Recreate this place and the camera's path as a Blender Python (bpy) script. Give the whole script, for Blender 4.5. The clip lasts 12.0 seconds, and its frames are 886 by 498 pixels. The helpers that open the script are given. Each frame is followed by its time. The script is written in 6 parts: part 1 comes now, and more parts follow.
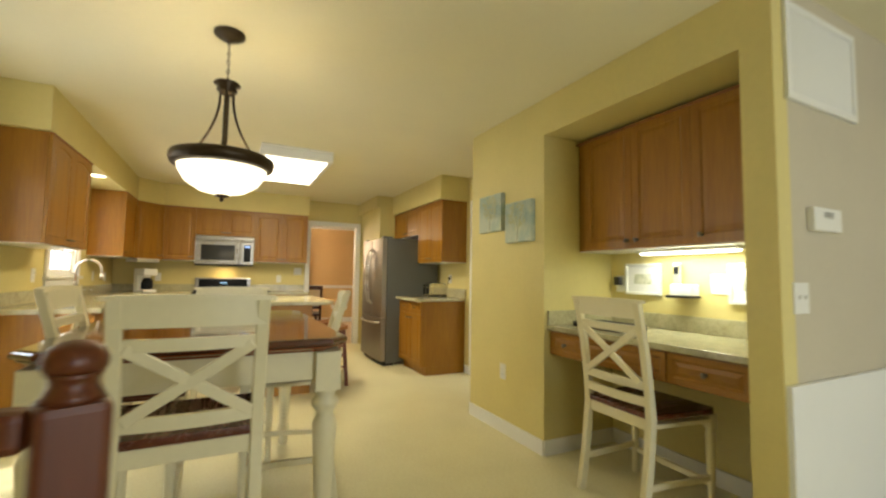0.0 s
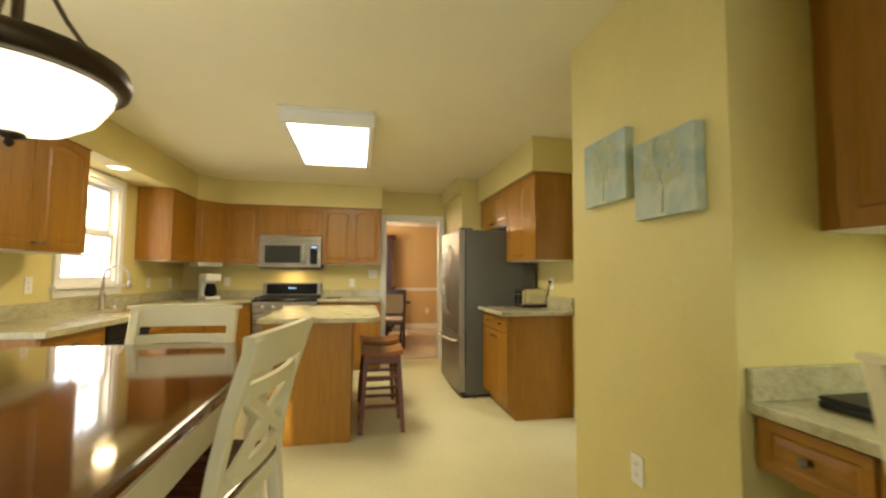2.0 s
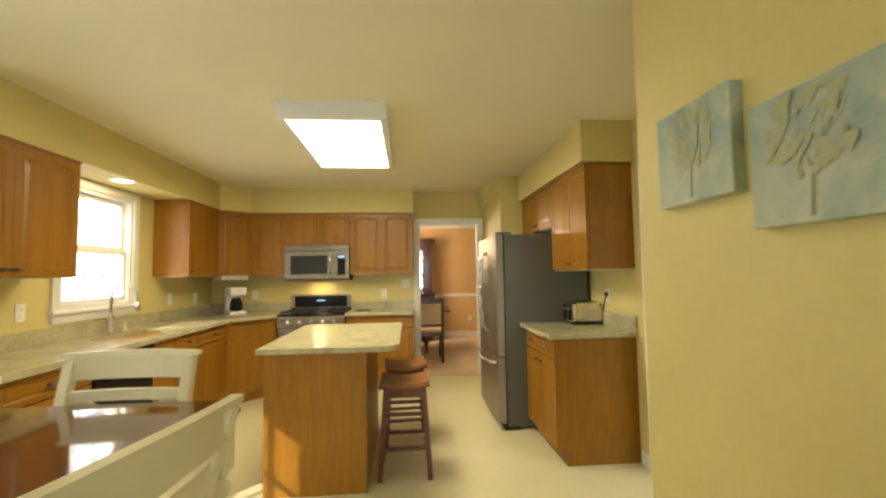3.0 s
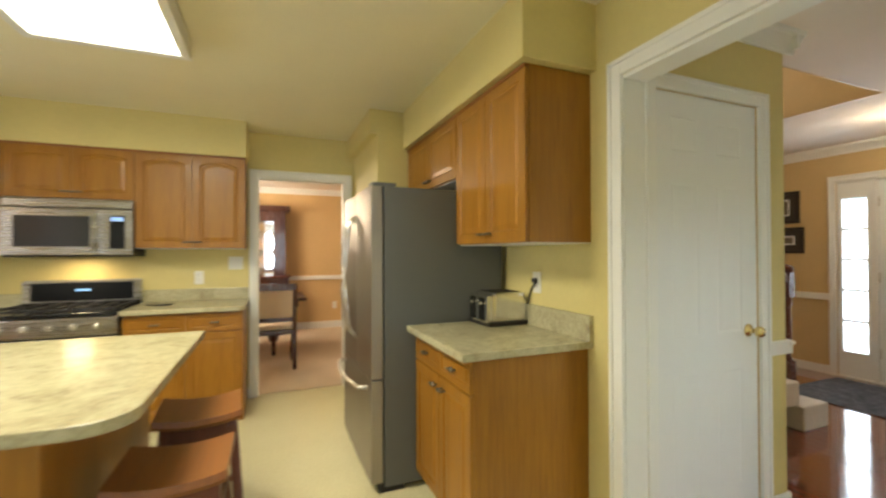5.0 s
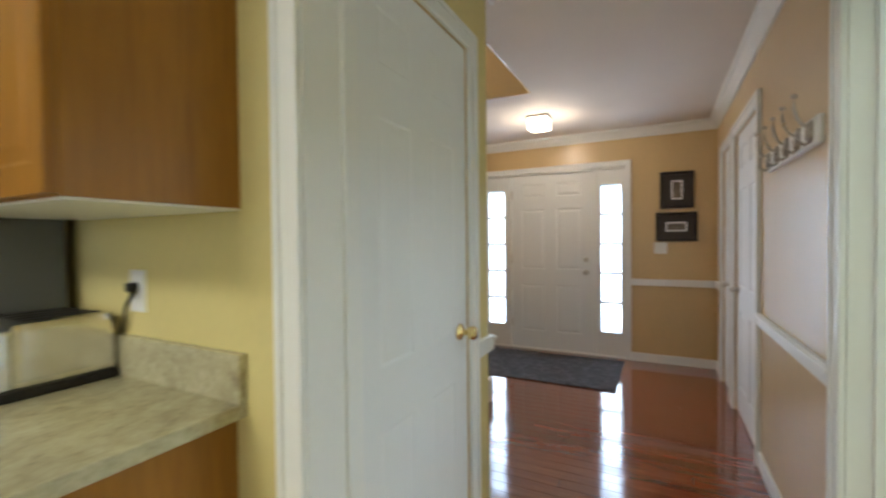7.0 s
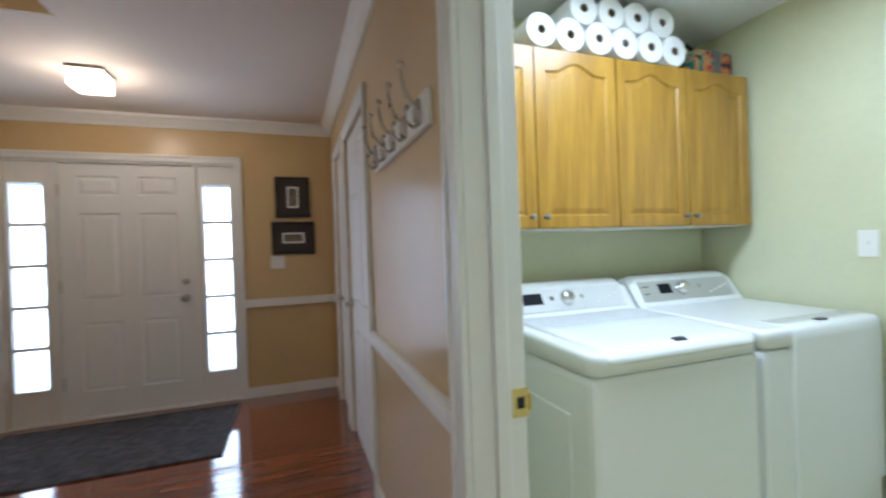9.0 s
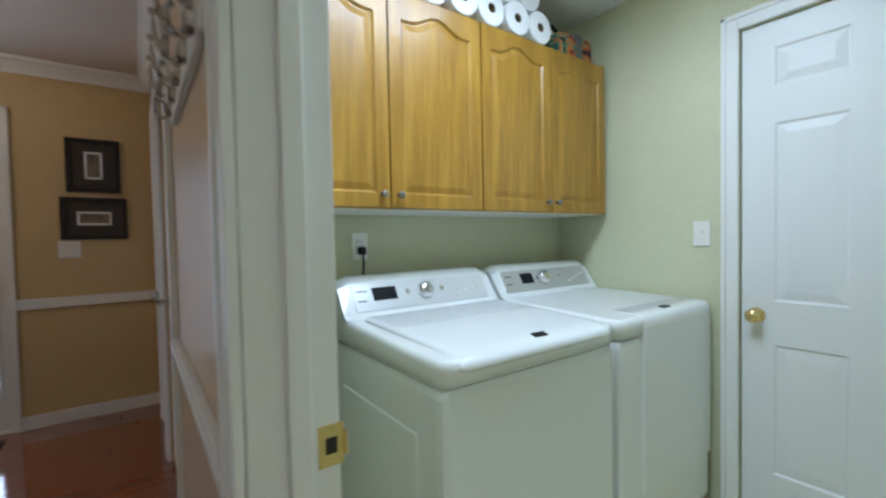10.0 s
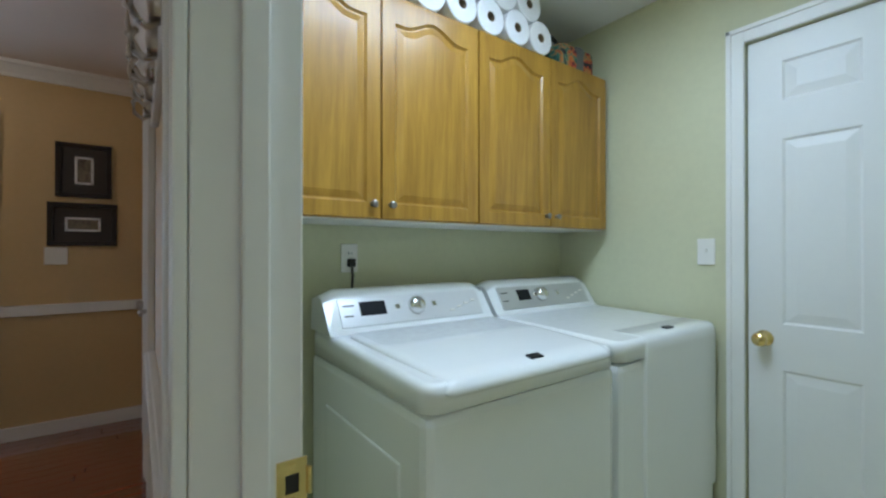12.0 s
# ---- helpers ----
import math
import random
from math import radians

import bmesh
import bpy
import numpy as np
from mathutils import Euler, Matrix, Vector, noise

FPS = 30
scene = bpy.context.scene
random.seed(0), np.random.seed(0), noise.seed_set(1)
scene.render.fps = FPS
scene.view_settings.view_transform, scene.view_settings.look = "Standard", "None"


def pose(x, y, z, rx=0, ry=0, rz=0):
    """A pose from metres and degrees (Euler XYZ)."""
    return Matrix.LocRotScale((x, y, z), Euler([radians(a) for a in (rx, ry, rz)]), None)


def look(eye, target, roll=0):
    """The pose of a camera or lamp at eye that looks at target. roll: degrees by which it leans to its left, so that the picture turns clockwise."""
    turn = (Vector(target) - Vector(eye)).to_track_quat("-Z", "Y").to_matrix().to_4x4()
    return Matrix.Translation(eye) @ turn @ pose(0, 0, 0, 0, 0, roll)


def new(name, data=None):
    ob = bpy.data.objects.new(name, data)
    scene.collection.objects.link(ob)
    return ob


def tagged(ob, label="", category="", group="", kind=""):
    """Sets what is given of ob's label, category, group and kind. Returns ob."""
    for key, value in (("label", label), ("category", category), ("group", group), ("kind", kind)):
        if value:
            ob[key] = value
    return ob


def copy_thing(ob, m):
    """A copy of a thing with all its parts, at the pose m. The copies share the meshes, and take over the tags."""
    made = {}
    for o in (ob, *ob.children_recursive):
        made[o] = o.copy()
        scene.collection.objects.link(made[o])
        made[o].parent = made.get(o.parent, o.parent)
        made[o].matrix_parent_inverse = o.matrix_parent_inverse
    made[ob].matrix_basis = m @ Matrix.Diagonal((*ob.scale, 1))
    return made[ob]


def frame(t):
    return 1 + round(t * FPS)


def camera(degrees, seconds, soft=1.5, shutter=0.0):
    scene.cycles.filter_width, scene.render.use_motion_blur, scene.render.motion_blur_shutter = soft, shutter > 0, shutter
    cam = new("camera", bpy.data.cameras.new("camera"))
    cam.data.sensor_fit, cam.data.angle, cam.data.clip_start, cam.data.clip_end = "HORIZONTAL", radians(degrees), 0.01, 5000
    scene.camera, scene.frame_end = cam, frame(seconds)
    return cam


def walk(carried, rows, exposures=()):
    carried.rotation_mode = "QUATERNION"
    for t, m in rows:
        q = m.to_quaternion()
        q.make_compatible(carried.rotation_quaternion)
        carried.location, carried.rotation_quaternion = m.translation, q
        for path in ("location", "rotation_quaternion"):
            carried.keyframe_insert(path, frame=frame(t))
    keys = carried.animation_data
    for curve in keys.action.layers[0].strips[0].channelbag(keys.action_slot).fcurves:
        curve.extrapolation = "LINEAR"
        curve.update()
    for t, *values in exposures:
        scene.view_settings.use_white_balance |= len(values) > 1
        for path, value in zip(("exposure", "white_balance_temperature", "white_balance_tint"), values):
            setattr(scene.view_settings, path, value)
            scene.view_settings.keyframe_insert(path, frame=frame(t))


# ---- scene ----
cam = camera(92.6, 12.0, soft=2.3, shutter=0.5)
PATH = [
    (0, (0.193, 0.734, 1.177), (1.089, 2.518, 1.31), 0.9),
    (0.5, (0.437, 1.072, 1.157), (1.253, 2.893, 1.285), 0.8),
    (1, (0.636, 1.351, 1.174), (1.328, 3.224, 1.296), 0.6),
    (1.5, (0.841, 1.632, 1.191), (1.397, 3.549, 1.31), 0.5),
    (2, (1.007, 1.935, 1.231), (1.394, 3.893, 1.352), 0.3),
    (2.5, (1.156, 2.213, 1.303), (1.376, 4.197, 1.425), -0.6),
    (2.7, (1.192, 2.299, 1.347), (1.357, 4.288, 1.474), -0.9),
    (4.3, (1.354, 3.376, 1.33), (1.721, 5.342, 1.351), -0.4),
    (4.5, (1.388, 3.513, 1.318), (1.86, 5.457, 1.331), -0.4),
    (5, (1.493, 3.831, 1.319), (2.247, 5.683, 1.338), -0.2),
    (5.5, (1.667, 4.067, 1.313), (2.664, 5.801, 1.344), -0.4),
    (6, (1.838, 4.265, 1.303), (3.11, 5.809, 1.305), 0.2),
    (6.5, (2.008, 4.437, 1.293), (3.556, 5.703, 1.272), -0.4),
    (6.7, (2.083, 4.472, 1.289), (3.735, 5.599, 1.26), -0.5),
    (8.3, (2.719, 4.579, 1.274), (4.716, 4.457, 1.249), -1.4),
    (8.5, (2.808, 4.534, 1.268), (4.784, 4.225, 1.253), -1.7),
    (9, (2.975, 4.391, 1.268), (4.857, 3.715, 1.262), -2.0),
    (9.5, (3.125, 4.257, 1.249), (4.85, 3.245, 1.219), -1.4),
    (10, (3.203, 4.131, 1.231), (4.823, 2.96, 1.172), -1.1),
    (10.5, (3.228, 4.033, 1.214), (4.79, 2.786, 1.156), -0.9),
    (11, (3.239, 4.022, 1.207), (4.814, 2.789, 1.181), -0.7),
    (11.5, (3.242, 4.032, 1.209), (4.831, 2.818, 1.213), -0.6),
    (12, (3.248, 4.063, 1.228), (4.869, 2.892, 1.234), 0.0),
]
walk(cam, [(t, look(eye, target, roll)) for t, eye, target, roll in PATH],
     [(0, 0.20, 6800, 7), (1.5, 0.16, 6900, 7), (2.5, 0.20, 6900, 7), (4.3, 0.22, 6500, 6), (5.5, 0.50, 5850, 7), (6.5, 0.35, 5500, 8), (8.3, -0.14, 5250, 11), (9.0, -0.2, 5200, 12), (9.5, -0.44, 5200, 12), (10.5, -0.80, 5150, 10), (12, -0.9, 5150, 10)])

# ---- world and lights ----
world = bpy.data.worlds.new("sky")
scene.world = world
world.use_nodes = True
_nt = world.node_tree
_sky = _nt.nodes.new("ShaderNodeTexSky")
_sky.sky_type, _sky.sun_disc = "NISHITA", False
_sky.sun_elevation, _sky.sun_rotation = radians(32), radians(226)
_nt.links.new(_sky.outputs[0], _nt.nodes["Background"].inputs[0])
_nt.nodes["Background"].inputs[1].default_value = 0.15

SUN_DIR = Vector((0.62, 0.60, -0.53))
sun = new("sun", bpy.data.lights.new("sun", "SUN"))
sun.data.energy, sun.data.angle, sun.data.color = 5.0, radians(0.5), (1.0, 0.93, 0.82)
sun.matrix_world = look((-6, -3, 5), Vector((-6, -3, 5)) + SUN_DIR)


def area(name, m, sx, sy, watts, color):
    d = bpy.data.lights.new(name, "AREA")
    d.shape, d.size, d.size_y, d.energy, d.color = "RECTANGLE", sx, sy, watts, color
    ob = new(name, d)
    ob.matrix_world = m
    return ob


def bulb(name, place, watts, color, radius=0.06):
    d = bpy.data.lights.new(name, "POINT")
    d.energy, d.color, d.shadow_soft_size = watts, color, radius
    ob = new(name, d)
    ob.location = place
    return ob


WARM, SOFT, COOL, DAY = (1.0, 0.72, 0.40), (1.0, 0.86, 0.60), (0.90, 0.97, 1.0), (0.86, 0.93, 1.0)
area("panel_light_lamp", pose(0.76, 5.76, 2.325), 0.54, 1.14, 30.5, SOFT)
bulb("pendant_lamp", (0.14, 3.17, 1.68), 3.0, SOFT, 0.08)
bulb("pendant_upper_lamp", (0.14, 3.17, 1.76), 0.3, SOFT, 0.08)
area("desk_lamp_tube", pose(2.62, 2.335, 1.338), 0.06, 0.58, 3.7, (0.93, 1.0, 0.86))
area("range_hood_lamp", pose(0.12, 7.92, 1.285), 0.16, 0.08, 1.7, WARM)
area("sink_downlight_lamp", pose(-1.02, 5.98, 2.12), 0.1, 0.1, 4, WARM)
bulb("foyer_lamp", (6.17, 5.52, 2.33), 9.5, (1.0, 0.74, 0.48), 0.07)
area("laundry_lamp", pose(3.92, 3.22, 2.40), 0.35, 0.9, 34, COOL)
bulb("dining_chandelier_lamp", (0.9, 10.3, 1.90), 80, (1.0, 0.76, 0.52), 0.28)
area("window_daylight", pose(-1.36, 6.1, 1.62, 0, -90, 0), 0.9, 0.8, 10, DAY)
area("patio_daylight", pose(-1.36, 3.60, 1.1, 0, -90, 0), 1.7, 0.55, 13, DAY)
area("family_room_daylight", pose(1.9, -2.55, 1.4, 90, 0, 0), 1.3, 1.7, 54, (0.82, 0.90, 1.0))
for _y in (4.98, 6.30):
    area("sidelight_daylight", pose(7.14, _y, 1.07, 0, 90, 0), 1.58, 0.2, 7.0, DAY)
# Fill light added upstairs, out of view, to brighten the stairwell header.
area("stair_fill_light", pose(4.85, 7.38, 3.5, -90, 0, 0), 0.9, 1.0, 14, (1.0, 0.95, 0.86))

# ---- materials ----
MATS = {}


def _base(name, rough, metal=0.0, spec=0.5, coat=0.0):
    m = bpy.data.materials.new(name)
    m.use_nodes = True
    nt = m.node_tree
    b = nt.nodes["Principled BSDF"]
    b.inputs["Roughness"].default_value = rough
    b.inputs["Metallic"].default_value = metal
    b.inputs["Specular IOR Level"].default_value = spec
    b.inputs["Coat Weight"].default_value = coat
    b.inputs["Coat Roughness"].default_value = 0.08
    MATS[name] = m
    return m, nt, b


def _coords(nt, scale=(1, 1, 1)):
    tc = nt.nodes.new("ShaderNodeTexCoord")
    mp = nt.nodes.new("ShaderNodeMapping")
    mp.inputs["Scale"].default_value = scale
    nt.links.new(tc.outputs["Object"], mp.inputs["Vector"])
    return mp.outputs["Vector"]


def _noise(nt, vec, scale, detail=4.0, rough=0.55, distort=0.0):
    n = nt.nodes.new("ShaderNodeTexNoise")
    n.inputs["Scale"].default_value = scale
    n.inputs["Detail"].default_value = detail
    n.inputs["Roughness"].default_value = rough
    n.inputs["Distortion"].default_value = distort
    nt.links.new(vec, n.inputs["Vector"])
    return n.outputs["Fac"]


def _ramp(nt, fac, stops):
    r = nt.nodes.new("ShaderNodeValToRGB")
    e = r.color_ramp.elements
    while len(e) < len(stops):
        e.new(0.5)
    for el, (p, c) in zip(e, stops):
        el.position, el.color = p, (*c, 1)
    nt.links.new(fac, r.inputs["Fac"])
    return r.outputs["Color"]


def _mix(nt, fac, a, b, mode="MIX"):
    m = nt.nodes.new("ShaderNodeMix")
    m.data_type, m.blend_type = "RGBA", mode
    if isinstance(fac, float):
        m.inputs["Factor"].default_value = fac
    else:
        nt.links.new(fac, m.inputs["Factor"])
    for sock, v in ((m.inputs["A"], a), (m.inputs["B"], b)):
        if isinstance(v, tuple):
            sock.default_value = (*v, 1)
        else:
            nt.links.new(v, sock)
    return m.outputs["Result"]


def _bump(nt, b, fac, strength, dist=0.002):
    bp = nt.nodes.new("ShaderNodeBump")
    bp.inputs["Strength"].default_value = strength
    bp.inputs["Distance"].default_value = dist
    nt.links.new(fac, bp.inputs["Height"])
    nt.links.new(bp.outputs["Normal"], b.inputs["Normal"])


def _rough_vary(nt, b, fac, lo, hi):
    mr = nt.nodes.new("ShaderNodeMapRange")
    mr.inputs["To Min"].default_value, mr.inputs["To Max"].default_value = lo, hi
    nt.links.new(fac, mr.inputs["Value"])
    nt.links.new(mr.outputs["Result"], b.inputs["Roughness"])


def _times(c, k):
    return tuple(min(1.0, v * k) for v in c)


def paint(name, col, rough=0.6, vary=0.06, bump=0.25, bscale=220.0, metal=0.0, spec=0.4, coat=0.0, uneven=1.0):
    """A painted or plain surface: two scales of tone, fine relief, uneven gloss."""
    m, nt, b = _base(name, rough, metal, spec, coat)
    v = _coords(nt)
    big, fine = _noise(nt, v, 1.7, 3), _noise(nt, v, 34.0, 5)
    c = _ramp(nt, big, [(0.3, _times(col, 1 - vary)), (0.7, _times(col, 1 + vary))])
    c = _mix(nt, 0.35, c, _ramp(nt, fine, [(0.3, _times(col, 1 - vary)), (0.7, _times(col, 1 + vary))]))
    nt.links.new(c, b.inputs["Base Color"])
    _rough_vary(nt, b, fine, max(0.02, rough - 0.06 * uneven), min(1, rough + 0.08 * uneven))
    if bump:
        _bump(nt, b, _noise(nt, v, bscale, 3), bump, 0.001)
    return m


def wood(name, dark, light, rough=0.35, along=2, coat=0.0, fine=1.0, per_piece=False, bump=0.12, wavy=0.7):
    """Timber with grain along one axis."""
    m, nt, b = _base(name, rough, 0.0, 0.45, coat)
    sc = [11.0 * fine, 11.0 * fine, 11.0 * fine]
    sc[along] = 0.9 * fine
    v = _coords(nt, tuple(sc))
    if per_piece:
        oi = nt.nodes.new("ShaderNodeObjectInfo")
        ad = nt.nodes.new("ShaderNodeVectorMath")
        mu = nt.nodes.new("ShaderNodeMath")
        mu.operation, mu.inputs[1].default_value = "MULTIPLY", 37.0
        nt.links.new(oi.outputs["Random"], mu.inputs[0])
        nt.links.new(v, ad.inputs[0])
        nt.links.new(mu.outputs[0], ad.inputs[1])
        v = ad.outputs[0]
    g1, g2 = _noise(nt, v, 1.0, 6, 0.6, wavy), _noise(nt, v, 6.0, 4, 0.6, wavy * 0.3)
    c = _ramp(nt, g1, [(0.28, dark), (0.5, tuple((a + b2) / 2 for a, b2 in zip(dark, light))), (0.72, light)])
    c = _mix(nt, 0.28, c, _ramp(nt, g2, [(0.35, _times(dark, 0.8)), (0.65, _times(light, 1.08))]))
    if per_piece:
        c = _mix(nt, 1.0, c, _ramp(nt, oi.outputs["Random"], [(0.0, (0.84, 0.82, 0.80)), (1.0, (1.0, 1.0, 1.0))]), "MULTIPLY")
    nt.links.new(c, b.inputs["Base Color"])
    _rough_vary(nt, b, g2, max(0.03, rough - 0.07), rough + min(0.1, rough * 0.5))
    if bump:
        _bump(nt, b, g2, bump, 0.001)
    return m


def granite(name):
    m, nt, b = _base(name, 0.20, 0.0, 0.5, 0.12)
    v = _coords(nt)
    a, f, s = _noise(nt, v, 5.0, 6, 0.65, 1.2), _noise(nt, v, 40.0, 5, 0.7), _noise(nt, v, 130.0, 2, 0.6)
    c = _ramp(nt, a, [(0.28, (0.26, 0.22, 0.13)), (0.42, (0.44, 0.40, 0.24)), (0.60, (0.55, 0.51, 0.32)), (0.80, (0.36, 0.30, 0.18))])
    c = _mix(nt, 0.30, c, _ramp(nt, f, [(0.33, (0.13, 0.11, 0.08)), (0.5, (0.46, 0.42, 0.26)), (0.68, (0.58, 0.55, 0.38))]))
    c = _mix(nt, 0.10, c, _ramp(nt, s, [(0.4, (0.10, 0.08, 0.06)), (0.6, (0.7, 0.66, 0.5))]))
    nt.links.new(c, b.inputs["Base Color"])
    return m


def carpet(name, col):
    m, nt, b = _base(name, 0.95, 0.0, 0.1)
    v = _coords(nt)
    f, g = _noise(nt, v, 260.0, 3), _noise(nt, v, 3.0, 4)
    c = _mix(nt, 0.4, _ramp(nt, f, [(0.3, _times(col, 0.7)), (0.7, _times(col, 1.2))]), _ramp(nt, g, [(0.3, _times(col, 0.88)), (0.7, _times(col, 1.1))]))
    nt.links.new(c, b.inputs["Base Color"])
    _bump(nt, b, f, 0.8, 0.004)
    return m


def brushed(name, col, rough=0.3, along=2):
    m, nt, b = _base(name, rough, 1.0)
    sc = [160.0, 160.0, 160.0]
    sc[along] = 3.0
    f, g = _noise(nt, _coords(nt, tuple(sc)), 1.0, 3), _noise(nt, _coords(nt), 2.0, 3)
    c = _mix(nt, 0.3, _ramp(nt, g, [(0.3, _times(col, 0.9)), (0.7, _times(col, 1.08))]), _ramp(nt, f, [(0.3, _times(col, 0.85)), (0.7, _times(col, 1.1))]))
    nt.links.new(c, b.inputs["Base Color"])
    _rough_vary(nt, b, f, rough - 0.06, rough + 0.1)
    return m


def glow(name, col, strength, rough=0.4):
    m, nt, b = _base(name, rough)
    b.inputs["Base Color"].default_value = (*col, 1)
    b.inputs["Emission Color"].default_value = (*col, 1)
    b.inputs["Emission Strength"].default_value = strength
    return m


def glass(name, col=(1, 1, 1), rough=0.02):
    m, nt, b = _base(name, rough)
    b.inputs["Base Color"].default_value = (*col, 1)
    b.inputs["Transmission Weight"].default_value = 1.0
    b.inputs["IOR"].default_value = 1.45
    return m


def mottle(name, stops, scale=8.0, rough=0.6):
    m, nt, b = _base(name, rough)
    n = _noise(nt, _coords(nt), scale, 5, 0.6, 0.8)
    nt.links.new(_ramp(nt, n, stops), b.inputs["Base Color"])
    _bump(nt, b, n, 0.2, 0.002)
    return m


def vinyl_floor(name):
    m, nt, b = _base(name, 0.32, 0.0, 0.45)
    v = _coords(nt)
    a, f = _noise(nt, v, 2.2, 4), _noise(nt, v, 55.0, 5, 0.65)
    c = _mix(nt, 0.45, _ramp(nt, a, [(0.3, (0.66, 0.61, 0.37)), (0.7, (0.77, 0.73, 0.48))]), _ramp(nt, f, [(0.3, (0.60, 0.55, 0.32)), (0.7, (0.81, 0.77, 0.53))]))
    nt.links.new(c, b.inputs["Base Color"])
    _rough_vary(nt, b, a, 0.26, 0.42)
    _bump(nt, b, f, 0.15, 0.001)
    return m


KIT = paint("kitchen_wall_paint", (0.66, 0.565, 0.24), 0.55)
CEIL = paint("ceiling_paint", (0.80, 0.75, 0.55), 0.8, 0.03, 0.4, 120)
TAN = paint("hall_wall_paint", (0.58, 0.42, 0.20), 0.30, bump=0.1, bscale=90, spec=0.6, uneven=0.25)
HALLC = paint("hall_ceiling_paint", (0.76, 0.69, 0.62), 0.8, 0.03, 0.4, 120)
SAGE = paint("laundry_wall_paint", (0.60, 0.60, 0.40), 0.55)
LAUC = paint("laundry_ceiling_paint", (0.78, 0.78, 0.76), 0.8, 0.03, 0.4, 120)
PEACH = paint("dining_wall_paint", (0.63, 0.44, 0.21), 0.6)
GREIGE = paint("side_wall_paint", (0.54, 0.49, 0.38), 0.6)
WHITE = paint("white_trim_paint", (0.80, 0.80, 0.77), 0.35, 0.02, 0.1, 90)
DOORW = paint("white_door_paint", (0.78, 0.79, 0.78), 0.38, 0.02, 0.15, 60)
CREAM = paint("cream_chair_paint", (0.74, 0.68, 0.47), 0.4, 0.05, 0.2, 60)
MAPLE = wood("cabinet_maple", (0.245, 0.102, 0.008), (0.360, 0.164, 0.014), 0.38, 2, 0.06)
MAPLEX = wood("cabinet_maple_cross", (0.245, 0.102, 0.008), (0.360, 0.164, 0.014), 0.38, 0, 0.06)
OAK = wood("laundry_oak", (0.25, 0.122, 0.012), (0.45, 0.255, 0.030), 0.34, 2, 0.15, 0.8, wavy=2.2)
DARKW = wood("dark_cherry", (0.05, 0.011, 0.005), (0.10, 0.026, 0.010), 0.07, 1, 0.8, bump=0.0)
EDGEW = wood("red_cherry_edge", (0.13, 0.028, 0.008), (0.22, 0.06, 0.016), 0.12, 1, 0.6, bump=0.0)
NEWELW = wood("newel_mahogany", (0.085, 0.018, 0.005), (0.15, 0.036, 0.010), 0.38, 2, 0.1)
SEATW = wood("seat_mahogany", (0.07, 0.016, 0.008), (0.15, 0.04, 0.018), 0.25, 1, 0.2)
STOOLW = wood("stool_wood", (0.21, 0.078, 0.018), (0.30, 0.115, 0.028), 0.42, 1, 0.0)
ESPRESSO = wood("hutch_wood", (0.03, 0.009, 0.005), (0.07, 0.022, 0.012), 0.25, 2, 0.3)
PLANKW = wood("cherry_floor", (0.16, 0.035, 0.014), (0.30, 0.085, 0.035), 0.11, 1, 1.0, 1.0, True, 0.02)
GRAN = granite("granite")
STEEL = brushed("stainless_steel", (0.72, 0.70, 0.66), 0.26)
STEELX = brushed("stainless_steel_cross", (0.40, 0.38, 0.35), 0.26, 0)
TSTEEL = brushed("toaster_steel", (0.80, 0.79, 0.77), 0.15)
FSTEEL = brushed("refrigerator_steel", (0.34, 0.31, 0.27), 0.42)
GREYP = paint("fridge_side_grey", (0.125, 0.13, 0.125), 0.42, 0.04, 0.5, 400)
BLACK = paint("black_enamel", (0.012, 0.012, 0.013), 0.22, 0.1, 0.1)
BLACKM = paint("black_matt", (0.018, 0.017, 0.016), 0.6, 0.1, 0.2)
BRONZE = paint("oiled_bronze", (0.055, 0.038, 0.022), 0.4, 0.25, 0.3, 60, 0.7)
PEWTER = paint("pewter", (0.20, 0.18, 0.15), 0.35, 0.15, 0.1, 60, 0.9)
CHROME = paint("chrome", (0.75, 0.75, 0.74), 0.12, 0.02, 0, 60, 1.0)
BRASS = paint("brass", (0.80, 0.63, 0.28), 0.2, 0.06, 0, 60, 1.0)
NICKEL = paint("brushed_nickel", (0.55, 0.52, 0.47), 0.28, 0.05, 0.1, 60, 1.0)
KNOBG = paint("satin_grey_metal", (0.26, 0.25, 0.24), 0.34, 0.08, 0, 60, 0.9)
APPL = paint("appliance_white", (0.80, 0.82, 0.81), 0.18, 0.01, 0, 60, 0, 0.5, 0.3)
SILVER = paint("console_silver", (0.55, 0.56, 0.56), 0.3, 0.03, 0.1, 300, 0.6)
SILVERW = paint("pale_console_silver", (0.70, 0.71, 0.71), 0.3, 0.03, 0.1, 300, 0.35)
PLAST = paint("white_plastic", (0.80, 0.79, 0.74), 0.35, 0.02, 0)
CHINA = paint("grey_china", (0.36, 0.33, 0.28), 0.3, 0.2, 0)
PAPER = paint("paper_white", (0.83, 0.83, 0.82), 0.9, 0.03, 0.5, 150)
FABRIC = carpet("pale_upholstery", (0.55, 0.47, 0.36))
CARPET = carpet("beige_carpet", (0.68, 0.56, 0.42))
STAIRC = carpet("stair_carpet", (0.66, 0.58, 0.46))
VINYL = vinyl_floor("cream_vinyl")
GLASS = glass("window_glass")
MIRROR = paint("mirror_glass", (0.8, 0.8, 0.8), 0.03, 0.0, 0, 60, 1.0)
SCREEN = paint("dark_display", (0.010, 0.011, 0.013), 0.4, 0.02, 0, spec=0.12)
MWGLASS = paint("oven_glass", (0.035, 0.036, 0.04), 0.10, 0.02, 0, spec=0.6)
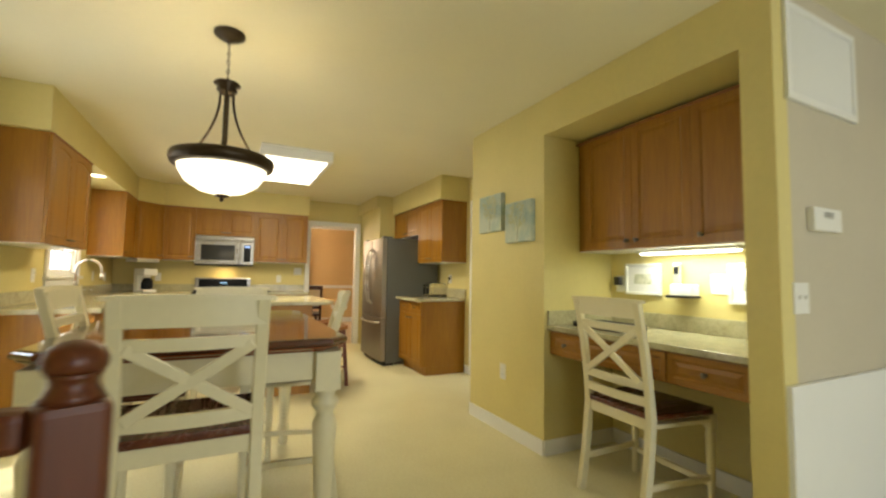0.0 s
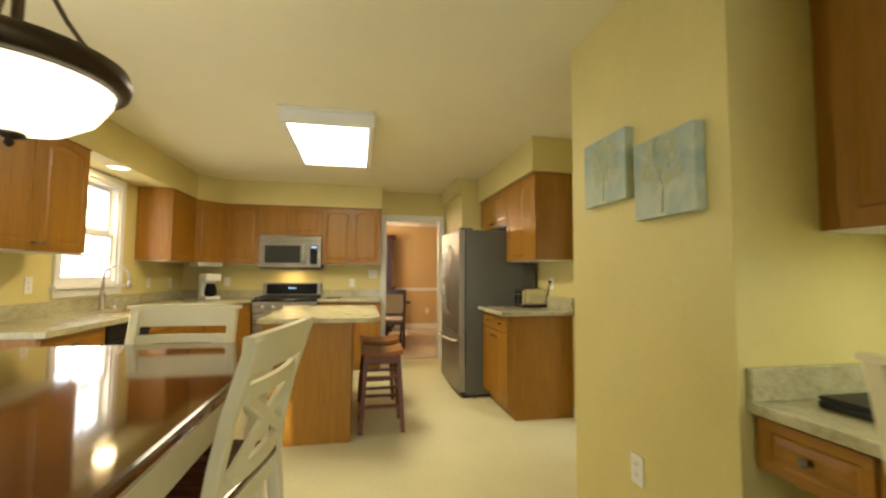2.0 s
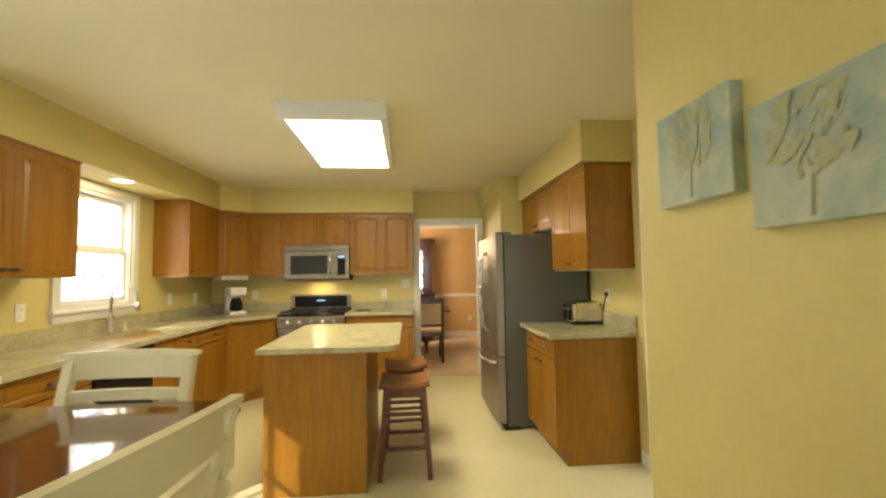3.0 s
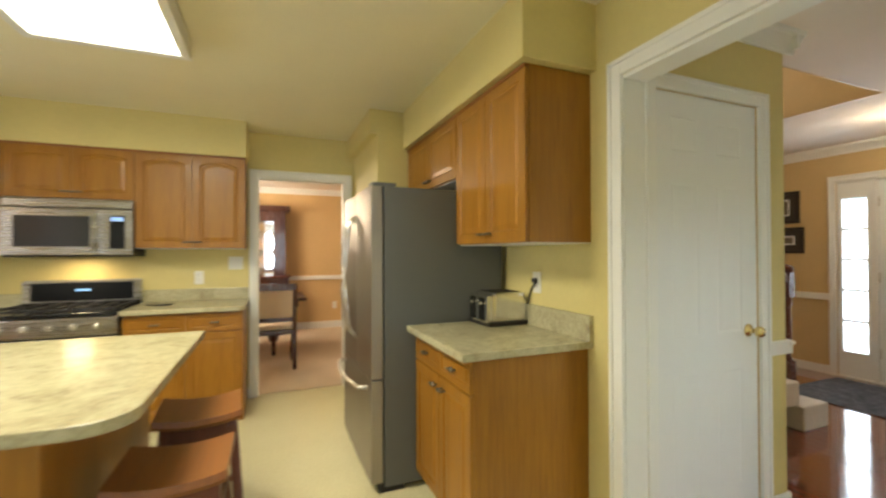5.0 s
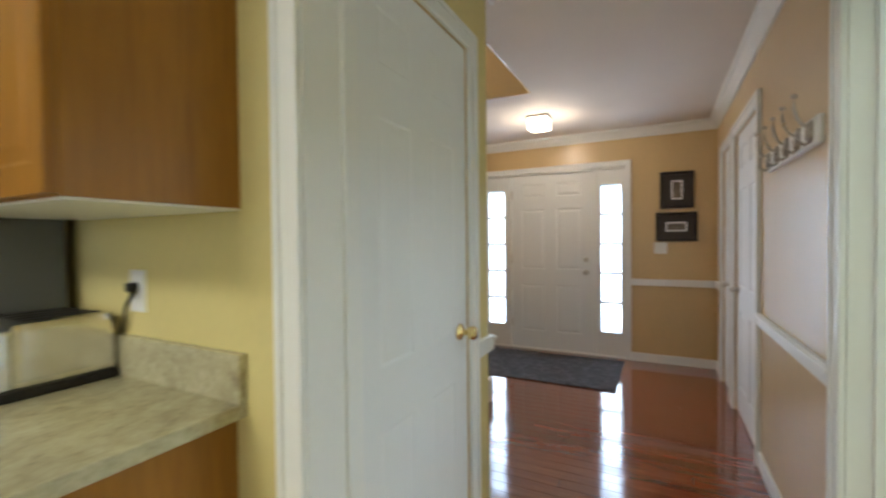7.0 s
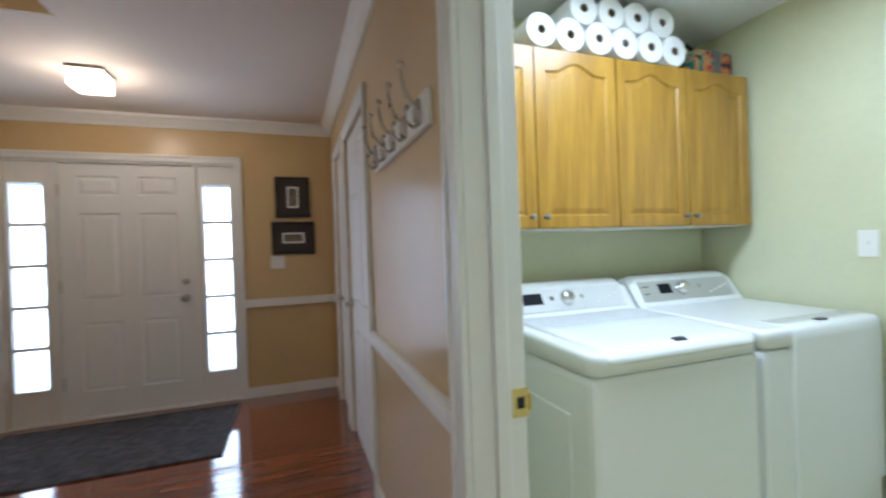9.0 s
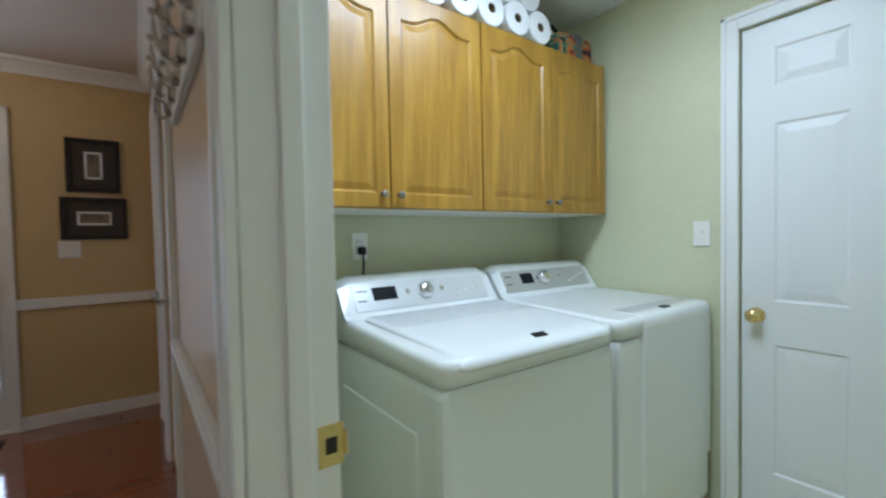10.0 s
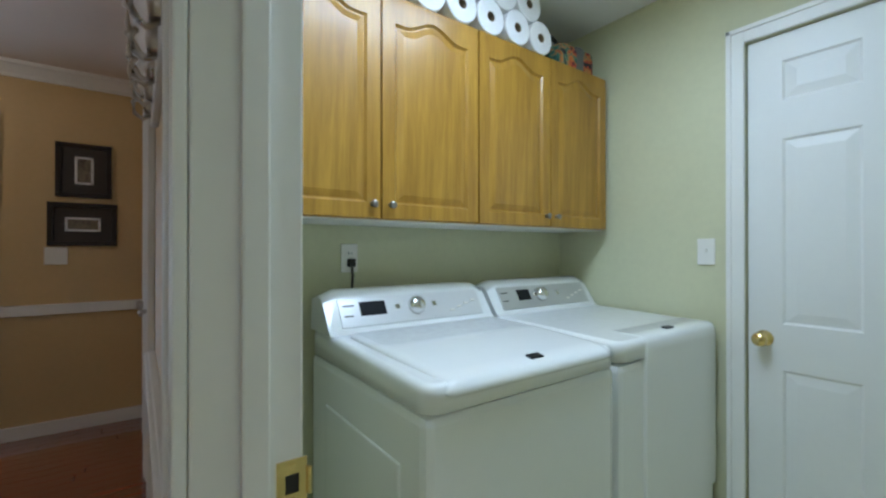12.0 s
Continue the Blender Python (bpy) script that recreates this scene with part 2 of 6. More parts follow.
PANEL = glow("light_diffuser", (1.0, 0.93, 0.74), 5.0)
BOWL = glow("alabaster_bowl", (1.0, 0.90, 0.68), 1.8)
TUBE = glow("fluorescent_tube", (1.0, 0.98, 0.84), 6.0)
SPOT = glow("downlight_lens", (1.0, 0.85, 0.6), 6.0)
FOYG = glow("foyer_lamp_glass", (1.0, 0.84, 0.6), 6.0)
SHADE = glow("chandelier_shade", (1.0, 0.85, 0.6), 4.0)

# ---- building helpers ----


def box(bm, x0, x1, y0, y1, z0, z1, bevel=0.0, mi=0):
    r = bmesh.ops.create_cube(bm, size=1.0, matrix=Matrix.LocRotScale(((x0 + x1) / 2, (y0 + y1) / 2, (z0 + z1) / 2), None, (abs(x1 - x0), abs(y1 - y0), abs(z1 - z0))))
    vs = r["verts"]
    fs = {f for v in vs for f in v.link_faces}
    for f in fs:
        f.material_index = mi
    if bevel:
        es = list({e for v in vs for e in v.link_edges})
        bmesh.ops.bevel(bm, geom=es, offset=bevel, segments=2, affect="EDGES", profile=0.6, material=mi)
    return bm


def lathe(bm, profile, cx=0.0, cy=0.0, n=20, mi=0):
    """Turns (radius, z) pairs about an upright axis."""
    rings = []
    for r, z in profile:
        rings.append([bm.verts.new((cx + r * math.cos(2 * math.pi * i / n), cy + r * math.sin(2 * math.pi * i / n), z)) for i in range(n)])
    for a, b in zip(rings, rings[1:]):
        for i in range(n):
            f = bm.faces.new((a[i], a[(i + 1) % n], b[(i + 1) % n], b[i]))
            f.material_index, f.smooth = mi, True
    bm.faces.new(rings[0][::-1]).material_index = mi
    bm.faces.new(rings[-1]).material_index = mi
    return bm


def tube(bm, pts, r, n=8, r2=None, mi=0):
    """A round bar through points; r2: the end's radius."""
    pts = [Vector(p) for p in pts]
    rings = []
    ref = None
    for k, p in enumerate(pts):
        d = (pts[min(k + 1, len(pts) - 1)] - pts[max(k - 1, 0)]).normalized()
        if ref is None:
            ref = Vector((0, 0, 1)) if abs(d.z) < 0.9 else Vector((1, 0, 0))
        u = d.cross(ref).normalized()
        w = d.cross(u).normalized()
        rad = r if r2 is None else r + (r2 - r) * k / (len(pts) - 1)
        rings.append([bm.verts.new(p + rad * (math.cos(2 * math.pi * i / n) * u + math.sin(2 * math.pi * i / n) * w)) for i in range(n)])
    for a, b in zip(rings, rings[1:]):
        for i in range(n):
            f = bm.faces.new((a[i], a[(i + 1) % n], b[(i + 1) % n], b[i]))
            f.material_index, f.smooth = mi, True
    bm.faces.new(rings[0][::-1]).material_index = mi
    bm.faces.new(rings[-1]).material_index = mi
    bmesh.ops.recalc_face_normals(bm, faces=bm.faces[:])
    return bm


def beam(bm, a, b, w, t, side=(0, 1, 0), bevel=0.004):
    """A bar of section w x t from a to b; side: the way of its thickness t."""
    a, b = Vector(a), Vector(b)
    d = b - a
    z = d.normalized()
    y = Vector(side)
    y = (y - z * y.dot(z)).normalized()
    x = y.cross(z)
    m = Matrix((x, y, z)).transposed().to_4x4()
    m.translation = (a + b) / 2
    r = bmesh.ops.create_cube(bm, size=1.0, matrix=m @ Matrix.Diagonal((w, t, d.length, 1)))
    if bevel:
        es = list({e for v in r["verts"] for e in v.link_edges})
        bmesh.ops.bevel(bm, geom=es, offset=bevel, segments=2, affect="EDGES", profile=0.6)
    return bm


def curved_rail(bm, w, sag, z0, z1, t, y0=0.0, n=8, crown=0.0):
    """A bowed board, w wide, its middle sag further along y, top raised by crown."""
    cols = []
    for i in range(n + 1):
        u = 2 * i / n - 1
        x, y, zt = u * w / 2, y0 + sag * (1 - u * u), z1 + crown * (1 - u * u)
        cols.append([bm.verts.new(p) for p in ((x, y, z0), (x, y + t, z0), (x, y + t, zt), (x, y, zt))])
    for a, b in zip(cols, cols[1:]):
        for i in range(4):
            bm.faces.new((a[i], a[(i + 1) % 4], b[(i + 1) % 4], b[i]))
    bm.faces.new(cols[0])
    bm.faces.new(cols[-1][::-1])
    bmesh.ops.recalc_face_normals(bm, faces=bm.faces[:])
    return bm


def prism(bm, outline, z0, z1, bevel=0.0):
    """A slab with the given plan."""
    lo = [bm.verts.new((x, y, z0)) for x, y in outline]
    hi = [bm.verts.new((x, y, z1)) for x, y in outline]
    fs = [bm.faces.new(lo[::-1]), bm.faces.new(hi)]
    n = len(outline)
    for i in range(n):
        fs.append(bm.faces.new((lo[i], lo[(i + 1) % n], hi[(i + 1) % n], hi[i])))
    bmesh.ops.recalc_face_normals(bm, faces=fs)
    if bevel:
        es = list({e for f in fs[:2] for e in f.edges})
        bmesh.ops.bevel(bm, geom=es, offset=bevel, segments=2, affect="EDGES", profile=0.6)
    return bm


def panel_cell(bm, x0, x1, z0, z1, px0, px1, pz0, pz1, y=0.0, arch=0.0, depth=0.008, field=0.03, n=10, swan=False):
    """The front of a door leaf (facing -y) with one moulded panel; arch: rise of the panel's top."""
    def loop(a0, a1, b0, b1, yy, rise):
        pts = [(a0, b0), (a1, b0)]
        for i in range(n + 1):
            u = 1 - 2 * i / n
            bend = math.cos(min(1.0, abs(u) / 0.75) * math.pi) * 0.5 + 0.5 if swan else 1 - u * u
            pts.append(((a0 + a1) / 2 + u * (a1 - a0) / 2, b1 + rise * bend))
        return [bm.verts.new((px, yy, pz)) for px, pz in pts]
    e = min(field, (px1 - px0) * 0.3)
    rings = [loop(x0, x1, z0, z1, y, 0), loop(px0, px1, pz0, pz1, y, arch), loop(px0 + 0.008, px1 - 0.008, pz0 + 0.008, pz1 - 0.008, y + depth, arch),
             loop(px0 + 0.012, px1 - 0.012, pz0 + 0.012, pz1 - 0.012, y + depth, arch), loop(px0 + e, px1 - e, pz0 + e, pz1 - e, y + depth * 0.25, arch)]
    k = len(rings[0])
    for a, b in zip(rings, rings[1:]):
        for i in range(k):
            bm.faces.new((a[i], a[(i + 1) % k], b[(i + 1) % k], b[i]))
    bm.faces.new(rings[-1])


def leaf(w, h, t, stile=0.055, arch=0.0, rows=None, cols=1, depth=0.007, field=0.03, swan=False):
    """A door leaf from (0, 0, 0) to (w, t, h), front to -y, with moulded panels. rows: (bottom, top) of each panel row."""
    bm = bmesh.new()
    rows = rows or [(stile, h - stile - arch)]
    edges = [0.0] + [(rows[i][1] + rows[i + 1][0]) / 2 for i in range(len(rows) - 1)] + [h]
    cw = w / cols
    for i, (b0, b1) in enumerate(rows):
        for c in range(cols):
            l = stile if c == 0 else stile * 0.55
            r = stile if c == cols - 1 else stile * 0.55
            panel_cell(bm, c * cw, (c + 1) * cw, edges[i], edges[i + 1], c * cw + l, (c + 1) * cw - r, b0, b1, 0.0, arch, depth, field, swan=swan)
    vs = [bm.verts.new(p) for p in ((0, 0, 0), (w, 0, 0), (w, 0, h), (0, 0, h), (0, t, 0), (w, t, 0), (w, t, h), (0, t, h))]
    for q in ((4, 5, 1, 0), (5, 6, 2, 1), (6, 7, 3, 2), (7, 4, 0, 3), (5, 4, 7, 6)):
        bm.faces.new([vs[i] for i in q])
    bmesh.ops.remove_doubles(bm, verts=bm.verts[:], dist=0.0002)
    bmesh.ops.recalc_face_normals(bm, faces=bm.faces[:])
    return bm


def mesh_of(name, bm, *mats):
    me = bpy.data.meshes.new(name)
    bm.to_mesh(me)
    bm.free()
    for m in mats:
        me.materials.append(m)
    return me


def part(name, bm, material, parent, label="", m=None):
    ob = new(name, mesh_of(name, bm, *(material if isinstance(material, tuple) else (material,))))
    ob.parent = parent
    if m is not None:
        ob.matrix_local = m
    return tagged(ob, label)


def thing(name, m, label, category, group="", kind=""):
    ob = new(name)
    ob.empty_display_size = 0.1
    ob.matrix_world = m
    return tagged(ob, label, category, group, kind)


def single(name, bm, material, label, category, m=None, group="", kind=""):
    ob = new(name, mesh_of(name, bm, *(material if isinstance(material, tuple) else (material,))))
    if m is not None:
        ob.matrix_world = m
    return tagged(ob, label, category, group, kind)


def structure(name, bm, material, label, category):
    return single(name, bm, material, label, category, kind="structure")


def wall(name, axis, lo, hi, a0, a1, neg, pos, label, openings=(), z0=0.0, z1=2.44):
    """A wall across axis from lo to hi, along the other axis from a0 to a1; neg and pos paint its two faces."""
    bm = bmesh.new()

    def piece(b0, b1, c0, c1):
        if b1 - b0 < 1e-4 or c1 - c0 < 1e-4:
            return
        box(bm, *((lo, hi, b0, b1) if axis == "x" else (b0, b1, lo, hi)), c0, c1)
    at = a0
    for b0, b1, c0, c1 in sorted(openings):
        piece(at, b0, z0, z1)
        piece(b0, b1, z0, c0)
        piece(b0, b1, c1, z1)
        at = b1
    piece(at, a1, z0, z1)
    k = 0 if axis == "x" else 1
    bm.normal_update()
    for f in bm.faces:
        f.material_index = 0 if f.normal[k] < -0.5 else 1
    return structure(name, bm, (neg, pos), label, "wall")


def trim_box(name, boxes, label, mat=None, bevel=0.004, category="trim"):
    ob = tagged(new(name), label, category, kind="structure")
    for b in boxes:
        bm = bmesh.new()
        box(bm, *b, bevel)
        part("moulding", bm, mat or WHITE, ob)
    return ob


def casing_y(name, y, s, x0, x1, z1, label, w=0.065, t=0.018):
    """Door casing on a wall face at y, standing out along s (+1 or -1), round an opening x0..x1 up to z1."""
    a, b = sorted((y, y + s * t))
    c, d = sorted((y, y + s * (t + 0.007)))
    bs = [(x0 - w, x0, a, b, 0, z1 + w), (x1, x1 + w, a, b, 0, z1 + w), (x0, x1, a, b, z1, z1 + w),
          (x0 - w, x0 - w + 0.02, c, d, 0, z1 + w), (x1 + w - 0.02, x1 + w, c, d, 0, z1 + w), (x0 - w, x1 + w, c, d, z1 + w - 0.02, z1 + w)]
    return trim_box(name, bs, label)


def casing_x(name, x, s, y0, y1, z1, label, w=0.065, t=0.018):
    a, b = sorted((x, x + s * t))
    c, d = sorted((x, x + s * (t + 0.007)))
    bs = [(a, b, y0 - w, y0, 0, z1 + w), (a, b, y1, y1 + w, 0, z1 + w), (a, b, y0, y1, z1, z1 + w),
          (c, d, y0 - w, y0 - w + 0.02, 0, z1 + w), (c, d, y1 + w - 0.02, y1 + w, 0, z1 + w), (c, d, y0 - w, y1 + w, z1 + w - 0.02, z1 + w)]
    return trim_box(name, bs, label)

# ---- the large structure ----
XL, XP, XK = -1.27, 2.113, 2.857      # kitchen's outer wall, wall with the desk niche, wall with the cased opening
YR, YN, YJ, YH, YC = 8.10, 3.983, 4.04, 4.01, 5.19   # range wall, end of the niche wall, jamb of the opening, hall walls
XF = 7.08                               # front wall
CH = 2.44
YL = 2.02                               # end wall of the laundry
XW = 4.89                               # back wall of the laundry

bm = bmesh.new()
box(bm, XL - 0.15, 2.9, -2.6, YR + 0.06, -0.12, 0.0)
box(bm, 2.9, 3.45, -2.6, 1.70, -0.12, 0.0)
structure("floor", bm, VINYL, "cream speckled sheet vinyl kitchen floor", "floor")
bm = bmesh.new()
box(bm, -2.6, 5.2, YR + 0.06, 11.9, -0.12, 0.004)
structure("floor_dining", bm, CARPET, "beige wall-to-wall carpet in the dining room", "floor")
bm = bmesh.new()
box(bm, 2.9, 5.2, 1.9, 3.96, -0.12, 0.0)
structure("floor_laundry", bm, VINYL, "cream sheet vinyl laundry floor", "floor")
bm = bmesh.new()
box(bm, 2.9, XF + 0.1, 3.96, 7.45, -0.12, -0.008)
floor_hall = structure("floor_hall", bm, BLACKM, "glossy red cherry strip floor in the hall", "floor")

bm = bmesh.new()
box(bm, XL - 0.15, 2.9, -2.6, YR + 0.06, CH, CH + 0.12)
box(bm, 2.9, 3.45, -2.6, 1.70, CH, CH + 0.12)
structure("ceiling", bm, CEIL, "cream painted smooth kitchen ceiling", "ceiling")
bm = bmesh.new()
box(bm, 2.9, 5.50, 3.96, 5.41, CH, CH + 0.2)
box(bm, 5.50, XF + 0.1, 3.96, 7.45, CH, CH + 0.2)
structure("ceiling_hall", bm, HALLC, "pale hall ceiling with a stairwell opening", "ceiling")
bm = bmesh.new()
box(bm, 2.8, 5.7, 5.3, 7.45, 4.3, 4.4)
structure("ceiling_stairwell", bm, HALLC, "pale ceiling high above the stairs", "ceiling")
bm = bmesh.new()
box(bm, 2.9, 5.2, 1.9, 3.96, CH, CH + 0.12)
structure("ceiling_laundry", bm, LAUC, "white laundry ceiling", "ceiling")
bm = bmesh.new()
box(bm, -2.6, 5.2, YR + 0.06, 11.9, CH, CH + 0.12)
structure("ceiling_dining", bm, HALLC, "white dining room ceiling", "ceiling")

wall("wall_west", "x", XL - 0.15, XL, -2.6, YR + 0.12, KIT, KIT, "yellow painted kitchen wall with a window over the sink",
     [(3.22, 3.98, 0.05, 2.08), (5.72, 6.52, 1.13, 2.06)])
wall("wall_range", "y", YR, YR + 0.12, XL, 2.98, KIT, PEACH, "yellow wall behind the range", [(1.376, 2.177, 0, 2.03)])
wall("wall_pantry_side", "x", 2.26, 2.34, 7.06, YR, KIT, KIT, "short yellow wall beside the refrigerator", z1=2.25)
wall("wall_pantry_end", "y", 7.06, 7.14, 2.34, XK, KIT, KIT, "short yellow wall behind the refrigerator", z1=2.25)
wall("wall_opening", "x", XK, XK + 0.12, YJ, YR, KIT, TAN, "yellow wall with a white cased opening to the hall", [(YJ, YC, 0, 2.06)])
wall("wall_niche", "x", XP, XP + 0.10, 1.62, YN, KIT, KIT, "yellow wall with a recessed desk niche", [(1.745, 3.015, 0, 2.18)])
wall("wall_niche_back", "x", 2.76, 2.86, 1.745, YN, KIT, SAGE, "yellow back wall of the desk niche")
wall("wall_niche_side", "y", 3.015, YN, XP + 0.10, 2.76, KIT, KIT, "yellow side wall of the desk niche")
wall("wall_niche_near", "y", 1.62, 1.745, XP + 0.10, 3.33, GREIGE, KIT, "greige end wall with a thermostat")
bm = bmesh.new()
box(bm, XP + 0.10, 2.76, 1.745, 3.015, 2.18, CH)
structure("ceiling_niche", bm, KIT, "dropped yellow ceiling of the desk niche", "ceiling")
wall("wall_family", "x", 3.33, 3.45, -2.6, 1.745, GREIGE, GREIGE, "greige wall of the next room")
wall("wall_south", "y", -2.72, -2.6, XL - 0.15, 3.45, GREIGE, GREIGE, "greige wall behind the table", [(1.2, 2.6, 0.5, 2.3)])
wall("wall_hall_south", "y", YH - 0.15, YH, 2.86, XF, SAGE, TAN, "tan hall wall with doors and a coat rack", [(3.00, 3.905, 0, 2.05), (5.16, 6.00, 0, 2.04), (6.19, 6.68, 0, 2.04)])
wall("wall_hall_north", "y", YC, YC + 0.12, XK + 0.12, 3.95, KIT, TAN, "yellow hall wall with a closet door", [(3.04, 3.735, 0, 2.04)])
wall("wall_closet_end", "x", 3.83, 3.95, YC + 0.12, 7.3, TAN, TAN, "tan wall under the stairs", z1=4.3)
wall("wall_front", "x", XF, XF + 0.15, 3.9, 7.45, TAN, TAN, "tan front wall with an entry door between sidelights", [(4.84, 6.43, 0, 2.06)])
# The high opening is made up, only to let the stair fill light in.
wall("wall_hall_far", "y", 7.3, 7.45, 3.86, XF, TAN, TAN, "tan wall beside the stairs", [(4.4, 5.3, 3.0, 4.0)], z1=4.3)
wall("wall_stair_header", "x", 5.488, 5.61, 5.422, 7.3, TAN, TAN, "tan wall above the stairwell opening", z0=CH + 0.2, z1=4.3)
wall("wall_stair_upper", "y", 5.30, 5.422, 3.95, 5.61, TAN, TAN, "tan wall above the hall", z0=CH + 0.2, z1=4.3)
bm = bmesh.new()
box(bm, 3.955, 5.488, 5.41, 5.422, CH, CH + 0.2)
box(bm, 5.488, 5.50, 5.41, 7.3, CH, CH + 0.2)
structure("wall_stair_edge", bm, TAN, "tan edge of the hall ceiling round the stairwell", "wall")
wall("wall_laundry_back", "x", XW, XW + 0.12, 1.95, YH - 0.15, SAGE, SAGE, "sage green laundry wall behind the machines")
wall("wall_laundry_end", "y", YL - 0.12, YL, 2.86, XW, SAGE, SAGE, "sage green laundry wall with a white door", [(3.11, 3.935, 0, 2.085)])
wall("wall_dining_far", "y", 11.6, 11.75, -2.6, 5.2, PEACH, PEACH, "peach dining room wall with a white chair rail")
wall("wall_dining_west", "x", -2.6, -2.45, YR + 0.12, 11.6, PEACH, PEACH, "peach dining room wall")
wall("wall_dining_east", "x", 5.05, 5.2, YR + 0.12, 11.6, PEACH, PEACH, "peach dining room wall")

# soffits over the kitchen cabinets
bm = bmesh.new()
prism(bm, [(XL, 4.44), (-0.93, 4.44), (-0.93, 7.50), (-0.66, 7.757), (1.305, 7.757), (1.305, YR), (XL, YR)], 2.13, CH)
structure("soffit", bm, KIT, "yellow soffit over the wall cabinets with a recessed light", "soffit")
bm = bmesh.new()
box(bm, 2.468, XK, 5.335, 7.06, 2.142, CH)
structure("soffit_side", bm, KIT, "yellow soffit over the refrigerator cabinets", "soffit")
bm = bmesh.new()
box(bm, 2.20, XK, 7.065, YR, 2.25, CH)
structure("soffit_end", bm, KIT, "yellow bulkhead beside the dining doorway", "soffit")

# trim
casing_y("casing_dining", YR, -1, 1.376, 2.177, 2.03, "white moulded casing round the dining doorway")
trim_box("jamb_dining", [(1.376, 1.391, YR, YR + 0.12, 0, 2.03), (2.162, 2.177, YR, YR + 0.12, 0, 2.03), (1.391, 2.162, YR, YR + 0.12, 2.015, 2.03)], "white jamb of the dining doorway", bevel=0)
casing_x("casing_opening", XK, -1, YJ + 0.06, YC - 0.012, 2.06, "white casing round the opening to the hall", 0.07)
trim_box("jamb_opening", [(XK, XK + 0.12, YC - 0.015, YC, 0, 2.06), (XK, XK + 0.12, YJ + 0.04, YJ + 0.06, 0, 2.06), (XK, XK + 0.12, YJ + 0.06, YC - 0.015, 2.045, 2.06)], "white jamb of the opening to the hall", bevel=0)
casing_y("casing_closet", YC, -1, 3.04, 3.735, 2.04, "white casing round the closet door")
casing_y("casing_coat_closet", YH, 1, 6.19, 6.68, 2.04, "white casing round the far hall closet", 0.06)
casing_y("casing_hall_door", YH, 1, 5.16, 6.00, 2.04, "white casing round the hall door", 0.07)
casing_y("casing_laundry_hall", YH, 1, 3.02, 3.885, 2.05, "white casing round the laundry doorway", 0.075)
casing_y("casing_laundry_in", YL, 1, 3.11, 3.935, 2.085, "white casing round the laundry door", 0.065)
trim_box("jamb_laundry", [(3.885, 3.904, YH - 0.149, YH - 0.001, 0, 2.05), (3.872, 3.886, YH - 0.10, YH - 0.062, 0, 2.03), (3.001, 3.02, YH - 0.149, YH - 0.001, 0, 2.05), (3.02, 3.885, YH - 0.149, YH - 0.001, 2.03, 2.049)],
         "white jamb of the laundry doorway with a door stop")
casing_x("casing_front", XF, -1, 4.84, 6.43, 2.06, "white casing round the entry door and sidelights", 0.06)

trim_box("baseboard", [
    (XP - 0.014, XP, 1.62, 1.745, 0, 0.10), (XP - 0.014, XP, 3.015, YN, 0, 0.10), (XP, XK, YN, YN + 0.014, 0, 0.10),
    (2.746, 2.76, 1.745, 3.015, 0, 0.10), (XP + 0.0, 2.746, 3.001, 3.015, 0, 0.10),
    (1.30, 1.311, YR - 0.014, YR, 0, 0.09), (XK - 0.014, XK, 5.255, 5.375, 0, 0.10),
], "white kitchen baseboard")
trim_box("baseboard_hall", [
    (3.96, 5.09, YH, YH + 0.014, 0, 0.09), (6.74, XF, YH, YH + 0.014, 0, 0.09), (XF - 0.014, XF, YH + 0.014, 4.78, 0, 0.09), (XF - 0.014, XF, 6.49, 7.3, 0, 0.09),
    (3.80, 3.95, YC - 0.014, YC, 0, 0.09), (3.95, 3.964, YC - 0.014, 5.45, 0, 0.09),
], "white hall baseboard")
trim_box("chair_rail", [
    (3.96, 5.09, YH, YH + 0.022, 0.80, 0.868), (3.96, 5.09, YH, YH + 0.032, 0.845, 0.862), (6.74, XF, YH, YH + 0.022, 0.80, 0.868), (XF - 0.022, XF, YH + 0.022, 4.78, 0.80, 0.868),
    (XF - 0.022, XF, 6.49, 7.3, 0.80, 0.868), (3.80, 3.95, YC - 0.022, YC, 0.80, 0.868), (3.95, 3.972, YC - 0.022, 5.42, 0.80, 0.868), (3.95, 3.982, YC - 0.03, 5.42, 0.845, 0.862),
], "white moulded chair rail in the hall")
trim_box("chair_rail_dining", [(-2.45, 5.05, 11.575, 11.6, 0.86, 0.93), (5.025, 5.05, YR + 0.12, 11.575, 0.86, 0.93)], "white chair rail in the dining room")
trim_box("baseboard_dining", [(-2.45, 5.05, 11.585, 11.6, 0, 0.12)], "white dining room baseboard")


def crown(name, runs, label):
    """Crown moulding: runs of (x0, y0, x1, y1, sx, sy), with (sx, sy) the way into the room."""
    ob = tagged(new(name), label, "trim", kind="structure")
    prof = [(0.0, -0.095), (0.014, -0.095), (0.02, -0.075), (0.055, -0.03), (0.075, -0.022), (0.075, 0.0), (0.0, 0.0)]
    for x0, y0, x1, y1, sx, sy in runs:
        bm = bmesh.new()
        a = [bm.verts.new((x0 + sx * o, y0 + sy * o, CH + z)) for o, z in prof]
        b = [bm.verts.new((x1 + sx * o, y1 + sy * o, CH + z)) for o, z in prof]
        n = len(prof)
        for i in range(n):
            bm.faces.new((a[i], a[(i + 1) % n], b[(i + 1) % n], b[i]))
        bm.faces.new(a)
        bm.faces.new(b[::-1])
        bmesh.ops.recalc_face_normals(bm, faces=bm.faces[:])
        part("moulding", bm, WHITE, ob)
    return ob


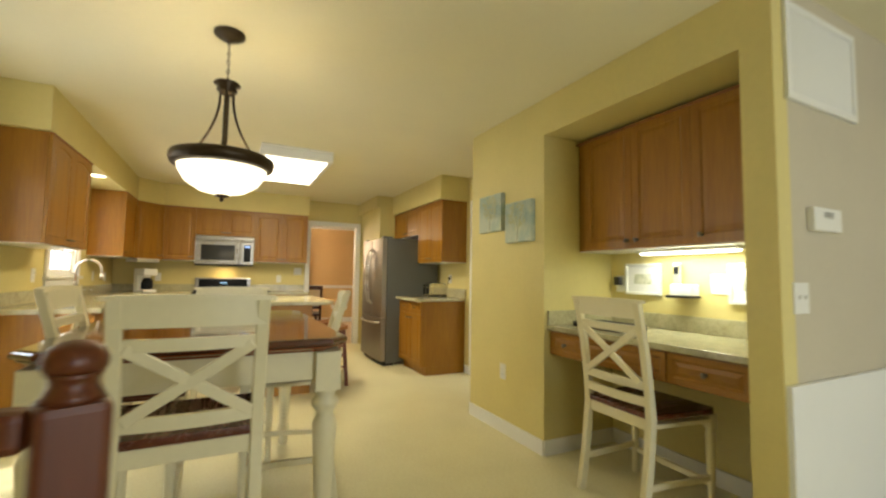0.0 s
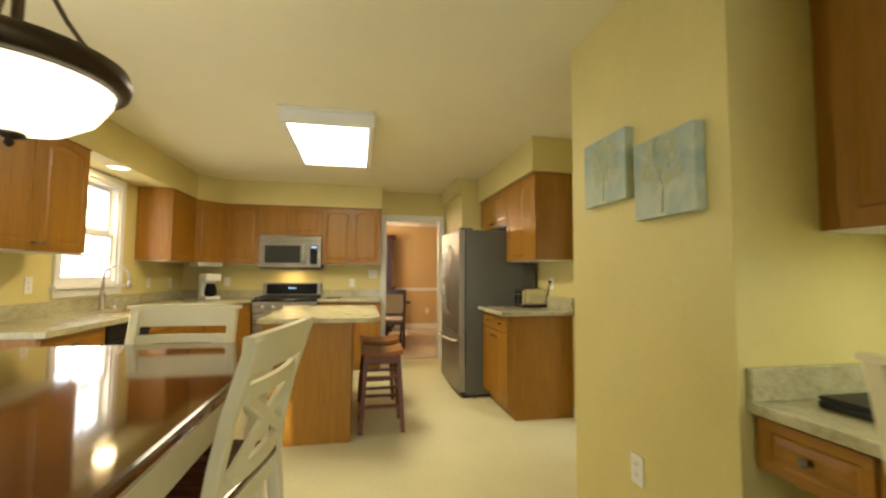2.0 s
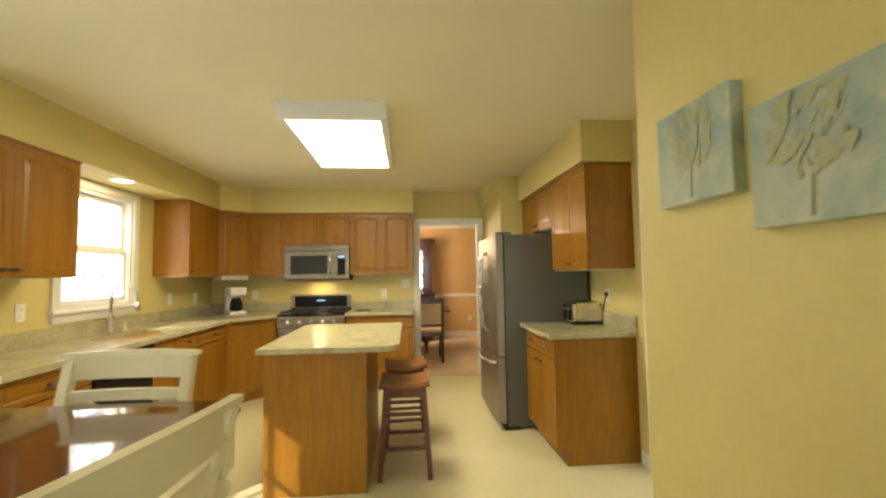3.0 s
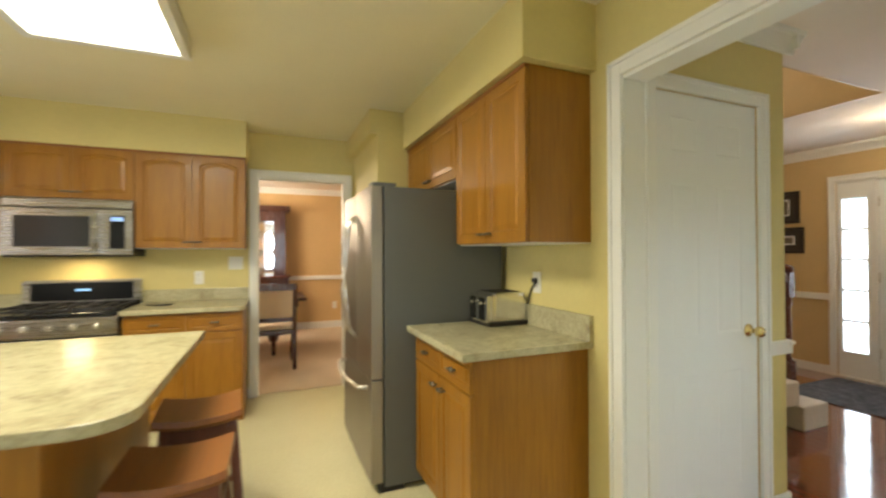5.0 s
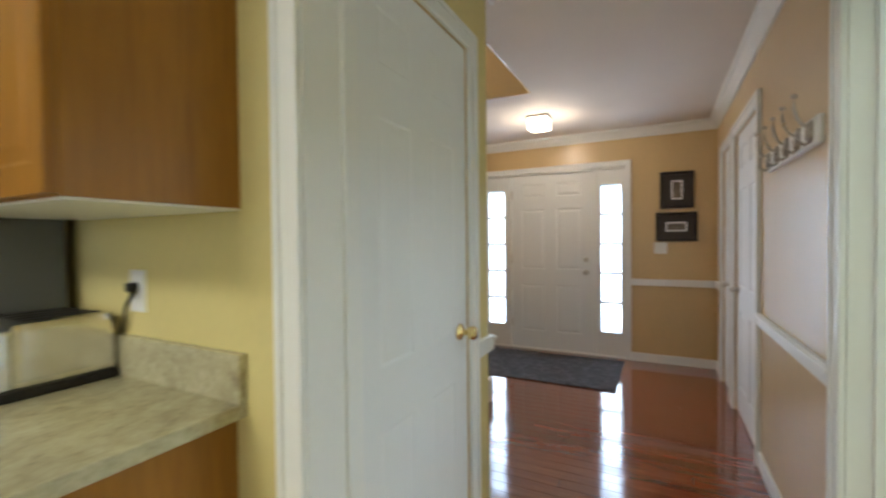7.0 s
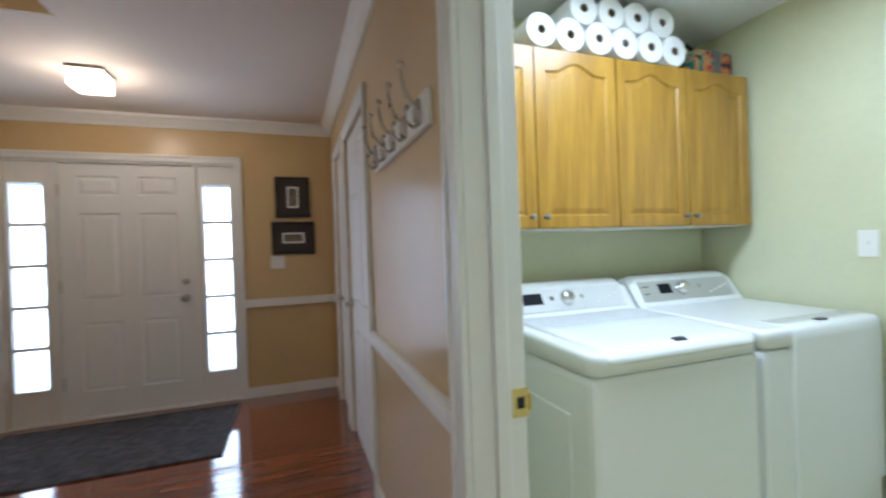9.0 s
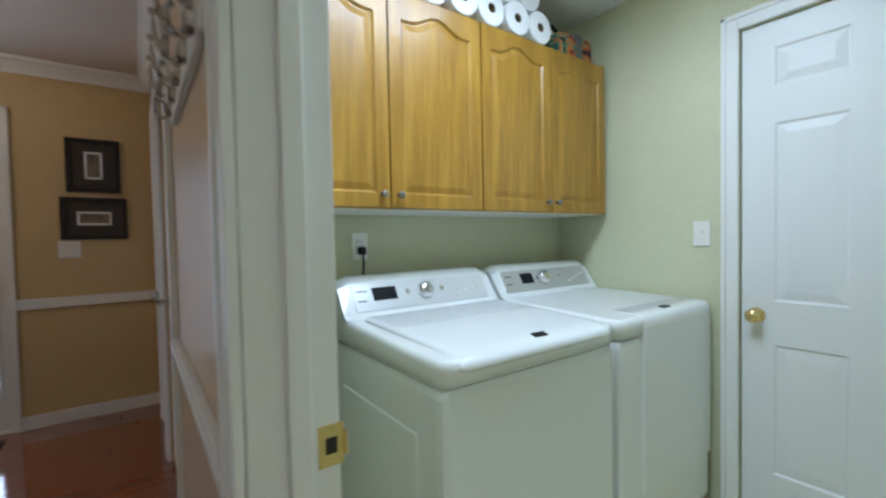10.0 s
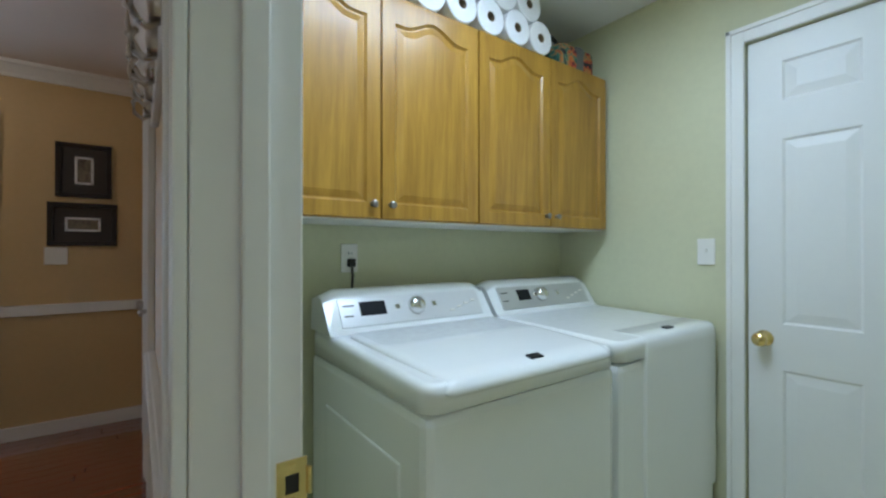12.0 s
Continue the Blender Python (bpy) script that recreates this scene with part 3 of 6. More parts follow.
crown("crown_moulding", [(2.98, YH, XF, YH, 0, 1), (XF, YH, XF, 7.3, -1, 0), (2.98, YC, 4.02, YC, 0, -1), (3.95, YC - 0.07, 3.95, 5.42, 1, 0)], "white crown moulding round the hall ceiling")
crown("crown_moulding_dining", [(-2.45, 11.6, 5.05, 11.6, 0, -1)], "white crown moulding in the dining room")

# ---- kitchen ----


def round_knob(r=0.014, out=0.028):
    bm = bmesh.new()
    lathe(bm, [(0.008, 0), (0.006, out * 0.45), (r * 0.8, out * 0.6), (r, out * 0.8), (r * 0.7, out), (0.001, out * 1.02)], n=14)
    return bm


def bar_pull(w=0.062):
    bm = bmesh.new()
    lathe(bm, [(0.007, 0), (0.005, 0.018)], -w * 0.3, 0, 8)
    lathe(bm, [(0.007, 0), (0.005, 0.018)], w * 0.3, 0, 8)
    tube(bm, [(-w / 2, 0, 0.02), (-w * 0.25, 0, 0.025), (0, 0, 0.026), (w * 0.25, 0, 0.025), (w / 2, 0, 0.02)], 0.006, 8)
    return bm


def cabinet(name, m, w, h, d, fronts, label, mat=None, toe=0.0, group="", pull="bar", category="cabinet", metal=None, swan=False):
    """A unit from its front left foot: fronts are (kind, x0, x1, z0, z1, pull x, pull z, arch)."""
    mat = mat or MAPLE
    ob = thing(name, m, label, category, group)
    bm = bmesh.new()
    box(bm, 0, w, 0.019, d, toe, h, 0.002)
    if toe:
        box(bm, 0.0, w, 0.075, d, 0, toe)
    part("body", bm, mat, ob)
    if not toe:
        bm = bmesh.new()
        box(bm, 0.004, w - 0.004, 0.024, d - 0.002, -0.005, 0.0)
        part("underside", bm, PLAST, ob, "white laminate underside")
        if mat is MAPLE:
            # Dark line along the cabinet top, drawn as a thin proud strip.
            bm = bmesh.new()
            box(bm, -0.004, w + 0.004, -0.008, 0.018, h - 0.016, h - 0.001, 0.003)
            part("top_trim", bm, STOOLW, ob, "thin darker strip along the top edge")
    for kind, x0, x1, z0, z1, kx, kz, arch in fronts:
        lf = leaf(x1 - x0, z1 - z0, 0.018, 0.05 if kind == "door" else 0.026, arch, depth=0.009 if swan else 0.006, field=0.035 if kind == "door" else 0.016, swan=swan)
        f = part("door" if kind == "door" else "drawer_front", lf, mat if kind == "door" else (MAPLEX if mat is MAPLE else mat), ob, m=pose(x0, 0, z0))
        if kx is not None:
            part("handle", bar_pull() if pull == "bar" else round_knob(), metal or PEWTER, f, "dark pewter pull", pose(kx - x0, 0, kz - z0, 90, 0, 0))
    return ob


def two_doors(w, z0, z1, arch=0.0, low=True, g=0.003, knob_in=0.035):
    kz = z0 + 0.045 if low else z1 - 0.05
    return [("door", g, w / 2 - g / 2, z0, z1, w / 2 - knob_in, kz, arch), ("door", w / 2 + g / 2, w - g, z0, z1, w / 2 + knob_in, kz, arch)]


def base_fronts(w, n):
    out = []
    for i in range(n):
        a, b = i * w / n + 0.003, (i + 1) * w / n - 0.003
        out.append(("drawer", a, b, 0.735, 0.868, (a + b) / 2, 0.80, 0.0))
        kx = (b - 0.05 if i % 2 == 0 else a + 0.05) if n > 1 else b - 0.05
        out.append(("door", a, b, 0.112, 0.722, kx, 0.67, 0.0))
    return out


WALLG, BASEG = "kitchen wall cabinets", "kitchen base cabinets"
# wall beside the refrigerator
cabinet("base_cabinet", pose(2.25, 6.10, 0, 0, 0, -90), 0.70, 0.88, XK - 2.25, base_fronts(0.70, 2), "warm maple base cabinet with drawers beside the refrigerator", toe=0.1, group=BASEG)
cabinet("wall_cabinet", pose(2.505, 6.107, 1.365, 0, 0, -90), 0.732, 0.772, XK - 2.505, two_doors(0.732, 0.004, 0.766), "honey maple two-door wall cabinet under the soffit", group=WALLG)
cabinet("fridge_cabinet", pose(2.505, 7.055, 1.76, 0, 0, -90), 0.945, 0.377, XK - 2.505, two_doors(0.945, 0.004, 0.371), "maple cabinet above the refrigerator", group=WALLG)
# sink wall
cabinet("wall_cabinet", pose(-0.93, 4.49, 1.365, 0, 0, 90), 0.93, 0.765, 0.335, two_doors(0.93, 0.004, 0.760, 0.03), "maple wall cabinet with arched doors beside the window", group=WALLG)
cabinet("wall_cabinet", pose(-0.93, 6.83, 1.365, 0, 0, 90), 0.655, 0.765, 0.335, [("door", 0.003, 0.652, 0.004, 0.760, 0.05, 0.05, 0.03)], "maple single-door wall cabinet beside the window", group=WALLG)
# diagonal corner
corner = thing("corner_wall_cabinet", pose(0, 0, 1.365), "diagonal maple corner wall cabinet with one door", "cabinet", WALLG)
bm = bmesh.new()
prism(bm, [(XL, 7.49), (-0.945, 7.49), (-0.665, 7.795), (-0.665, YR), (XL, YR)], 0, 0.765)
part("body", bm, MAPLE, corner)
_dl = math.hypot(0.27, 0.28)
_f = part("door", leaf(_dl, 0.755, 0.018, 0.05, 0.03), MAPLE, corner, m=pose(-0.93, 7.497, 0.004, 0, 0, math.degrees(math.atan2(0.28, 0.27))))
part("handle", bar_pull(), PEWTER, _f, "dark pewter pull", pose(_dl - 0.04, 0, 0.05, 90, 0, 0))
# range wall
cabinet("wall_cabinet", pose(-0.66, 7.775, 1.365), 0.392, 0.765, YR - 7.775, [("door", 0.003, 0.389, 0.004, 0.760, 0.345, 0.05, 0.03)], "maple single-door wall cabinet beside the microwave", group=WALLG)
cabinet("wall_cabinet", pose(-0.268, 7.775, 1.735), 0.782, 0.395, YR - 7.775, two_doors(0.782, 0.004, 0.390, 0.02), "short maple wall cabinet above the microwave", group=WALLG)
cabinet("wall_cabinet", pose(0.514, 7.775, 1.365), 0.780, 0.765, YR - 7.775, two_doors(0.780, 0.004, 0.760, 0.035), "pale maple wall cabinet with two arched doors", group=WALLG)
# base units
cabinet("base_cabinet", pose(-0.66, 4.60, 0, 0, 0, 90), 0.597, 0.88, 0.60, base_fronts(0.597, 1), "maple base cabinet at the end of the sink run", toe=0.1, group=BASEG)
cabinet("sink_cabinet", pose(-0.66, 5.802, 0, 0, 0, 90), 0.70, 0.88, 0.60, base_fronts(0.70, 2), "maple base cabinet under the sink", toe=0.1, group=BASEG)
cabinet("base_cabinet", pose(-0.66, 6.504, 0, 0, 0, 90), 0.596, 0.88, 0.60, base_fronts(0.596, 1), "maple base cabinet with a drawer beside the sink", toe=0.1, group=BASEG)
cabinet("base_cabinet", pose(0.51, 7.49, 0), 0.785, 0.88, YR - 7.49, base_fronts(0.785, 2), "maple base cabinet beside the range", toe=0.1, group=BASEG)
cb = thing("corner_base_cabinet", pose(0, 0, 0), "diagonal maple corner base cabinet", "cabinet", BASEG)
bm = bmesh.new()
prism(bm, [(XL, 7.102), (-0.672, 7.102), (-0.272, 7.512), (-0.272, YR), (XL, YR)], 0.1, 0.88)
prism(bm, [(XL, 7.102), (-0.73, 7.102), (-0.30, 7.55), (-0.30, YR), (XL, YR)], 0.0, 0.1)
part("body", bm, MAPLE, cb)
_bl = math.hypot(0.38, 0.385)
for _z0, _z1, _n in ((0.735, 0.868, "drawer_front"), (0.112, 0.722, "door")):
    _f = part(_n, leaf(_bl, _z1 - _z0, 0.018, 0.05 if _n == "door" else 0.026), MAPLE, cb, m=pose(-0.66, 7.112, _z0, 0, 0, math.degrees(math.atan2(0.385, 0.38))))
    part("handle", bar_pull(), PEWTER, _f, "dark pewter pull", pose(_bl / 2, 0, (_z1 - _z0) / 2 if _n != "door" else 0.56, 90, 0, 0))

# dishwasher
dw = thing("dishwasher", pose(-0.65, 5.201, 0, 0, 0, 90), "black built-in dishwasher under the counter", "dishwasher")
bm = bmesh.new()
box(bm, 0, 0.596, 0.02, 0.58, 0.02, 0.876)
part("body", bm, BLACKM, dw)
bm = bmesh.new()
box(bm, 0.004, 0.592, 0, 0.03, 0.11, 0.76, 0.006)
part("door", bm, BLACK, dw)
bm = bmesh.new()
box(bm, 0.004, 0.592, -0.004, 0.03, 0.766, 0.87, 0.006)
part("control_panel", bm, BLACK, dw)
bm = bmesh.new()
tube(bm, [(0.08, -0.005, 0.72), (0.09, -0.035, 0.72), (0.5, -0.035, 0.72), (0.51, -0.005, 0.72)], 0.009)
part("handle", bm, BLACK, dw)

# worktops
wt = thing("sink_worktop", pose(0, 0, 0.88), "speckled beige granite worktop with a sink cut-out", "worktop")
bm = bmesh.new()
for b in ((XL, -0.62, 4.576, 5.72), (XL, -1.08, 5.72, 6.42), (-0.74, -0.62, 5.72, 6.42), (XL, -0.62, 6.42, 7.07)):
    box(bm, *b, 0, 0.035)
prism(bm, [(XL, 7.07), (-0.62, 7.07), (-0.268, 7.45), (-0.268, YR), (XL, YR)], 0, 0.035)
part("slab", bm, GRAN, wt)
bm = bmesh.new()
box(bm, XL, XL + 0.02, 4.576, YR - 0.02, 0.035, 0.135, 0.003)
part("backsplash", bm, GRAN, wt)
bm = bmesh.new()
box(bm, XL, -0.268, YR - 0.02, YR, 0.035, 0.135, 0.003)
part("backsplash", bm, GRAN, wt)


def worktop(name, label, outline, splashes, m=None):
    ob = thing(name, pose(0, 0, 0.88), label, "worktop")
    bm = bmesh.new()
    prism(bm, outline, 0, 0.035, 0.005)
    part("slab", bm, GRAN, ob)
    for s in splashes:
        bm = bmesh.new()
        box(bm, *s, 0.003)
        part("backsplash", bm, GRAN, ob)


worktop("range_worktop", "speckled beige granite worktop beside the range", [(0.503, 7.45), (1.27, 7.45), (1.31, 7.49), (1.31, YR), (0.503, YR)], [(0.503, 1.31, YR - 0.02, YR, 0.035, 0.135)])
worktop("toaster_worktop", "veined beige granite worktop under the toaster", [(2.20, 5.364), (XK, 5.364), (XK, 6.11), (2.20, 6.11)], [(XK - 0.022, XK, 5.364, 6.11, 0.035, 0.15)])

# island
isl = thing("kitchen_island", pose(0, 0, 0), "maple kitchen island with a plain end panel", "island")
bm = bmesh.new()
box(bm, 0.355, 0.948, 5.21, 6.22, 0.1, 0.88)
box(bm, 0.41, 0.944, 5.23, 6.20, 0.0, 0.1)
part("body", bm, MAPLE, isl)
bm = bmesh.new()
box(bm, 0.335, 0.962, 5.19, 5.209, 0.0, 0.88, 0.003)
part("end_panel", bm, MAPLE, isl)
bm = bmesh.new()
box(bm, 0.949, 0.963, 5.21, 6.22, 0.0, 0.88, 0.003)
part("back_panel", bm, MAPLE, isl)
for i, (a, b) in enumerate(((0, 0.5), (0.51, 1.0))):
    _f = part("door", leaf(b - a, 0.61, 0.018, 0.05), MAPLE, isl, m=pose(0.337, 6.215 - a, 0.112, 0, 0, -90))
    part("handle", bar_pull(), PEWTER, _f, "dark pewter pull", pose(b - a - 0.05 if i == 0 else 0.05, 0, 0.56, 90, 0, 0))
    _f = part("drawer_front", leaf(b - a, 0.13, 0.018, 0.026), MAPLEX, isl, m=pose(0.337, 6.215 - a, 0.735, 0, 0, -90))
    part("handle", bar_pull(), PEWTER, _f, "dark pewter pull", pose((b - a) / 2, 0, 0.065, 90, 0, 0))
_o = [(0.315, 5.10)] + [(1.049 + 0.123 * math.sin(a), 5.205 - 0.123 * math.cos(a)) for a in [i * math.pi / 16 for i in range(9)]] + [(1.172, 6.38), (0.315, 6.38)]
worktop("island_worktop", "pale speckled granite island top with a rounded corner", _o, [])


def bar_stool(m):
    ob = thing("bar_stool", m, "red-brown wooden saddle stool beside the island", "stool", "stools at the island")
    bm = bmesh.new()
    n = 10
    rows = []
    for i in range(n + 1):
        u = 2 * i / n - 1
        dip = 0.022 * u * u
        rows.append([bm.verts.new((u * 0.165, y, 0.60 + dip + z)) for y, z in ((-0.155, -0.022), (0.155, -0.022), (0.165, -0.006), (0.158, 0.016), (-0.158, 0.016), (-0.165, -0.006))])
    for a, b in zip(rows, rows[1:]):
        for k in range(6):
            bm.faces.new((a[k], a[(k + 1) % 6], b[(k + 1) % 6], b[k])).smooth = False
    bm.faces.new(rows[0])
    bm.faces.new(rows[-1][::-1])
    bmesh.ops.recalc_face_normals(bm, faces=bm.faces[:])
    part("seat", bm, STOOLW, ob)
    top, foot = 0.125, 0.165
    for sx in (-1, 1):
        for sy in (-1, 1):
            bm = bmesh.new()
            beam(bm, (sx * foot, sy * foot, 0), (sx * top, sy * top, 0.605), 0.034, 0.034)
            part("leg", bm, NEWELW, ob)
    for s in (-1, 1):
        bm = bmesh.new()
        box(bm, -0.125, 0.125, s * 0.128 - 0.011, s * 0.128 + 0.011, 0.525, 0.585, 0.003)
        part("apron", bm, NEWELW, ob)

    def at(z):
        return foot + (top - foot) * z / 0.605
    for z, ax in ((0.20, 0), (0.30, 1), (0.42, 0), (0.47, 1)):
        for s in (-1, 1):
            a = at(z)
            bm = bmesh.new()
            if ax == 0:
                beam(bm, (-a, s * a, z), (a, s * a, z), 0.022, 0.03)
            else:
                beam(bm, (s * a, -a, z), (s * a, a, z), 0.03, 0.022, (1, 0, 0))
            part("rung", bm, NEWELW, ob)
    return ob


_s = bar_stool(pose(1.20, 5.49, 0))
copy_thing(_s, pose(1.20, 6.04, 0, 0, 0, 4))

# sink and tap
sk = thing("sink", pose(-0.91, 6.07, 0.88), "undermounted stainless steel kitchen sink", "sink")
bm = bmesh.new()
w2, l2 = 0.165, 0.345
rim = [(-w2, -l2), (w2, -l2), (w2, l2), (-w2, l2)]
bot = [(x * 0.9, y * 0.94) for x, y in rim]
r0 = [bm.verts.new((x, y, 0.0)) for x, y in rim]
r1 = [bm.verts.new((x, y, -0.17)) for x, y in bot]
r2 = [bm.verts.new((x * 1.02, y * 1.01, -0.175)) for x, y in bot]
r3 = [bm.verts.new((x * 1.03, y * 1.02, 0.0)) for x, y in rim]
for a, b in ((r0, r1), (r3, r0), (r2, r3)):
    for i in range(4):
        bm.faces.new((a[i], a[(i + 1) % 4], b[(i + 1) % 4], b[i]))
bm.faces.new(r1)
bm.faces.new(r2[::-1])
bmesh.ops.recalc_face_normals(bm, faces=bm.faces[:])
part("basin", bm, STEELX, sk)
bm = bmesh.new()
lathe(bm, [(0.04, -0.168), (0.04, -0.164), (0.025, -0.166)], n=16)
part("drain", bm, CHROME, sk)

tap = thing("faucet", pose(-1.16, 6.10, 0.915), "brushed nickel gooseneck kitchen faucet", "faucet")
bm = bmesh.new()
lathe(bm, [(0.03, 0), (0.03, 0.012), (0.022, 0.03), (0.02, 0.14), (0.014, 0.16)], n=16)
part("base", bm, NICKEL, tap)
bm = bmesh.new()
tube(bm, [(0, 0, 0.15), (0, 0, 0.28)] + [(0.10 - 0.10 * math.cos(a), 0, 0.28 + 0.10 * math.sin(a)) for a in [i * math.pi / 12 for i in range(1, 13)]] + [(0.205, 0, 0.24)], 0.012, 10)
part("spout", bm, NICKEL, tap)
bm = bmesh.new()
tube(bm, [(0.205, 0, 0.245), (0.206, 0, 0.18)], 0.016, 12, 0.019)
part("spray_head", bm, NICKEL, tap)
bm = bmesh.new()
tube(bm, [(0, 0.02, 0.09), (0.01, 0.06, 0.10), (0.03, 0.10, 0.125)], 0.008, 8, 0.005)
part("lever", bm, NICKEL, tap)
sd = thing("soap_dispenser", pose(-1.15, 6.27, 0.915), "brushed nickel soap dispenser beside the faucet", "dispenser")
bm = bmesh.new()
lathe(bm, [(0.022, 0), (0.02, 0.01), (0.012, 0.02), (0.011, 0.06)], n=14)
part("base", bm, NICKEL, sd)
bm = bmesh.new()
tube(bm, [(0, 0, 0.058), (0.0, 0, 0.075), (0.05, 0, 0.085), (0.09, 0, 0.075)], 0.008, 8, 0.005)
part("nozzle", bm, NICKEL, sd)

# range
rg = thing("range", pose(-0.262, 7.46, 0), "stainless gas range with a black cooktop", "range")
bm = bmesh.new()
box(bm, 0, 0.758, 0.03, 0.635, 0.02, 0.895)
part("body", bm, BLACKM, rg)
bm = bmesh.new()
box(bm, 0.008, 0.75, -0.004, 0.03, 0.20, 0.745, 0.006)
d_ = part("oven_door", bm, STEELX, rg)
bm = bmesh.new()
box(bm, 0.13, 0.63, -0.0075, 0.0, 0.30, 0.62, 0.002)
part("window", bm, SCREEN, d_, "black glass window")
bm = bmesh.new()
tube(bm, [(0.07, -0.004, 0.70), (0.08, -0.045, 0.70), (0.68, -0.045, 0.70), (0.69, -0.004, 0.70)], 0.012, 10)
part("handle", bm, STEELX, d_)
bm = bmesh.new()
box(bm, 0.008, 0.75, -0.002, 0.03, 0.05, 0.19, 0.005)
part("drawer", bm, STEELX, rg)
bm = bmesh.new()
box(bm, 0.0, 0.758, -0.012, 0.03, 0.757, 0.885, 0.008)
part("control_strip", bm, STEELX, rg)
for i in range(5):
    bm = bmesh.new()
    lathe(bm, [(0.024, 0), (0.022, 0.012), (0.019, 0.03), (0.001, 0.031)], n=16)
    part("knob", bm, STEEL, rg, "", pose(0.12 + 0.13 * i, -0.012, 0.825, 90, 0, 0))
bm = bmesh.new()
box(bm, 0.0, 0.758, -0.015, 0.60, 0.893, 0.916, 0.006)
part("cooktop", bm, BLACK, rg)
for i in range(3):
    bm = bmesh.new()
    x0 = 0.02 + 0.243 * i
    for y in (0.05, 0.29, 0.54):
        beam(bm, (x0, y, 0.936), (x0 + 0.23, y, 0.936), 0.014, 0.014, (0, 1, 0), 0)
    for x in (x0 + 0.007, x0 + 0.115, x0 + 0.223):
        beam(bm, (x, 0.05, 0.936), (x, 0.54, 0.936), 0.014, 0.014, (1, 0, 0), 0)
    for x in (x0 + 0.007, x0 + 0.223):
        for y in (0.057, 0.533):
            box(bm, x - 0.007, x + 0.007, y - 0.007, y + 0.007, 0.915, 0.932)
    part("grate", bm, BLACKM, rg, "black cast iron grate")
bm = bmesh.new()
box(bm, 0.0, 0.758, 0.565, 0.635, 0.893, 1.115, 0.008)
bg = part("backguard", bm, STEELX, rg)
bm = bmesh.new()
box(bm, 0.05, 0.708, 0.558, 0.566, 0.955, 1.095, 0.003)
part("display", bm, SCREEN, bg, "black glass control display")
bm = bmesh.new()
box(bm, 0.0, 0.758, 0.556, 0.566, 0.90, 0.945, 0.003)
part("lower_trim", bm, BLACK, bg)
bm = bmesh.new()
box(bm, 0.33, 0.43, 0.5555, 0.5585, 1.03, 1.045)
part("clock", bm, glow("clock_digits", (0.25, 0.5, 0.9), 0.6), bg, "faint blue clock digits")

# microwave
mw = thing("microwave", pose(-0.265, 7.735, 1.30), "stainless over-range microwave with a dark window", "microwave")
bm = bmesh.new()
box(bm, 0, 0.776, 0.03, YR - 7.735, 0, 0.428, 0.004)
part("body", bm, BLACKM, mw)
bm = bmesh.new()
box(bm, 0.0, 0.585, -0.005, 0.035, 0.012, 0.358, 0.008)
d_ = part("door", bm, STEELX, mw)
bm = bmesh.new()
box(bm, 0.075, 0.515, -0.0085, 0.0, 0.075, 0.30, 0.003)
part("window", bm, MWGLASS, d_, "dark glass window")
bm = bmesh.new()
tube(bm, [(0.553, -0.004, 0.05), (0.553, -0.045, 0.07), (0.553, -0.045, 0.30), (0.553, -0.004, 0.32)], 0.011, 10)
part("handle", bm, STEEL, d_)
bm = bmesh.new()
box(bm, 0.588, 0.776, -0.005, 0.035, 0.012, 0.358, 0.008)
c_ = part("control_panel", bm, STEELX, mw)
bm = bmesh.new()
box(bm, 0.635, 0.73, -0.0085, 0.0, 0.06, 0.31, 0.003)
part("keypad", bm, SCREEN, c_)
bm = bmesh.new()
box(bm, 0.645, 0.72, -0.0115, -0.007, 0.268, 0.298)
part("display", bm, glow("microwave_digits", (0.35, 0.55, 1.0), 0.5), c_, "pale blue display")
bm = bmesh.new()
box(bm, 0.0, 0.776, -0.005, 0.035, 0.362, 0.428, 0.01)
part("vent_grille", bm, STEELX, mw)

# refrigerator
fr = thing("refrigerator", pose(1.99, 7.025, 0, 0, 0, -90), "stainless french-door refrigerator with grey sides", "refrigerator")
bm = bmesh.new()
box(bm, 0, 0.908, 0.085, 0.83, 0.03, 1.69, 0.006)
part("body", bm, GREYP, fr)


def bowed(w, h, bow=0.009, t=0.07):
    bm = bmesh.new()
    n = 8
    cols = []
    for i in range(n + 1):
        u = 2 * i / n - 1
        y = bow * u * u
        cols.append([bm.verts.new((w * i / n, y, 0)), bm.verts.new((w * i / n, t, 0)), bm.verts.new((w * i / n, t, h)), bm.verts.new((w * i / n, y, h))])
    for a, b in zip(cols, cols[1:]):
        for k in range(4):
            f = bm.faces.new((a[k], a[(k + 1) % 4], b[(k + 1) % 4], b[k]))
    bm.faces.new(cols[0])
    bm.faces.new(cols[-1][::-1])
    bmesh.ops.recalc_face_normals(bm, faces=bm.faces[:])
    return bm


for x0, hx in ((0.0, 0.40), (0.457, 0.052)):
    d_ = part("door", bowed(0.451, 1.06), FSTEEL, fr, m=pose(x0, 0.003, 0.63))
    bm = bmesh.new()
    tube(bm, [(hx, 0.01, 0.16), (hx, -0.035, 0.2)] + [(hx, -0.045 - 0.025 * math.sin(math.pi * i / 8), 0.24 + 0.6 * i / 8) for i in range(9)] + [(hx, -0.035, 0.88), (hx, 0.01, 0.92)], 0.013, 10)
    part("handle", bm, STEEL, d_, "curved steel bar handle")
d_ = part("freezer_drawer", bowed(0.908, 0.56), FSTEEL, fr, m=pose(0, 0.003, 0.06))
bm = bmesh.new()
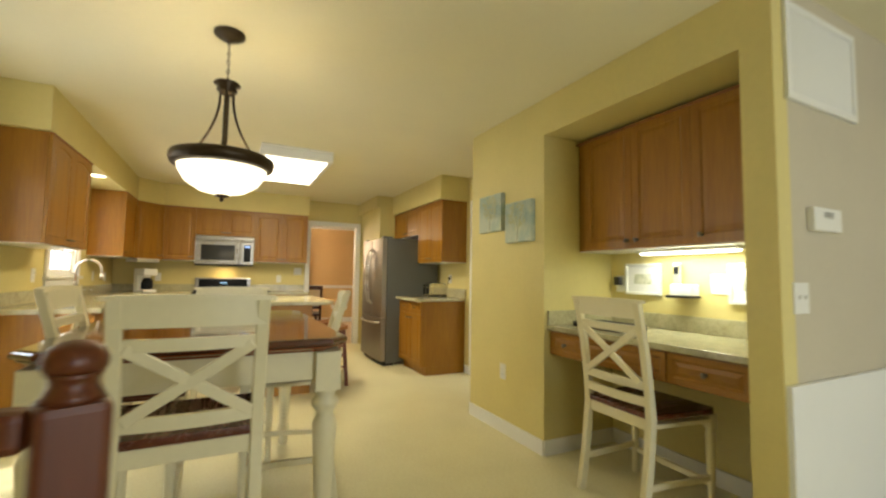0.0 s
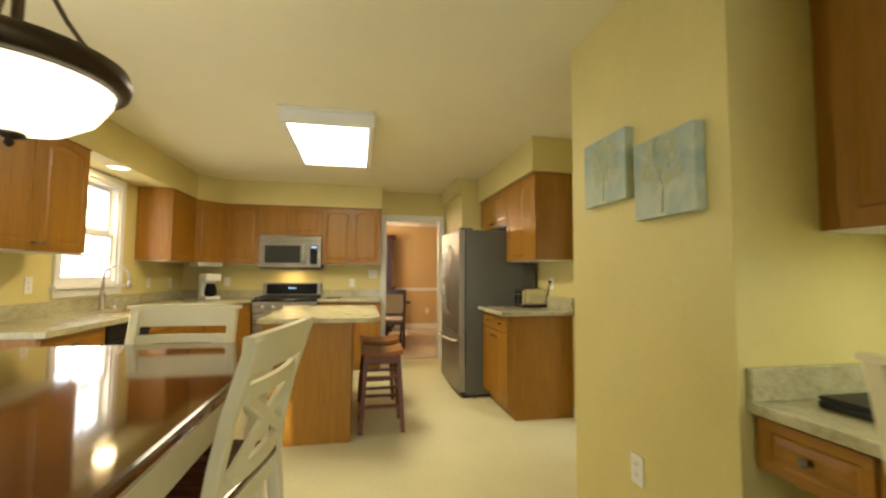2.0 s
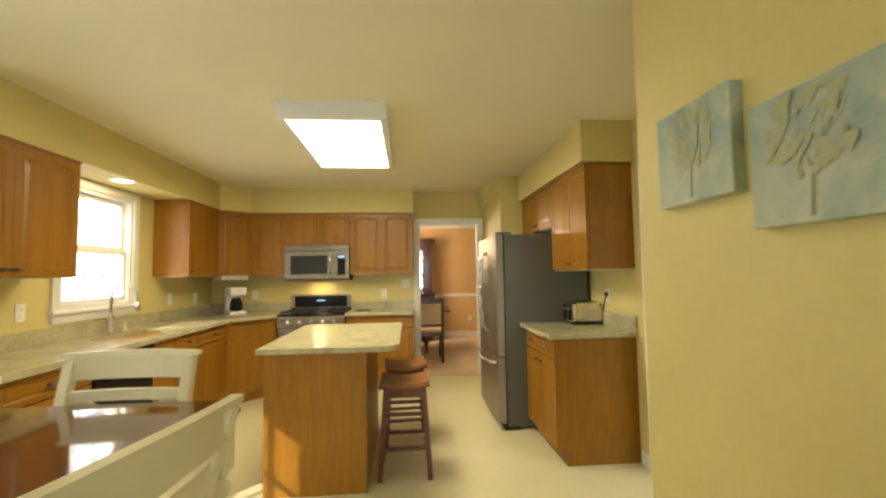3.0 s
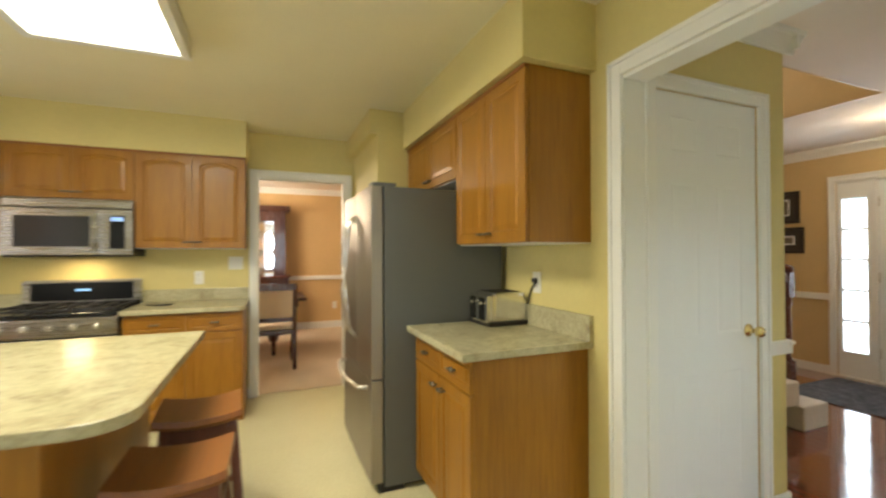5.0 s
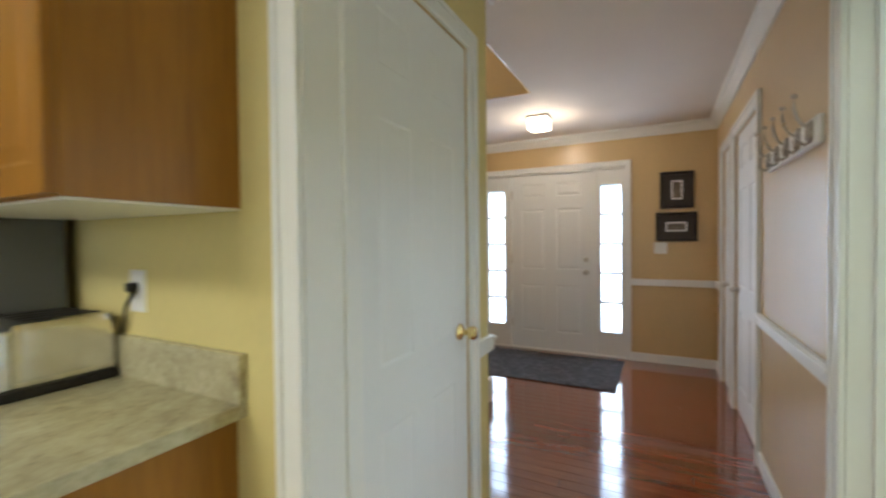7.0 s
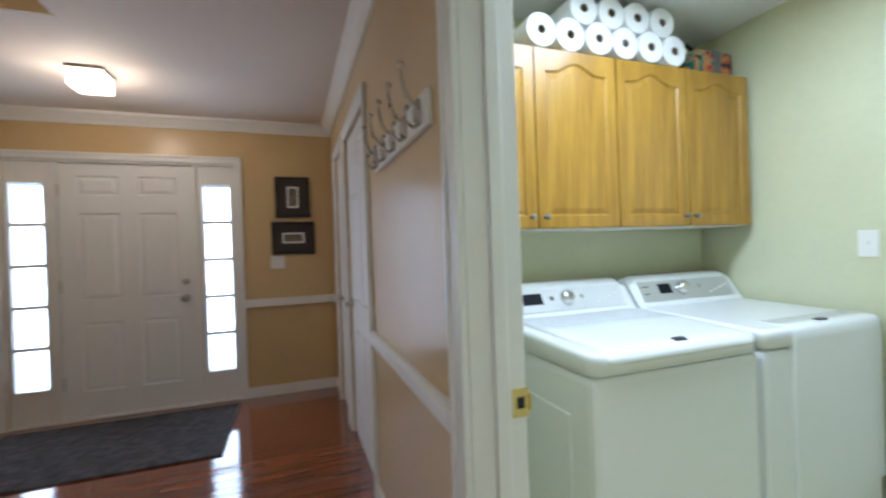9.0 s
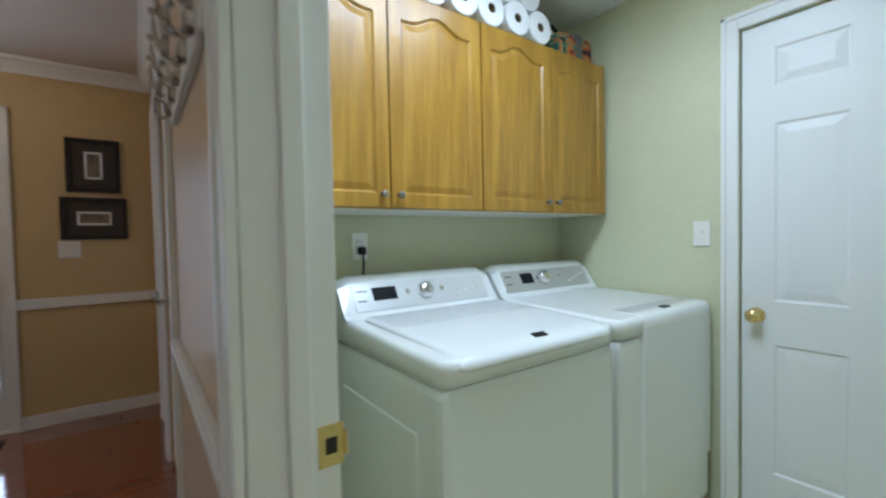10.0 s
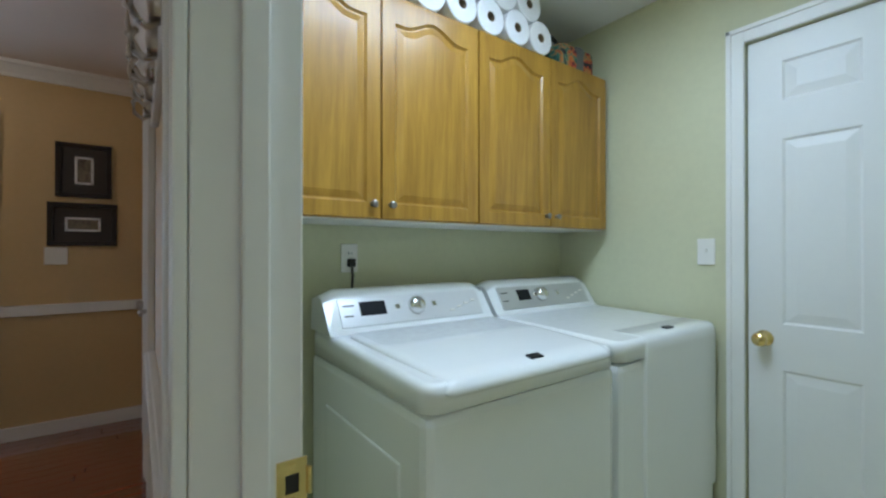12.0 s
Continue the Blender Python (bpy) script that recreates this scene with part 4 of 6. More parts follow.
tube(bm, [(0.10, 0.01, 0.50), (0.12, -0.04, 0.50)] + [(0.16 + 0.59 * i / 8, -0.05 - 0.03 * math.sin(math.pi * i / 8), 0.50) for i in range(9)] + [(0.79, -0.04, 0.50), (0.81, 0.01, 0.50)], 0.013, 10)
part("handle", bm, STEEL, d_, "curved steel bar handle")
for x0 in (0.02, 0.80):
    bm = bmesh.new()
    box(bm, x0, x0 + 0.09, 0.02, 0.16, 1.69, 1.715, 0.008)
    part("hinge_cover", bm, GREYP, fr)
bm = bmesh.new()
box(bm, 0.01, 0.898, 0.06, 0.2, 0.0, 0.05)
part("kick_plate", bm, BLACKM, fr)

# toaster
to = thing("toaster", pose(2.58, 6.10, 0.915, 0, 0, -90), "brushed steel four-slice toaster with black ends", "toaster")
bm = bmesh.new()
box(bm, 0.0, 0.235, 0.03, 0.25, 0.02, 0.185, 0.022)
part("shell", bm, TSTEEL, to)
bm = bmesh.new()
box(bm, 0.004, 0.231, 0.0, 0.035, 0.018, 0.17, 0.012)
e_ = part("end_cap", bm, TSTEEL, to)
for x in (0.06, 0.165):
    bm = bmesh.new()
    box(bm, x - 0.03, x + 0.03, -0.004, 0.004, 0.03, 0.155, 0.003)
    part("lever_plate", bm, BLACK, e_)
    bm = bmesh.new()
    box(bm, x - 0.02, x + 0.02, -0.024, -0.005, 0.118, 0.134, 0.004)
    part("lever", bm, TSTEEL, e_)
bm = bmesh.new()
box(bm, -0.004, 0.239, 0.004, 0.254, 0.0, 0.024, 0.006)
part("base", bm, BLACKM, to)
for x in (0.045, 0.095, 0.145, 0.195):
    bm = bmesh.new()
    box(bm, x - 0.012, x + 0.012, 0.06, 0.22, 0.18, 0.187)
    part("slot", bm, BLACKM, to)
bm = bmesh.new()
tube(bm, [(0.2, 0.252, 0.03), (0.215, 0.262, 0.08), (0.26, 0.262, 0.20), (0.30, 0.258, 0.235), (0.325, 0.252, 0.237)], 0.0045, 6)
part("cord", bm, BLACKM, to)


def wall_plate(name, m, label, kind="outlet", w=0.072, h=0.116, gangs=1, group=""):
    """A cover plate, back on y = 0, front to -y."""
    ob = thing(name, m, label, "outlet" if kind == "outlet" else "switch", group)
    bm = bmesh.new()
    ww = w + 0.046 * (gangs - 1)
    box(bm, -ww / 2, ww / 2, -0.007, 0, -h / 2, h / 2, 0.003)
    part("plate", bm, PLAST, ob)
    for g in range(gangs):
        x = (g - (gangs - 1) / 2) * 0.046
        if kind == "outlet":
            for z in (-0.02, 0.02):
                bm = bmesh.new()
                box(bm, x - 0.016, x + 0.016, -0.0095, -0.005, z - 0.014, z + 0.014, 0.002)
                s = part("socket", bm, PLAST, ob)
                bm = bmesh.new()
                for dx in (-0.006, 0.006):
                    box(bm, x + dx - 0.0012, x + dx + 0.0012, -0.0102, -0.009, z - 0.004, z + 0.006)
                part("slots", bm, BLACKM, s)
        else:
            bm = bmesh.new()
            box(bm, x - 0.005, x + 0.005, -0.016, -0.005, -0.004, 0.014, 0.002)
            part("toggle", bm, PLAST, ob)
    return ob


OUT = "white wall outlets"
wall_plate("outlet", pose(XK, 5.80, 1.155, 0, 0, -90), "white wall outlet with the toaster plugged in", group=OUT)
bm = bmesh.new()
box(bm, -0.014, 0.014, -0.032, -0.008, -0.002, 0.024, 0.005)
single("plug", bm, BLACKM, "black plug in the kitchen wall outlet", "plug", pose(XK, 5.80, 1.155, 0, 0, -90))
for p, l in ((pose(0.91, YR, 1.11), "white wall outlet beside the range"), (pose(-0.73, YR, 1.12), "white wall outlet in the corner of the worktop"),
             (pose(XL, 7.70, 1.115, 0, 0, 90), "white wall outlet near the blender"), (pose(XL, 7.15, 1.13, 0, 0, 90), "white wall outlet above the worktop"), (pose(XL, 5.42, 1.14, 0, 0, 90), "white wall outlet beside the window"),
             (pose(XP, 3.49, 0.46, 0, 0, -90), "white wall outlet low on the yellow wall")):
    wall_plate("outlet", p, l, group=OUT)
wall_plate("light_switch", pose(1.20, YR, 1.235), "white double light switch beside the dining doorway", "switch", gangs=2)

# blender on the corner worktop, under-cabinet radio, spoon rest
ble = thing("coffee_maker", pose(-0.83, 7.72, 0.915, 0, 0, 40), "white and black coffee maker in the corner", "coffee maker")
bm = bmesh.new()
box(bm, -0.09, 0.09, -0.12, 0.10, 0, 0.035, 0.01)
part("base", bm, PLAST, ble)
bm = bmesh.new()
box(bm, -0.09, 0.09, 0.02, 0.10, 0.03, 0.30, 0.012)
part("tower", bm, PLAST, ble)
bm = bmesh.new()
box(bm, -0.09, 0.09, -0.12, 0.10, 0.22, 0.315, 0.014)
part("brew_head", bm, PLAST, ble)
bm = bmesh.new()
lathe(bm, [(0.05, 0.036), (0.068, 0.06), (0.066, 0.13), (0.045, 0.18), (0.05, 0.19)], 0, -0.045, 18)
c_ = part("carafe", bm, SCREEN, ble, "dark glass carafe")
bm = bmesh.new()
tube(bm, [(0, -0.10, 0.17), (0, -0.15, 0.16), (0, -0.15, 0.08), (0, -0.11, 0.07)], 0.008, 8)
part("handle", bm, BLACKM, c_)
ucr = thing("cabinet_radio", pose(-0.80, 7.62, 1.365, 0, 0, 45), "slim silver radio fixed under the corner cabinet", "radio")
bm = bmesh.new()
box(bm, -0.15, 0.15, -0.02, 0.2, -0.045, -0.001, 0.006)
part("case", bm, PLAST, ucr)
bm = bmesh.new()
box(bm, -0.13, 0.13, -0.024, -0.018, -0.038, -0.01, 0.002)
part("front_strip", bm, SILVER, ucr)
bm = bmesh.new()
prism(bm, [(0.07 * math.cos(a), 0.10 * math.sin(a)) for a in [i * math.pi / 8 for i in range(16)]], 0, 0.012, 0.004)
single("spoon_rest", bm, BLACK, "small dark spoon rest on the worktop", "spoon rest", pose(0.68, 7.78, 0.915, 0, 0, 70))

# ceiling panel light
cl = thing("ceiling_light", pose(0.76, 5.76, CH), "white framed fluorescent ceiling light, switched on", "ceiling light")
bm = bmesh.new()
for b in ((-0.345, 0.345, -0.645, -0.60), (-0.345, 0.345, 0.60, 0.645), (-0.345, -0.30, -0.60, 0.60), (0.30, 0.345, -0.60, 0.60)):
    box(bm, *b, -0.10, 0.0, 0.006)
box(bm, -0.348, 0.335, -0.70, 0.66, -0.012, -0.001, 0.003)
part("frame", bm, WHITE, cl)
bm = bmesh.new()
box(bm, -0.30, 0.30, -0.60, 0.60, -0.092, -0.086)
part("diffuser", bm, PANEL, cl, "glowing white diffuser")

dl = thing("recessed_light", pose(-1.02, 5.98, 2.13), "small recessed downlight in the soffit, switched on", "downlight")
bm = bmesh.new()
for k in range(24):
    a0, a1 = 2 * math.pi * k / 24, 2 * math.pi * (k + 1) / 24
    q = [bm.verts.new((r * math.cos(a), r * math.sin(a), z)) for r, a, z in ((0.07, a0, -0.006), (0.07, a1, -0.006), (0.095, a1, -0.001), (0.095, a0, -0.001))]
    bm.faces.new(q)
bmesh.ops.remove_doubles(bm, verts=bm.verts[:], dist=1e-4)
part("trim_ring", bm, WHITE, dl)
bm = bmesh.new()
lathe(bm, [(0.07, -0.001), (0.068, -0.004), (0.0005, -0.005)], n=24)
part("lens", bm, SPOT, dl, "glowing lens")

# pendant over the table
pd = thing("pendant_light", pose(0.14, 3.17, CH), "bronze pendant with a glowing alabaster bowl", "pendant light")
bm = bmesh.new()
lathe(bm, [(0.075, 0.0), (0.075, -0.012), (0.05, -0.03), (0.015, -0.04), (0.012, -0.05)][::-1], n=20)
part("canopy", bm, BRONZE, pd)
bm = bmesh.new()
for i in range(9):
    z = -0.05 - 0.024 * i
    c, s = (1, 0) if i % 2 == 0 else (0, 1)
    tube(bm, [(0.006 * c * math.cos(a), 0.006 * s * math.cos(a), z - 0.012 + 0.015 * math.sin(a)) for a in [k * math.pi / 4 for k in range(9)]], 0.0022, 5)
part("chain", bm, BRONZE, pd)
bm = bmesh.new()
lathe(bm, [(0.012, -0.255), (0.025, -0.262), (0.06, -0.27), (0.065, -0.278), (0.04, -0.29), (0.05, -0.31), (0.03, -0.33), (0.014, -0.335)][::-1], n=20)
part("hub", bm, BRONZE, pd)
bm = bmesh.new()
lathe(bm, [(0.013, -0.33), (0.013, -0.66), (0.02, -0.68)][::-1], n=12)
part("stem", bm, BRONZE, pd)
for k in range(3):
    a = 2 * math.pi * k / 3 + 0.5
    pts = []
    for i in range(9):
        u = i / 8
        r = 0.035 + 0.165 * (u ** 2.2)
        pts.append((r * math.cos(a), r * math.sin(a), -0.32 - 0.34 * u))
    bm = bmesh.new()
    tube(bm, pts, 0.0065, 7)
    part("arm", bm, BRONZE, pd)
bm = bmesh.new()
n = 40
prof = [(0.215, -0.655), (0.24, -0.665), (0.246, -0.690), (0.238, -0.715), (0.210, -0.727), (0.203, -0.70)]
rings = [[bm.verts.new((r * math.cos(2 * math.pi * i / n), r * math.sin(2 * math.pi * i / n), z)) for i in range(n)] for r, z in prof]
for a, b in zip(rings, rings[1:] + rings[:1]):
    for i in range(n):
        bm.faces.new((a[i], a[(i + 1) % n], b[(i + 1) % n], b[i])).smooth = True
bmesh.ops.recalc_face_normals(bm, faces=bm.faces[:])
part("rim", bm, BRONZE, pd)
bm = bmesh.new()
prof = [(0.209, -0.71), (0.203, -0.745), (0.17, -0.80), (0.11, -0.84), (0.04, -0.858), (0.015, -0.86)]
rings = [[bm.verts.new((r * math.cos(2 * math.pi * i / n), r * math.sin(2 * math.pi * i / n), z)) for i in range(n)] for r, z in prof]
for a, b in zip(rings, rings[1:]):
    for i in range(n):
        bm.faces.new((a[i], a[(i + 1) % n], b[(i + 1) % n], b[i])).smooth = True
bowl_ = part("bowl", bm, BOWL, pd, "glowing cream alabaster bowl")
bowl_.visible_shadow = False
bm = bmesh.new()
lathe(bm, [(0.004, -0.895), (0.012, -0.885), (0.008, -0.875), (0.035, -0.868), (0.03, -0.858), (0.01, -0.85)], n=16)
part("finial", bm, BRONZE, pd)

# window over the sink
wn = tagged(new("window_1"), "white double-hung window over the sink, bright outside", "window", kind="structure")
wn.matrix_world = pose(XL, 6.12, 1.595)
bm = bmesh.new()
for b in ((-0.15, -0.0, -0.4, -0.37, -0.465, 0.465), (-0.15, 0.0, 0.37, 0.4, -0.465, 0.465), (-0.15, 0.0, -0.37, 0.37, 0.435, 0.465), (-0.15, 0.0, -0.37, 0.37, -0.465, -0.435)):
    box(bm, *b)
part("window_frame", bm, WHITE, wn)
bm = bmesh.new()
for b in ((0, 0.02, -0.47, -0.4, -0.50, 0.53), (0, 0.02, 0.4, 0.47, -0.50, 0.53), (0, 0.02, -0.4, 0.4, 0.462, 0.53), (0, 0.018, -0.47, 0.47, -0.56, -0.50)):
    box(bm, *b, 0.004)
part("window_casing", bm, WHITE, wn)
bm = bmesh.new()
box(bm, -0.02, 0.045, -0.49, 0.49, -0.495, -0.468, 0.005)
part("window_sill", bm, WHITE, wn)
for z0, x in ((-0.435, -0.06), (0.0, -0.09)):
    bm = bmesh.new()
    for b in ((x, x + 0.03, -0.37, -0.335, z0, z0 + 0.435), (x, x + 0.03, 0.335, 0.37, z0, z0 + 0.435), (x, x + 0.03, -0.335, 0.335, z0, z0 + 0.035), (x, x + 0.03, -0.335, 0.335, z0 + 0.4, z0 + 0.435)):
        box(bm, *b, 0.003)
    s_ = part("sash", bm, WHITE, wn)
    bm = bmesh.new()
    for y in (-0.112, 0.112):
        box(bm, x + 0.008, x + 0.024, y - 0.008, y + 0.008, z0 + 0.035, z0 + 0.4)
    box(bm, x + 0.0085, x + 0.0235, -0.335, 0.335, z0 + 0.21, z0 + 0.226)
    part("muntin", bm, WHITE, s_)
    bm = bmesh.new()
    box(bm, x + 0.013, x + 0.017, -0.335, 0.335, z0 + 0.035, z0 + 0.4)
    g_ = part("pane", bm, GLASS, s_)
    g_.visible_shadow = False

# patio door beside the table
pt = tagged(new("door_patio"), "white full-glass patio door beside the table", "door", kind="structure")
pt.matrix_world = pose(XL, 3.60, 0.05)
bm = bmesh.new()
for b in ((-0.10, -0.065, -0.375, -0.265, 0.004, 2.026), (-0.10, -0.065, 0.265, 0.375, 0.004, 2.026), (-0.10, -0.065, -0.265, 0.265, 0.004, 0.20), (-0.10, -0.065, -0.265, 0.265, 1.90, 2.026)):
    box(bm, *b, 0.004)
s_ = part("sash", bm, WHITE, pt)
bm = bmesh.new()
box(bm, -0.085, -0.08, -0.265, 0.265, 0.20, 1.90)
g_ = part("pane", bm, GLASS, s_)
g_.visible_shadow = False
for y in (-0.088, 0.088):
    bm = bmesh.new()
    box(bm, -0.092, -0.074, y - 0.011, y + 0.011, 0.20, 1.90)
    part("muntin", bm, WHITE, s_)
for k in range(1, 5):
    bm = bmesh.new()
    box(bm, -0.091, -0.075, -0.265, 0.265, 0.20 + 0.34 * k - 0.011, 0.20 + 0.34 * k + 0.011)
    part("muntin", bm, WHITE, s_)

# ---- table, chairs and desk ----


def turned_leg(bm, cx, cy, h, r=0.045):
    box(bm, cx - r, cx + r, cy - r, cy + r, h - 0.16, h, 0.004)
    lathe(bm, [(r * 0.5, 0.0), (r * 0.62, 0.02), (r * 0.55, 0.05), (r * 0.8, 0.11), (r * 0.6, 0.15), (r * 0.72, 0.3), (r * 0.92, h - 0.36), (r * 0.98, h - 0.30), (r * 0.6, h - 0.26), (r * 1.08, h - 0.225),
               (r * 1.08, h - 0.205), (r * 0.72, h - 0.185), (r * 0.95, h - 0.165), (r * 0.95, h - 0.158)], cx, cy, 20)
    return bm


def clipped(hx, hy, c):
    """A rectangle of half sides hx, hy with its corners cut by c."""
    return [(-hx + c, -hy), (hx - c, -hy), (hx, -hy + c), (hx, hy - c), (hx - c, hy), (-hx + c, hy), (-hx, hy - c), (-hx, -hy + c)]


def edged_top(bm, hx, hy, c, prof):
    """A slab with a moulded edge: prof are (inset, z) pairs from below to above."""
    rings = [[bm.verts.new((x, y, z)) for x, y in clipped(hx - o, hy - o, c)] for o, z in prof]
    for a, b in zip(rings, rings[1:]):
        for i in range(8):
            bm.faces.new((a[i], a[(i + 1) % 8], b[(i + 1) % 8], b[i]))
    bm.faces.new(rings[0][::-1])
    bm.faces.new(rings[-1])
    bmesh.ops.recalc_face_normals(bm, faces=bm.faces[:])
    return bm


tb = thing("dining_table", pose(0.118, 3.272, 0), "counter-height table with a glossy cherry top and white legs", "table")
bm = bmesh.new()
edged_top(bm, 0.545, 0.768, 0.075, [(0.012, 0.888), (0.003, 0.893), (0.0, 0.902), (0.002, 0.911), (0.008, 0.917), (0.016, 0.92)])
part("tabletop", bm, DARKW, tb, "glossy dark cherry top")
bm = bmesh.new()
edged_top(bm, 0.545, 0.768, 0.075, [(0.045, 0.862), (0.034, 0.866), (0.026, 0.874), (0.014, 0.880), (0.012, 0.886)])
part("edge_moulding", bm, EDGEW, tb, "red-brown ogee edge")
for s in (-1, 1):
    bm = bmesh.new()
    box(bm, -0.42, 0.42, s * 0.69 - 0.012, s * 0.69 + 0.012, 0.745, 0.861, 0.003)
    part("apron", bm, CREAM, tb)
    bm = bmesh.new()
    box(bm, s * 0.472 - 0.012, s * 0.472 + 0.012, -0.64, 0.64, 0.745, 0.861, 0.003)
    part("apron", bm, CREAM, tb)
for sx in (-1, 1):
    for sy in (-1, 1):
        part("leg", turned_leg(bmesh.new(), sx * 0.46, sy * 0.683, 0.861, 0.052), CREAM, tb, "white turned leg")


def x_chair(m, label, seat=0.675, top=1.10, w=0.45, d=0.42, group="", second_rail=False, lean=0.075):
    """A chair with an X back; it faces +y, its back at y = 0."""
    ob = thing("dining_chair", m, label, "chair", group)
    h = w / 2
    bm = bmesh.new()
    flare = 0.035
    prism(bm, [(-h + 0.005, -0.005), (h - 0.005, -0.005), (h + flare, d - 0.04), (h + flare - 0.03, d + 0.01), (-h - flare + 0.03, d + 0.01), (-h - flare, d - 0.04)], seat - 0.028, seat, 0.01)
    part("seat", bm, SEATW, ob, "dark mahogany seat")

    def back_y(z):
        return -lean * max(0.0, z - seat) / (top - seat) * (0.6 + 0.4 * max(0.0, z - seat) / (top - seat))
    for s in (-1, 1):
        bm = bmesh.new()
        zs = [0.0, seat * 0.5, seat - 0.03, seat + 0.1, seat + (top - seat) * 0.55, top]
        ys = [-0.055, -0.012, 0.012, back_y(seat + 0.1) + 0.01, back_y(seat + (top - seat) * 0.55) + 0.008, back_y(top)]
        x, xf = s * (h - 0.02), s * (h - 0.025 + flare)
        cols = []
        for z, y in zip(zs, ys):
            t, wd = (0.021, 0.02) if z < seat else (0.017, 0.02)
            cols.append([bm.verts.new(p) for p in ((x - wd, y - t, z), (x + wd, y - t, z), (x + wd, y + t, z), (x - wd, y + t, z))])
        for a, b in zip(cols, cols[1:]):
            for k in range(4):
                bm.faces.new((a[k], a[(k + 1) % 4], b[(k + 1) % 4], b[k]))
        bm.faces.new(cols[0][::-1])
        bm.faces.new(cols[-1])
        bmesh.ops.bevel(bm, geom=[e for e in bm.edges], offset=0.004, segments=1, affect="EDGES")
        part("rear_leg", bm, CREAM, ob)
        bm = bmesh.new()
        lathe(bm, [(0.014, 0), (0.019, 0.02), (0.016, 0.06), (0.022, seat * 0.55), (0.024, seat - 0.13), (0.017, seat - 0.115), (0.025, seat - 0.10)], xf, d - 0.03, 14)
        box(bm, xf - 0.023, xf + 0.023, d - 0.053, d - 0.007, seat - 0.10, seat - 0.028, 0.003)
        part("front_leg", bm, CREAM, ob)
        bm = bmesh.new()
        beam(bm, (x, 0.02, seat - 0.055), (xf, d - 0.05, seat - 0.055), 0.05, 0.02, (0, 0, 1))
        part("side_rail", bm, CREAM, ob)
        bm = bmesh.new()
        beam(bm, (x, -0.02, seat * 0.33), (xf, d - 0.03, seat * 0.33), 0.02, 0.03, (0, 0, 1))
        part("side_stretcher", bm, CREAM, ob)
    for y, z in ((0.012, seat - 0.057), (d - 0.03, seat - 0.057)):
        bm = bmesh.new()
        e = h - 0.035 if y < 0.1 else h - 0.045 + flare
        box(bm, -e, e, y - 0.01, y + 0.01, z - 0.028, z + 0.028, 0.003)
        part("seat_rail", bm, CREAM, ob)
    bm = bmesh.new()
    box(bm, -h + 0.04 - flare, h - 0.04 + flare, d - 0.042, d - 0.018, seat * 0.24, seat * 0.24 + 0.03, 0.004)
    part("foot_rail", bm, CREAM, ob)
    span = top - seat

    def rail(z0, z1, name, crown=0.0):
        bm = bmesh.new()
        yy = back_y((z0 + z1) / 2)
        curved_rail(bm, {"top_rail": w - 0.012, "crest": w + 0.03}.get(name, w - 0.06), -0.022, z0, z1, 0.028 if name == "crest" else 0.02, yy - (0.010 if name == "crest" else 0.006), 8, crown)
        part(name, bm, CREAM, ob)
    rail(top - 0.085, top - 0.006, "top_rail", 0.004)
    rail(top - 0.006, top + 0.008, "crest", 0.006)
    rail(top - 0.158, top - 0.12, "upper_rail")
    low = 0.115 if second_rail else 0.025
    rail(seat + low, seat + low + 0.043, "lower_rail")
    if second_rail:
        rail(seat + 0.035, seat + 0.078, "lower_rail")
    za, zb = seat + low + 0.043, top - 0.158
    for s in (-1, 1):
        bm = bmesh.new()
        beam(bm, (-s * (h - 0.045), back_y(za), za - 0.01), (s * (h - 0.045), back_y(zb), zb + 0.01), 0.036, 0.017 if s > 0 else 0.014)
        bmesh.ops.translate(bm, verts=bm.verts[:], vec=(0, -0.012, 0))
        part("cross_slat", bm, CREAM, ob)
    return ob


CHG = "chairs round the table"
x_chair(pose(0.10, 2.31, 0, 0, 0, 1), "cream counter-height chair with an X back and dark seat", w=0.435, group=CHG)
x_chair(pose(0.22, 4.045, 0, 0, 0, 180), "cream counter-height chair at the far table end", top=1.072, group=CHG)
x_chair(pose(0.715, 3.25, 0, 0, 0, 80), "cream counter-height chair pulled close to the table", top=1.075, group=CHG, lean=0.09)
x_chair(pose(-0.385, 3.12, 0, 0, 0, -90), "cream counter-height chair beside the patio door", group=CHG)
x_chair(pose(2.07, 2.38, 0, 0, 0, -93), "cream X-back chair with a dark seat at the desk", 0.52, 1.07, 0.46, 0.43, second_rail=True)

nw = thing("newel_post", pose(-0.01, 1.57, 0.0, 0, 0, 18), "dark red-brown turned newel post", "newel post")
bm = bmesh.new()
box(bm, -0.046, 0.046, -0.046, 0.046, 0.0, 0.985, 0.014)
part("shaft", bm, NEWELW, nw)
bm = bmesh.new()
lathe(bm, [(0.042, 0.983), (0.036, 0.994), (0.03, 1.006), (0.031, 1.016), (0.038, 1.026)], n=20)
part("neck", bm, NEWELW, nw)
bm = bmesh.new()
lathe(bm, [(0.034, 1.024), (0.041, 1.032), (0.042, 1.046), (0.036, 1.060), (0.02, 1.070), (0.002, 1.074)], n=20)
part("cap", bm, NEWELW, nw)
gr = thing("guard_rail", pose(0, 0, 0), "dark red-brown wooden guard rail between post and wall", "handrail")
bm = bmesh.new()
beam(bm, (-0.06, 1.575, 0.945), (XL, 1.575, 0.945), 0.062, 0.055, (0, 1, 0), 0.014)
part("rail", bm, NEWELW, gr)
